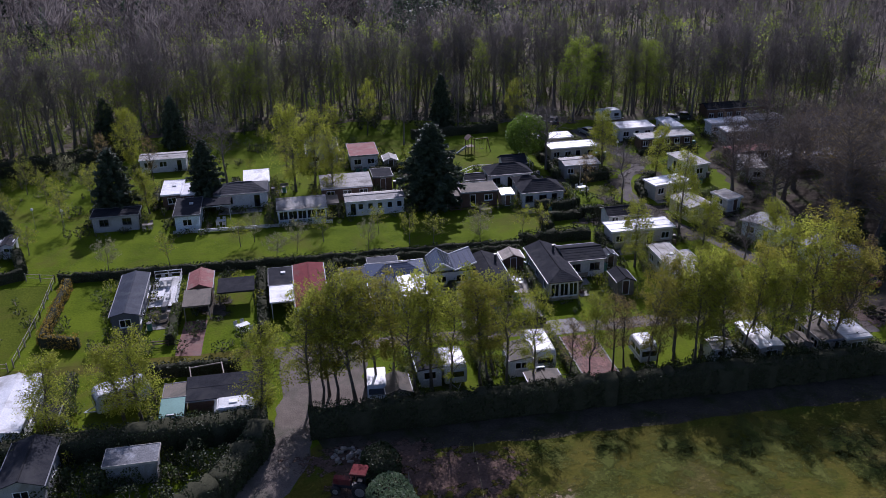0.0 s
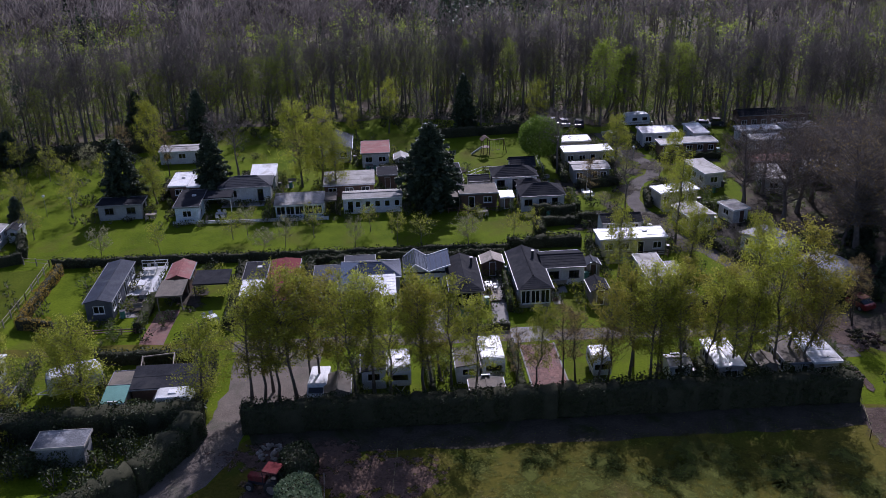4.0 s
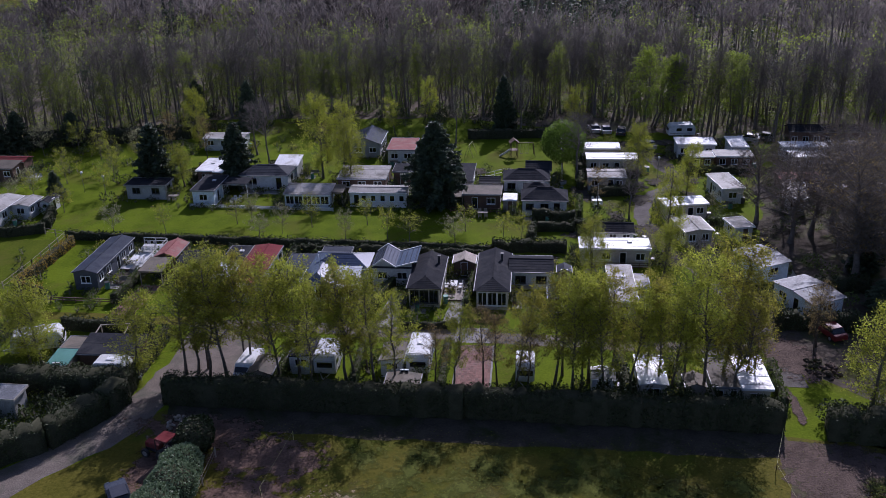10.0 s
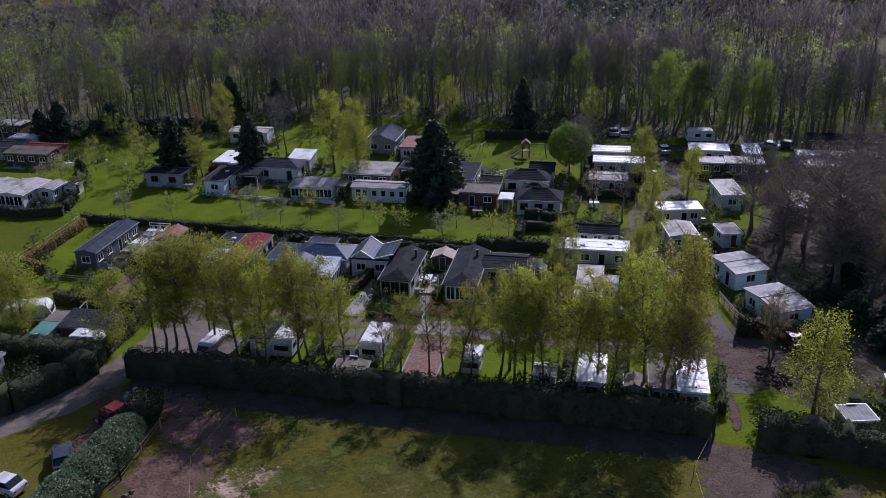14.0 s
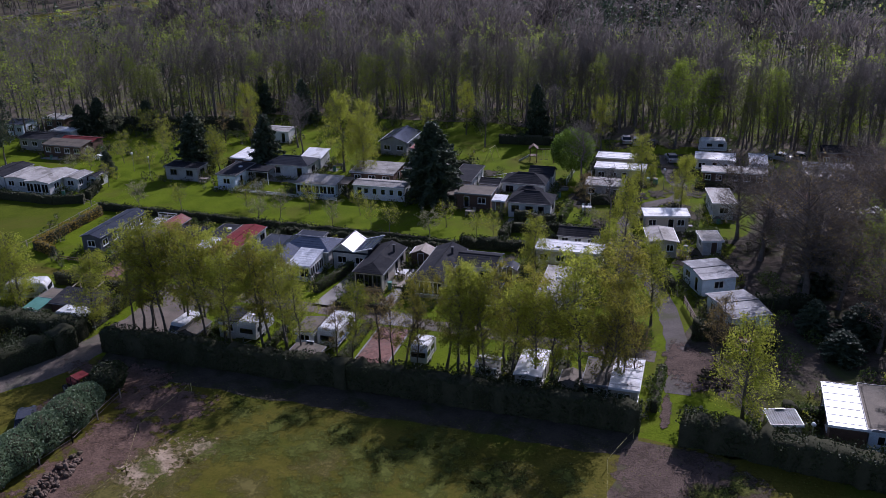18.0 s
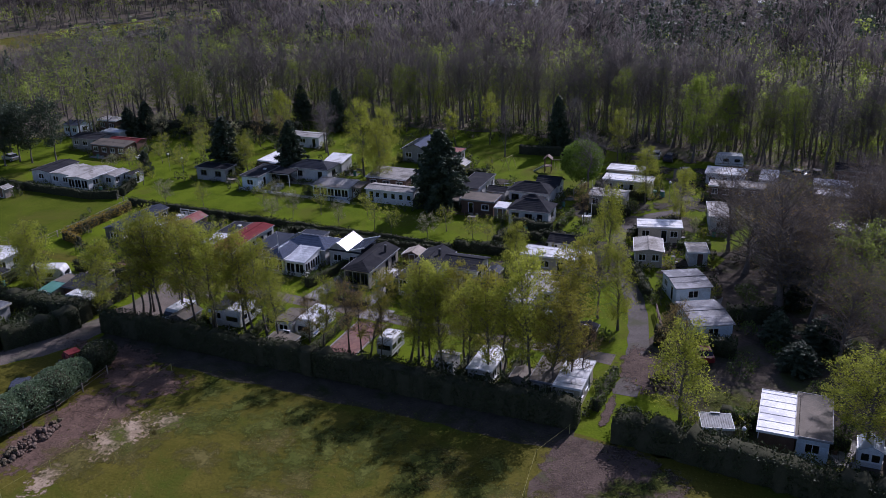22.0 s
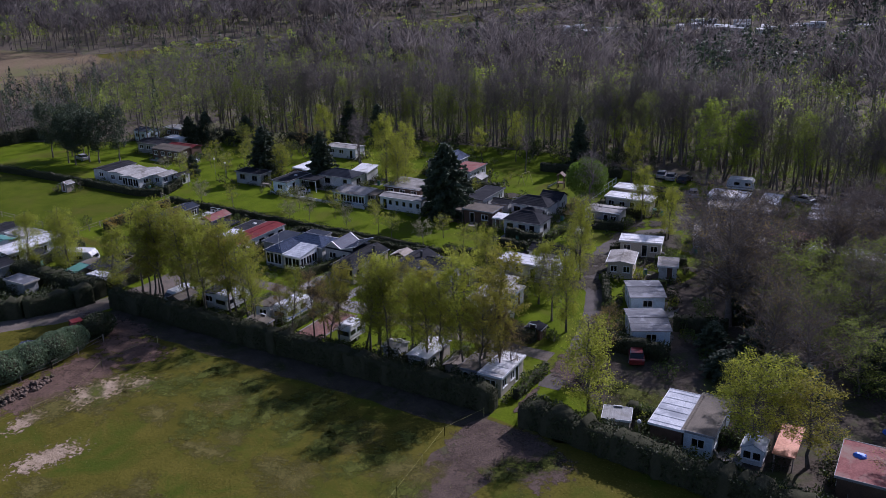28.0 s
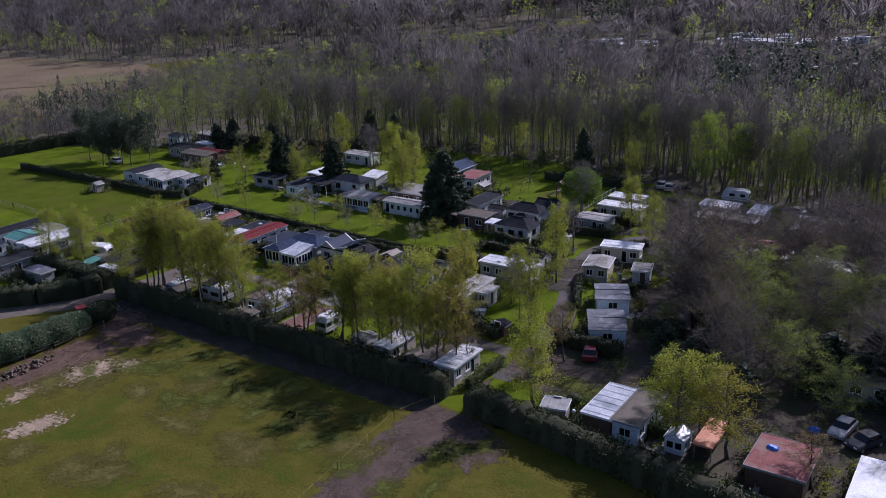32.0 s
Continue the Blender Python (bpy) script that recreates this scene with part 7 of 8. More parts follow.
hedge("low_hedge", [(-22.8, 2.5), (-23.6, 14)], 1.0, 1.5, "shrub", 0.17, 40, "clipped green hedge between the plots", 0.1)
hedge("low_hedge", [(18.4, 3.4), (18.2, 11.5)], 0.8, 1.2, "shrub", 0.15, 40, "low green hedge between the plots", 0.1)
hedge("low_hedge", [(27.4, 2.6), (27.4, 12)], 0.8, 1.2, "shrub", 0.15, 40, "low green hedge between the plots", 0.1)
hedge("low_hedge", [(21.4, 15.9), (28, 16.2)], 0.7, 0.9, "hedge", 0.15, 40, "low dark hedge in front of the chalet", 0.08)
hedge("low_hedge", [(17.3, 19), (19.2, 27.2)], 0.9, 1.4, "shrub", 0.15, 40, "narrow green hedge beside the driveway", 0.08)
hedge("low_hedge", [(28.7, 20.2), (29.2, 28.5)], 0.6, 1.6, "shrub", 0.15, 40, "narrow green hedge between two chalets", 0.08)
hedge("low_hedge", [(50.4, 18.2), (56.5, 15.6)], 1.4, 1.5, "hedge", 0.18, 40, "dark clipped hedge beside the lawn", 0.15)
hedge("low_hedge", [(45.6, 60.4), (52.2, 61.6)], 1.4, 1.5, "hedge", 0.18, 36, "dark clipped hedge along the road", 0.15)
hedge("low_hedge", [(57.4, 38.6), (60.8, 30.2)], 1.0, 1.4, "hedge", 0.18, 36, "dark clipped hedge along the road", 0.15)
hedge("low_hedge", [(54.2, 50.6), (55.2, 56), (59.6, 60.4)], 0.9, 1.2, "hedge", 0.18, 36, "low dark hedge along the road's bend", 0.15)
hedge("low_hedge", [(60.6, 2.0), (60.9, 9.4)], 0.9, 1.3, "shrub", 0.18, 36, "low green hedge beside the lane", 0.15)
hedge("low_hedge", [(14, 72.5), (23, 74)], 1.2, 1.4, "hedge", 0.18, 36, "dark clipped hedge beside the playground", 0.15)
hedge("low_hedge", [(24, 91.5), (41, 93)], 1.6, 1.7, "hedge", 0.2, 30, "dark hedge behind the playground", 0.15)
hedge("low_hedge", [(36.6, 45.8), (42.4, 46.2)], 1.2, 1.3, "hedge", 0.18, 36, "dark clipped hedge round a garden", 0.15)

hedge("low_hedge", [(63.6, 18.6), (72.5, 18.4)], 1.6, 2.0, "hedge", 0.2, 40, "dark shrubby hedge across the yard", 0.25)
hedge("low_hedge", [(70.6, 27.4), (77, 28.6)], 1.5, 1.9, "hedge", 0.2, 40, "dark shrubby hedge behind the cabin", 0.25)
hedge("low_hedge", [(72.4, 4.6), (84, 3.4)], 1.2, 1.5, "shrub", 0.2, 40, "green hedge beside the flat-roofed home", 0.2)

for line in ([(-8.0, 67), (-8.4, 72)], [(17.9, 53.8), (18.2, 58.6)], [(33.2, 57), (33.0, 60)], [(43.2, 50), (43.6, 57.5)], [(44.0, 63), (44.2, 69)], [(44.3, 72), (44.4, 82)], [(-20.4, 64.5), (-20.6, 70)],
             [(17.6, 59.6), (22.6, 60)], [(45.2, 68.6), (53.5, 69.4)], [(45.2, 76.2), (53.4, 76.4)], [(36.4, 49.6), (42.6, 49.4)], [(-2.4, 59.2), (4.6, 59.4)], [(36.2, 41.4), (36.4, 45.4)], [(42.4, 46.4), (50.2, 45.6)], [(42, 32.6), (42, 38)], [(-4.0, 20), (-4.2, 36)], [(4.4, 19.6), (4.6, 36)], [(-14.4, 20), (-14.2, 28.4)],
             [(41.8, 17.2), (50, 17)], [(62.4, 36.2), (66, 39)], [(61.6, 48.8), (66, 50.2)], [(62, 71.8), (73, 72.4)], [(61.6, 78.4), (69.8, 78.8)], [(5, 36.2), (30, 35.4)], [(46, 0.9), (45.6, 9)], [(51, 1.6), (51, 9)], [(10.8, 1.8), (10.8, 9.8)]):
    hedge("low_hedge", line, _r.uniform(0.8, 1.3), _r.uniform(1.0, 1.8), _r.choice(("hedge", "hedge", "shrub")), 0.18, 40, "clipped hedge between two plots", 0.15)

# ---- woods ----
def lod(seed, H, base, R, n, size, kind, limbs=7, blade=0.11):
    """A wood tree as few quads: trunk, rising limbs, and a crown of twig blades or of leaf clumps with gaps."""
    rng = np.random.default_rng(seed)
    top = np.array([rng.normal() * 0.7, rng.normal() * 0.7, H * 0.95])
    bend = np.array([rng.normal() * 0.3, rng.normal() * 0.3, 0])
    wood = [tube([(0, 0, 0), top * 0.5 + bend, top], [0.2, 0.14, 0.03], 4)]
    if kind == "fir" and seed % 3:
        u = rng.uniform(0, 1, n)
        r = R * (1.02 - u) * np.sqrt(rng.uniform(0.1, 1, n)) * rng.uniform(0.8, 1.1, n)
        a = rng.uniform(0, 6.283, n)
        C = np.column_stack([r * np.cos(a), r * np.sin(a), base + (H - base) * u])
        return joined(wood), leaf_quads(rng, C, size, 0.3)
    K, D, az = [], [], rng.uniform(0, 6.28)
    for i in range(max(limbs, 5)):
        az += 2.4 + rng.normal() * 0.4
        u = (i + rng.uniform(0, 1)) / max(limbs, 5)
        p0 = top * (base / H * 0.85 + (0.86 - base / H * 0.85) * u * 0.9) + bend * 0.5
        d = np.array([np.cos(az), np.sin(az), rng.uniform(0.6, 1.3) + 0.5 * u])
        L = R * (1.0 - 0.45 * u) * rng.uniform(0.75, 1.15)
        p1 = p0 + d * (1, 1, 0.7) * L * 0.5
        p2 = p0 + d * L
        p2[2] = min(p2[2], H)
        if i < limbs:
            wood.append(tube([p0, p1, p2], [0.085, 0.05, 0.015], 3))
        K += [p1, p2, (p1 + p2) / 2 + rng.normal(size=3) * R * 0.22]
        D += [d, d, d]
    K.append(top), D.append(np.array([0, 0, 1.0]))
    K, D = np.array(K), np.array(D)
    w = rng.gamma(1.3, 1.0, len(K))
    g = rng.choice(len(K), n, p=w / w.sum())
    C = K[g] + rng.normal(size=(n, 3)) * R * (0.15, 0.15, 0.13)
    if kind != "bare":
        return joined(wood), leaf_quads(rng, C, size)
    d = D[g] * 0.7 + rng.normal(size=(n, 3)) * 0.55 + (0, 0, 0.25)
    d /= np.linalg.norm(d, axis=1)[:, None]
    w = np.cross(d, rng.normal(size=(n, 3)))
    w /= np.linalg.norm(w, axis=1)[:, None] + 1e-9
    C = C + d * R * 0.08
    d, w = d * (size * rng.uniform(1.0, 2.2, n))[:, None], w * size * blade
    V = np.stack([C - d - w, C - d + w, C + d + w * 0.4, C + d - w * 0.4], 1).reshape(-1, 3)
    return joined(wood), (V, np.arange(4 * n, dtype=np.int32).reshape(-1, 4))


def grove(name, spots, templates, mat, label, barkmat="bark"):
    """Many far trees as one object: (x, y, scale, height scale, turn, template)."""
    wood, crowns, tones = [], [], []
    rt = random.Random(len(spots))
    for x, y, s, sz, a, k in spots:
        ca, sa = math.cos(a), math.sin(a)
        R = np.array([[ca * s, -sa * s, 0], [sa * s, ca * s, 0], [0, 0, sz]]).T
        for store, (V, F) in zip((wood, crowns), templates[k]):
            store.append((V @ R + (x, y, 0), F))
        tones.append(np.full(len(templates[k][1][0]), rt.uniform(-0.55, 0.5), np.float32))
    root = thing(name, 0, 0, 0, 0, label, "trees", "", "stuff")
    mesh_part("trunks", mesh_quads("trunks", *joined(wood), M[barkmat]), root)
    me = mesh_quads("crowns", *joined(crowns), M[mat])
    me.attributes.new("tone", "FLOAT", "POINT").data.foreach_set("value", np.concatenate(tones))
    mesh_part("crowns", me, root)
    return root


def in_poly(x, y, poly):
    c, n = False, len(poly)
    for i in range(n):
        (xa, ya), (xb, yb) = poly[i], poly[(i + 1) % n]
        if (ya > y) != (yb > y) and x < (xb - xa) * (y - ya) / (yb - ya) + xa:
            c = not c
    return c


FIELD = [(-176, 168), (-150, 112), (-138, 62), (-138, -60), (-700, -60), (-700, 262), (-322, 173), (-210, 186)]
RIDE = [(-226, 186), (-198, 172), (-168, 236), (-152, 275), (-146, 310), (-128, 400), (-116, 450), (-138, 455), (-152, 400), (-176, 316), (-184, 288), (-204, 246)]


def young(x, y):
    """Low plantations in front of the far camp and beside the grass ride."""
    if -100 < x < 70 and 205 < y < 300 + max(0.0, (x + 40) * 0.4):
        return 0.48
    c = np.interp(y, [120, 178, 240, 275, 310, 460], [-170, -186, -170, -152, -146, -110])
    if c - 4 < x < c + 75 and 150 < y < 460:
        return 0.42
    if x < -100 and y < 165:
        return 0.66
    return 1.0


CAMPS = [[(-76, 298), (-36, 298), (-30, 340), (-74, 340)], [(-34, 340), (62, 350), (70, 392), (-36, 384)]]


def wood_edge(x):
    """How far north the woods begin."""
    if x < -66:
        return 66 + (x + 66) * 0.05 if x > -106 else 30.0
    if x < -22:
        return 84 + (x + 66) * 0.55
    if x < 44:
        return 108.0
    return 108 - min(1.0, (x - 44) / 60) * 26


def open_wood(x, y):
    """True where trees may stand: clear of the field, the ride and the far camp."""
    return not in_poly(x, y, FIELD) and not in_poly(x, y, RIDE) and not any(in_poly(x, y, c) for c in CAMPS)


_w = random.Random(11)
near, mid, far = [], [], []
for band, step, ymax in ((near, 6.2, 165), (mid, 7.0, 330), (far, 9.2, 980)):
    ymin = {6.2: 20, 7.0: 165, 9.2: 330}[step]
    y = ymin
    while y < ymax:
        lo, hi = max(-72 - (y - 20) * 1.69, -850 + max(0, y - 480) * 1.5), (104 + (y - 50) * 0.7 if y < 260 else max(172, 250 - (y - 260) * 0.85) - max(0, y - 350) * 0.3)
        x = lo
        while x < hi:
            px, py = x + _w.uniform(-0.5, 0.5) * step, y + _w.uniform(-0.5, 0.5) * step
            if py > wood_edge(px) + _w.uniform(-2, 3) and open_wood(px, py):
                band.append((px, py))
                qx, qy = px + _w.uniform(0.3, 0.7) * step, py + _w.uniform(0.3, 0.7) * step
                if band is not far and young(px, py) < 1 and open_wood(qx, qy) and py < 300:
                    band.append((qx, qy))
            x += step
        y += step


def pick_kind(x, y):
    """What grows where: firs in drifts, fresh green in patches and along the edges, bare oaks elsewhere."""
    v = noise.noise(Vector((x * 0.012, y * 0.012, 3.0)))
    g = noise.noise(Vector((x * 0.03 + 40, y * 0.03, 7.0)))
    edge = y - wood_edge(x)
    ride = -28 < x - np.interp(y, [120, 178, 240, 275, 310, 460], [-170, -186, -178, -158, -150, -110]) < 20 and y > 150
    right = x > 10 + (y - 150) * 0.05 and y > 190
    if v > (0.12 if right else 0.34) or _w.random() < (0.24 if right else 0.055):
        return "fir"
    if ride and _w.random() < 0.6:
        return "fresh"
    if x < -40 and y < 165 and _w.random() < 0.6:
        return "green" if _w.random() < 0.8 else "fresh"
    if _w.random() < 0.02:
        return "fresh"
    if g > (0.12 if y < 165 else 0.26) or _w.random() < (0.22 if y < 165 else 0.1) or (x < -60 and edge < 60 and _w.random() < 0.7) or (edge < 26 and _w.random() < 0.4):
        return "green"
    return "bare"


SETS = {"near": {}, "mid": {}, "far": {}}
for key, nb, nf, lm, sizes in (("near", 260, 290, 7, (0.42, 0.29, 0.38)), ("mid", 110, 115, 4, (0.85, 0.52, 0.68)), ("far", 48, 44, 0, (1.9, 0.95, 1.3))):
    wide = 1.0 if key != "far" else 1.25
    SETS[key]["bare"] = [lod(100 + i, 16.5, 7.0, 4.5 * wide, nb, sizes[0], "bare", lm, {"near": 0.11, "mid": 0.15, "far": 0.16}[key]) for i in range(5)]
    SETS[key]["green"] = [lod(120 + i, 14.5, 4.0, 3.6 * wide, nf, sizes[1], "leaf", lm) for i in range(4)]
    SETS[key]["fresh"] = SETS[key]["green"]
    SETS[key]["low"] = [lod(180 + i, 14.0, 2.2, 4.6 * wide, nf, sizes[1] * 1.1, "leaf", lm) for i in range(4)]
    SETS[key]["brush"] = [lod(190 + i, 14.0, 2.2, 4.8 * wide, nb, sizes[0], "bare", lm, {"near": 0.13, "mid": 0.16, "far": 0.16}[key]) for i in range(4)]
    SETS[key]["fir"] = [lod(140 + i, 16.0, 1.5, 2.9 * wide, nf, sizes[2], "fir", lm) for i in range(5)]
LOOK = {"low": ("leaf_green", "dense young trees coming into leaf"), "brush": ("twig", "dense young bare trees"), "bare": ("twig", "grey-brown leafless oak wood"), "green": ("leaf_green", "spring-green trees among the bare wood"), "fresh": ("leaf_fresh", "bright yellow-green trees along the grass ride"), "fir": ("needle", "dark firs and pines in the wood")}
for key, band in (("near", near), ("mid", mid), ("far", far)):
    spots = {k: [] for k in LOOK}
    for x, y in band:
        k = pick_kind(x, y)
        if young(x, y) < 1 and k in ("green", "bare"):
            k = "low" if _w.random() < (0.5 if x < -100 else 0.15) else "brush"
        s = _w.uniform(0.8, 1.2)
        spots[k].append((x, y, s, s * (max(0.7, young(x, y)) if k == "fir" else young(x, y)) * _w.uniform(0.75, 1.18), _w.uniform(0, 6.28), _w.randrange(len(SETS[key][k]))))
    for k, some in spots.items():
        if some:
            grove({"low": "young_wood", "brush": "young_wood", "bare": "oak_wood", "green": "leafy_wood", "fresh": "young_wood", "fir": "fir_wood"}[k], some, SETS[key][k], *LOOK[k])

# single trunks along the wood's edge, told apart from the park
_e = random.Random(21)
for i in range(150):
    x = -66 + i * 1.18 + _e.uniform(-0.8, 0.8)
    y = wood_edge(x) + _e.uniform(-2.0, 7.0)
    k = _e.random()
    if k < 0.55 or 0.72 <= k and x > 0:
        plant(KINDS["bare", _e.randrange(3)], x, y, _e.uniform(0, 360), _e.uniform(0.75, 1.1), _e.uniform(0.8, 1.08), "oak_tree", "tall bare oak at the wood's edge", "tree", "trees at the wood's edge")
    elif k < (0.72 if x > 0 else 0.985):
        plant(KINDS["spring", _e.randrange(2)], x, y, _e.uniform(0, 360), _e.uniform(0.7, 1.0), _e.uniform(0.6, 0.95), "young_tree", "slim tree coming into green leaf at the wood's edge", "tree", "trees at the wood's edge")
    else:
        plant(KINDS["fir", 1], x, y, _e.uniform(0, 360), _e.uniform(0.8, 1.1), _e.uniform(0.9, 1.4), "fir_tree", "dark fir at the wood's edge", "tree", "trees at the wood's edge")


def shrubs(name, spots, leaf, label, per=170, size=0.2, kind="stuff"):
    """Loose bushes joined as one growth: (x, y, radius, height)."""
    rng = np.random.default_rng(len(spots) + 5)
    cs, st = [], []
    for x, y, r, h in spots:
        n = int(per * r * h)
        v = rng.normal(size=(n, 3))
        v /= np.linalg.norm(v, axis=1)[:, None]
        v *= (rng.uniform(0.35, 1.05, n) ** 0.5)[:, None]
        cs.append(np.column_stack([x + v[:, 0] * r, y + v[:, 1] * r, h * 0.5 + v[:, 2] * h * 0.5]))
        for _ in range(4):
            e = rng.normal(size=2) * r * 0.5
            st.append(tube([(x, y, 0), (x + e[0], y + e[1], h * 0.7)], [0.04, 0.015], 3))
    root = thing(name, 0, 0, 0, 0, label, "shrubs", "", kind)
    mesh_part("stems", mesh_quads("stems", *joined(st), M["bark"]), root)
    mesh_part("foliage", mesh_quads("foliage", *leaf_quads(rng, np.concatenate(cs), size), M[leaf]), root)


_s = random.Random(31)
under = [(x, wood_edge(x) + _s.uniform(-3, 34), _s.uniform(0.8, 2.0), _s.uniform(0.8, 3.4)) for x in np.linspace(-64, 124, 780)]
shrubs("undergrowth", under[::3], "leaf_round", "green undergrowth along the wood's edge", 40, 0.24)
shrubs("undergrowth", under[1::3], "leaf_green", "leafy bushes along the wood's edge", 36, 0.22)
shrubs("undergrowth", under[2::3], "leaf_fresh", "fresh light green saplings along the wood's edge", 30, 0.2)
SAPLINGS = [lod(160 + i, 8.0, 1.6, 2.2, 130, 0.22, "leaf", 5) for i in range(4)]
for leaf, n in (("leaf_fresh", 170), ("leaf_green", 330)):
    some = [(x, wood_edge(x) + _s.uniform(-2, 46), _s.uniform(0.7, 1.4), _s.uniform(0.5, 1.3), _s.uniform(0, 6.28), _s.randrange(4)) for x in (_s.uniform(-66, 126) for _ in range(n))]
    grove("saplings", some, SAPLINGS, leaf, "thin saplings in fresh leaf between the trunks")
shrubs("bushes", [(_s.uniform(72, 112), _s.uniform(9, 62), _s.uniform(0.8, 1.8), _s.uniform(0.8, 2.2)) for _ in range(90)], "shrub", "green bushes below the oaks", 80, 0.22)
shrubs("bushes", [(62 + i * 1.05 + _s.uniform(-0.4, 0.4), -1.0 - i * 0.16 + _s.uniform(-0.8, 1.4), _s.uniform(0.6, 1.2), _s.uniform(2.0, 3.1)) for i in range(2, 46)], "hedge", "loose shrubs growing in the pasture hedge", 90, 0.2)
shrubs("bushes", [(33.6 + i * 1.3 + _s.uniform(-0.6, 0.6), 1.2 + _s.uniform(-0.6, 1.2), _s.uniform(0.6, 1.1), _s.uniform(2.0, 3.2)) for i in range(20)], "hedge", "dark shrubs behind the long hedge", 110, 0.2)
shrubs("bushes", [(_s.uniform(-26, -5.5), _s.uniform(-9, -1), _s.uniform(0.6, 1.5), _s.uniform(0.8, 2.4)) for _ in range(60) if True], "hedge", "dark shrubs round the concrete shed", 110, 0.2)
shrubs("garden_shrubs", [(_s.uniform(-22, 50), y + _s.uniform(-0.6, 0.6), _s.uniform(0.3, 0.7), _s.uniform(0.5, 1.2)) for y in (18, 52, 37, 70) for _ in range(22)], "shrub", "small garden shrubs between the homes", 260, 0.13)


# shrubs, terraces and small things round the homes
_h = random.Random(55)


def free(x, y, pad=0.2):
    return not any(x0 - pad < x < x1 + pad and y0 - pad < y < y1 + pad for x0, x1, y0, y1, c in HOMES)


def onroad(x, y):
    return (50 < x < 63 and 6 < y < 92 and abs(x - np.interp(y, [6, 14, 24, 34, 40, 47, 54, 61, 66, 71, 78, 90], [62.6, 62.4, 60.6, 57.5, 54.8, 53.2, 52.6, 55, 59.4, 59.8, 57.6, 56])) < 2.2) or (-4 < x < 62 and 12.0 < y < 17) or (-4 < x < 8 and 3 < y < 16)


dark, green, pale = [], [], []
near_homes = [h for h in HOMES if h[2] < 200]
for x0, x1, y0, y1, c in near_homes:
    for _ in range(int(2 * ((x1 - x0) + (y1 - y0)) * 1.3)):
        side = _h.choice("SNEW")
        d = _h.uniform(0.4, 1.7)
        if side in "SN":
            x, y = _h.uniform(x0 - 1, x1 + 1), (y0 - d if side == "S" else y1 + d)
        else:
            x, y = (x0 - d if side == "W" else x1 + d), _h.uniform(y0 - 1, y1 + 1)
        if side == "S" and _h.random() < 0.5:
            continue
        if free(x, y) and not onroad(x, y):
            _h.choice((dark, dark, green, green, pale)).append((x, y, _h.uniform(0.4, 1.0), _h.uniform(0.6, 2.1 if side != "S" else 0.9)))
for _ in range(520):
    x, y = _h.uniform(-34, 70), _h.uniform(17, 100)
    if (37.6 < y < 53.5 and x < 42) or y > wood_edge(x) - 1 or not free(x, y, 0.9) or onroad(x, y) or (24 < x < 44 and 72 < y < 92) or (x < 18 and 70 < y < 100 and _h.random() < 0.6):
        continue
    if noise.noise(Vector((x * 0.11, y * 0.11, 9.0))) < -0.12:
        continue
    _h.choice((dark, dark, green, pale)).append((x, y, _h.uniform(0.4, 1.2), _h.uniform(0.6, 2.0)))
for _ in range(26):
    x, y = _h.uniform(40, 68), _h.uniform(17, 84)
    if free(x, y, 1.0) and not onroad(x, y):
        plant(KINDS[_h.choice((("thin", 0), ("thin", 1), ("fruit", 0), ("fruit", 1), ("bare", 0)))], x, y, _h.uniform(0, 360), _h.uniform(0.55, 0.9), _h.uniform(0.5, 0.85), "garden_tree", "thin garden tree with sparse spring leaves", "tree", "garden trees")
for _ in range(150):
    x, y = _h.uniform(-34, 46), _h.uniform(84, 109)
    if free(x, y, 0.9) and not (22 < x < 43 and y < 92) and _h.random() < (y - 78) / 26:
        _h.choice((dark, dark, green)).append((x, y, _h.uniform(0.8, 1.9), _h.uniform(1.2, 3.4)))
for x, y in ((-10, 74), (-6, 78), (0, 76), (-14, 80), (20, 70), (22, 88), (44, 90), (50, 86), (-30, 80), (-22, 76), (10, 92), (-4, 94), (16, 96), (34, 96)):
    plant(KINDS[_h.choice((("thin", 0), ("fruit", 1), ("bare", 1), ("birch", 2)))], x, y, _h.uniform(0, 360), _h.uniform(0.6, 0.95), _h.uniform(0.55, 0.9), "garden_tree", "thin garden tree with sparse spring leaves", "tree", "garden trees")
for _ in range(120):
    x, y = _h.uniform(-62, -27), _h.uniform(66, 86)
    if free(x, y, 0.8) and _h.random() < 0.25 + (y - 66) / 26:
        _h.choice((dark, dark, green, pale)).append((x, y, _h.uniform(0.5, 1.5), _h.uniform(0.6, 2.6)))
for x, y, s in ((-33, 58, 1.0), (-35, 66, 0.9), (-31, 70, 1.1), (-38, 71, 1.0), (-45, 68, 0.9), (-42, 76, 1.1), (-36, 79, 1.0), (-48, 80, 1.1), (-54, 78, 1.2), (-30, 76, 0.9), (-46, 53.6, 0.8)):
    plant(KINDS["fruit", _h.randrange(3)], x, y, _h.uniform(0, 360), s * 1.2, s * 1.25, "garden_tree", "small garden tree with sparse spring leaves on the lawn", "tree", "garden trees")
for x, y, s, sz in ((-52, 86, 0.8, 0.7), (-60, 80.5, 0.85, 0.85)):
    plant(KINDS["fir", 1], x, y, _h.uniform(0, 360), s, sz, "fir_tree", "dark green fir at the lawn's far side", "tree")
shrubs("garden_shrubs", dark, "hedge", "dark evergreen shrubs beside the homes", 70, 0.2)
shrubs("garden_shrubs", green, "shrub", "green garden shrubs beside the homes", 70, 0.2)
shrubs("garden_shrubs", pale, "leaf_birch", "light green shrubs beside the homes", 80, 0.17)

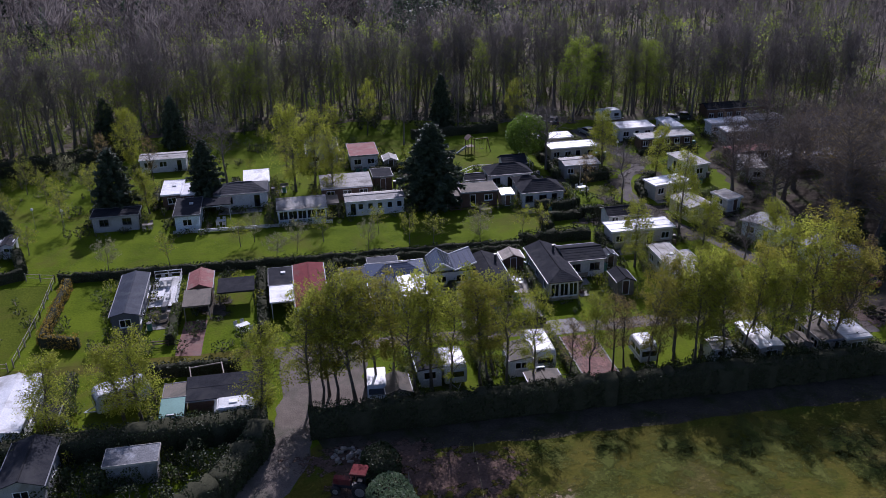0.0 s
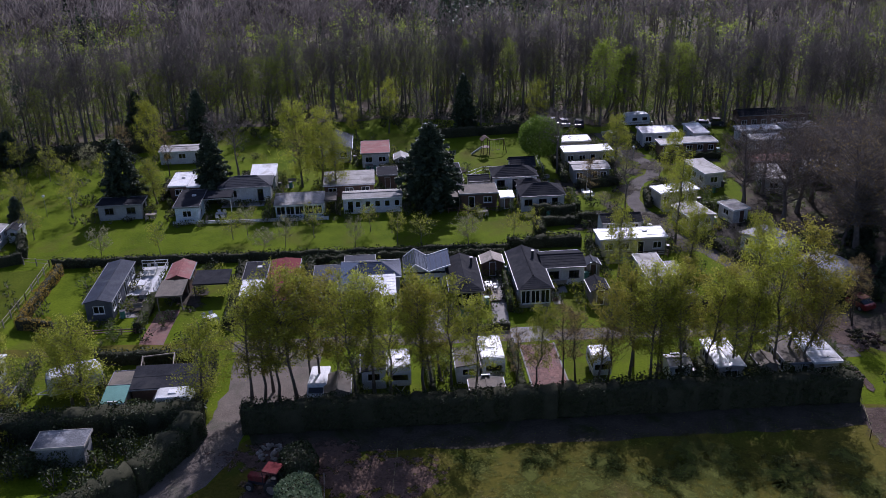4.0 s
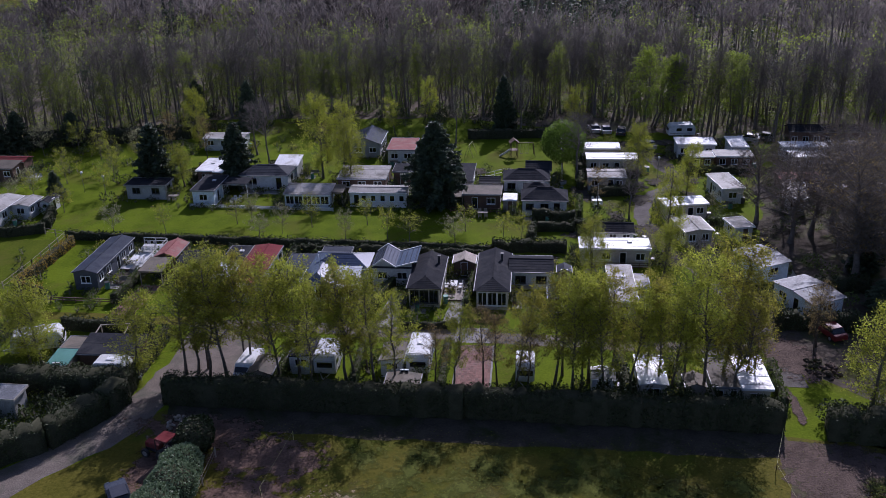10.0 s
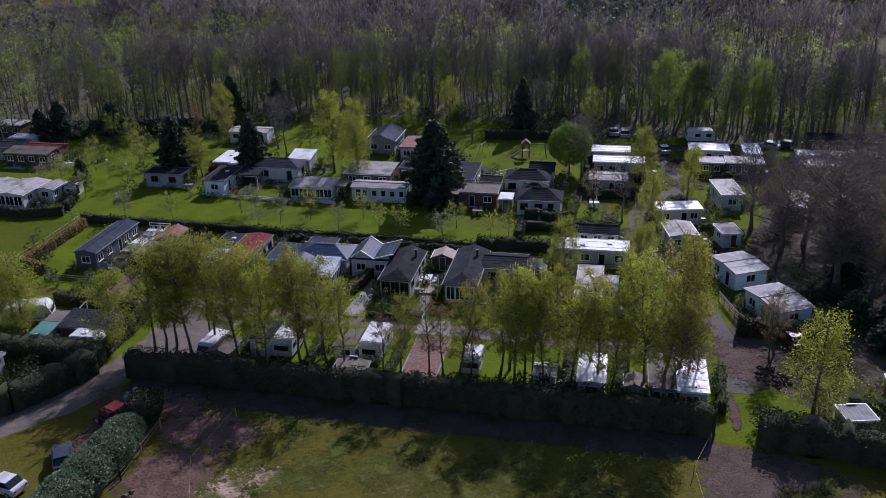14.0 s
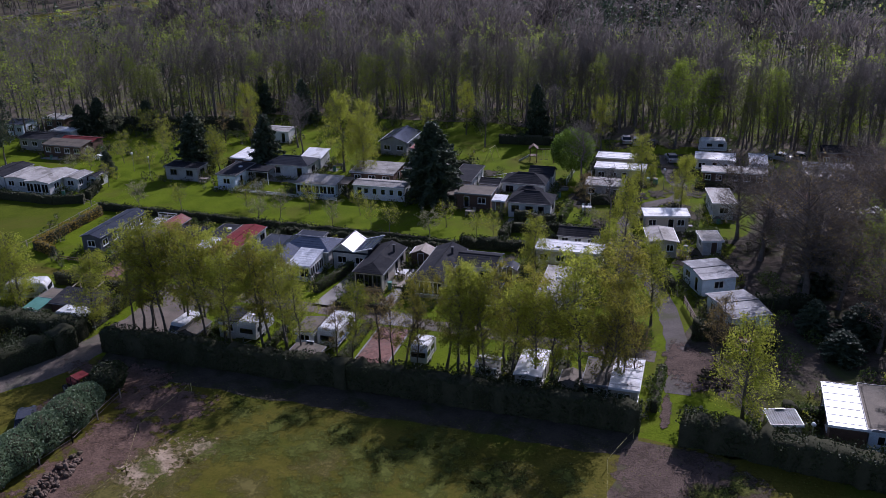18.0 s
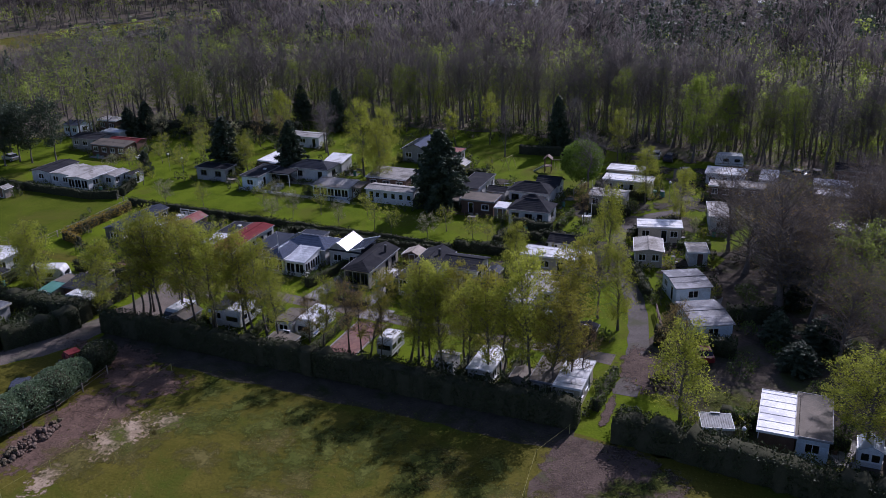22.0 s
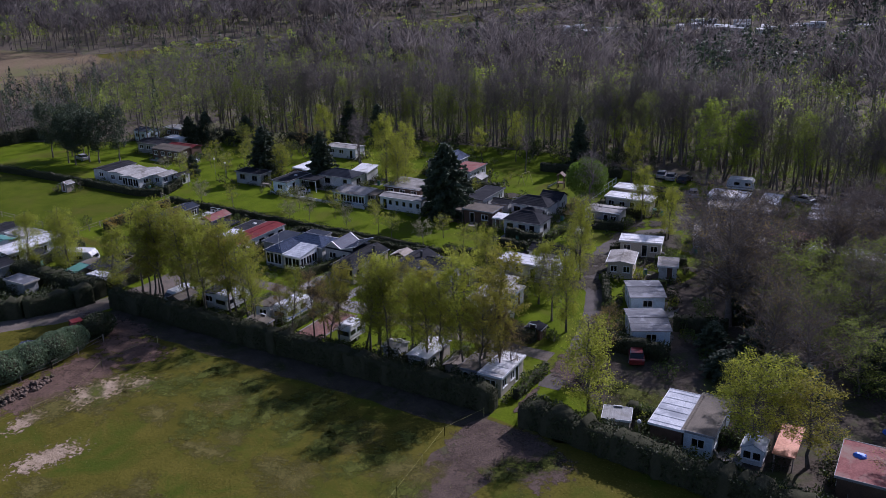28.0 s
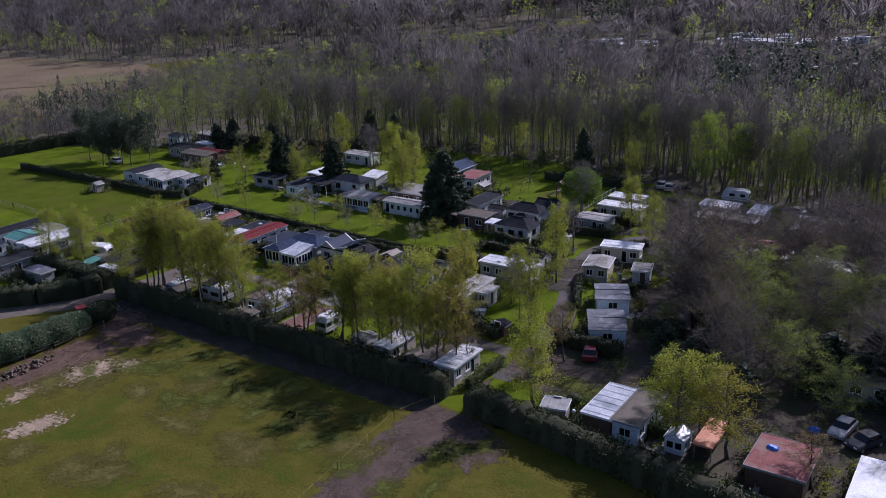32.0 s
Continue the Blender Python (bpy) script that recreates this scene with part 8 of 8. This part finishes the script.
for x0, x1, y0, y1, c in near_homes:
    if c != "holiday home" or _h.random() < 0.35:
        continue
    e = _h.random() < 0.5
    if e:
        q = (x1 + 0.3, x1 + _h.uniform(1.8, 3.0), y0 + 0.2, y0 + (y1 - y0) * _h.uniform(0.5, 0.9))
    else:
        q = (x0 + 0.2, x0 + (x1 - x0) * _h.uniform(0.5, 0.95), y0 - _h.uniform(1.6, 2.8), y0 - 0.3)
    cx, cy = (q[0] + q[1]) / 2, (q[2] + q[3]) / 2
    if not free(cx, cy, 0.6) or onroad(cx, cy):
        continue
    t = thing("terrace", cx, cy, 0, 0, "paved terrace of grey slabs beside a home", "terrace", "", "structure")
    me, nx, ny = None, max(2, int((q[1] - q[0]) / 0.6)), max(2, int((q[3] - q[2]) / 0.6))
    for i in range(nx):
        for j in range(ny):
            if me is None:
                o = part("slab", boxes((-0.285, 0.285, -0.285, 0.285, 0.0, 0.05)), M["paving_v"], t)
                me = o.data
            else:
                o = new("slab", me)
                o.parent = t
            o.location = ((i + 0.5 - nx / 2) * 0.6, (j + 0.5 - ny / 2) * 0.6, 0.006 * ((i * 5 + j * 3) % 3))
    for _ in range(_h.randrange(1, 4)):
        x, y = _h.uniform(q[0], q[1]), _h.uniform(q[2], q[3])
        k = _h.randrange(4)
        if k == 0:
            b = thing("planter", x, y, 0.06, _h.uniform(0, 90), "wooden planter with a small green shrub", "planter", "garden things")
            part("tub", rounded(boxes((-0.35, 0.35, -0.2, 0.2, 0, 0.4)), 0.03, 1), M["brownwood"], b)
            rr = np.random.default_rng(int(x * 100) % 999)
            mesh_part("shrub", mesh_quads("shrub", *leaf_quads(rr, rr.normal(size=(70, 3)) * (0.22, 0.14, 0.14) + (0, 0, 0.55), 0.14), M["shrub"]), b)
        elif k == 1:
            b = thing("storage_box", x, y, 0.06, _h.uniform(0, 90), "grey plastic storage box on the terrace", "box", "garden things")
            part("chest", rounded(boxes((-0.6, 0.6, -0.3, 0.3, 0, 0.5)), 0.03, 1), M["greywall"], b)
            part("lid", rounded(boxes((-0.63, 0.63, -0.33, 0.33, 0.504, 0.58)), 0.02, 1), M["darkframe"], b)
        elif k == 2:
            b = thing("garden_bench", x, y, 0.06, _h.uniform(0, 360), "weathered wooden garden bench outdoors", "bench", "garden things")
            part("seat", boxes((-0.7, 0.7, -0.2, 0.2, 0.4, 0.45)), M["greywood"], b)
            part("backrest", boxes((-0.7, 0.7, 0.2, 0.24, 0.46, 0.85)), M["greywood"], b)
            for sx in (-0.6, 0.6):
                part("leg", boxes((sx - 0.04, sx + 0.04, -0.18, 0.18, 0, 0.4)), M["greywood"], b)
        else:
            b = thing("rain_barrel", x, y, 0.06, 0, "dark green plastic rain barrel", "barrel", "garden things")
            part("drum", rounded(cylinder(bmesh.new(), (0, 0, 0.45), 0.3, 0.9, "z", 14), 0.03, 1), M["roof_green"], b)
            part("lid", cylinder(bmesh.new(), (0, 0, 0.93), 0.31, 0.05, "z", 14), M["darkframe"], b)

# tufts that roughen the pasture and the lawns
def tufts(name, n, box_, size, leaf, label, seed):
    rng = np.random.default_rng(seed)
    C = np.column_stack([rng.uniform(box_[0], box_[1], n), rng.uniform(box_[2], box_[3], n)])
    keep = np.array([0.5 + 0.5 * noise.noise(Vector((x * 0.22, y * 0.22, seed))) + 0.25 * noise.noise(Vector((x * 0.9, y * 0.9, seed + 4))) for x, y in C]) > rng.uniform(0.25, 0.75, n)
    C = C[keep]
    C3 = np.column_stack([C, np.full(len(C), size * 0.12)])
    ob = new(name, mesh_quads(name, *leaf_quads(rng, C3, size, 2.0), M[leaf]))
    tagged(ob, label, "grass", "", "stuff")


tufts("grass_tufts", 16000, (12, 100, -45, -3.5), 0.13, "tuft_dry", "uneven tufts of pasture grass", 1)
tufts("grass_tufts", 16000, (12, 100, -45, -3.5), 0.13, "tuft_green", "green tufts of pasture grass", 2)
tufts("grass_tufts", 9000, (-34, 42, 39, 54), 0.12, "tuft_green", "tufts in the long lawn", 3)
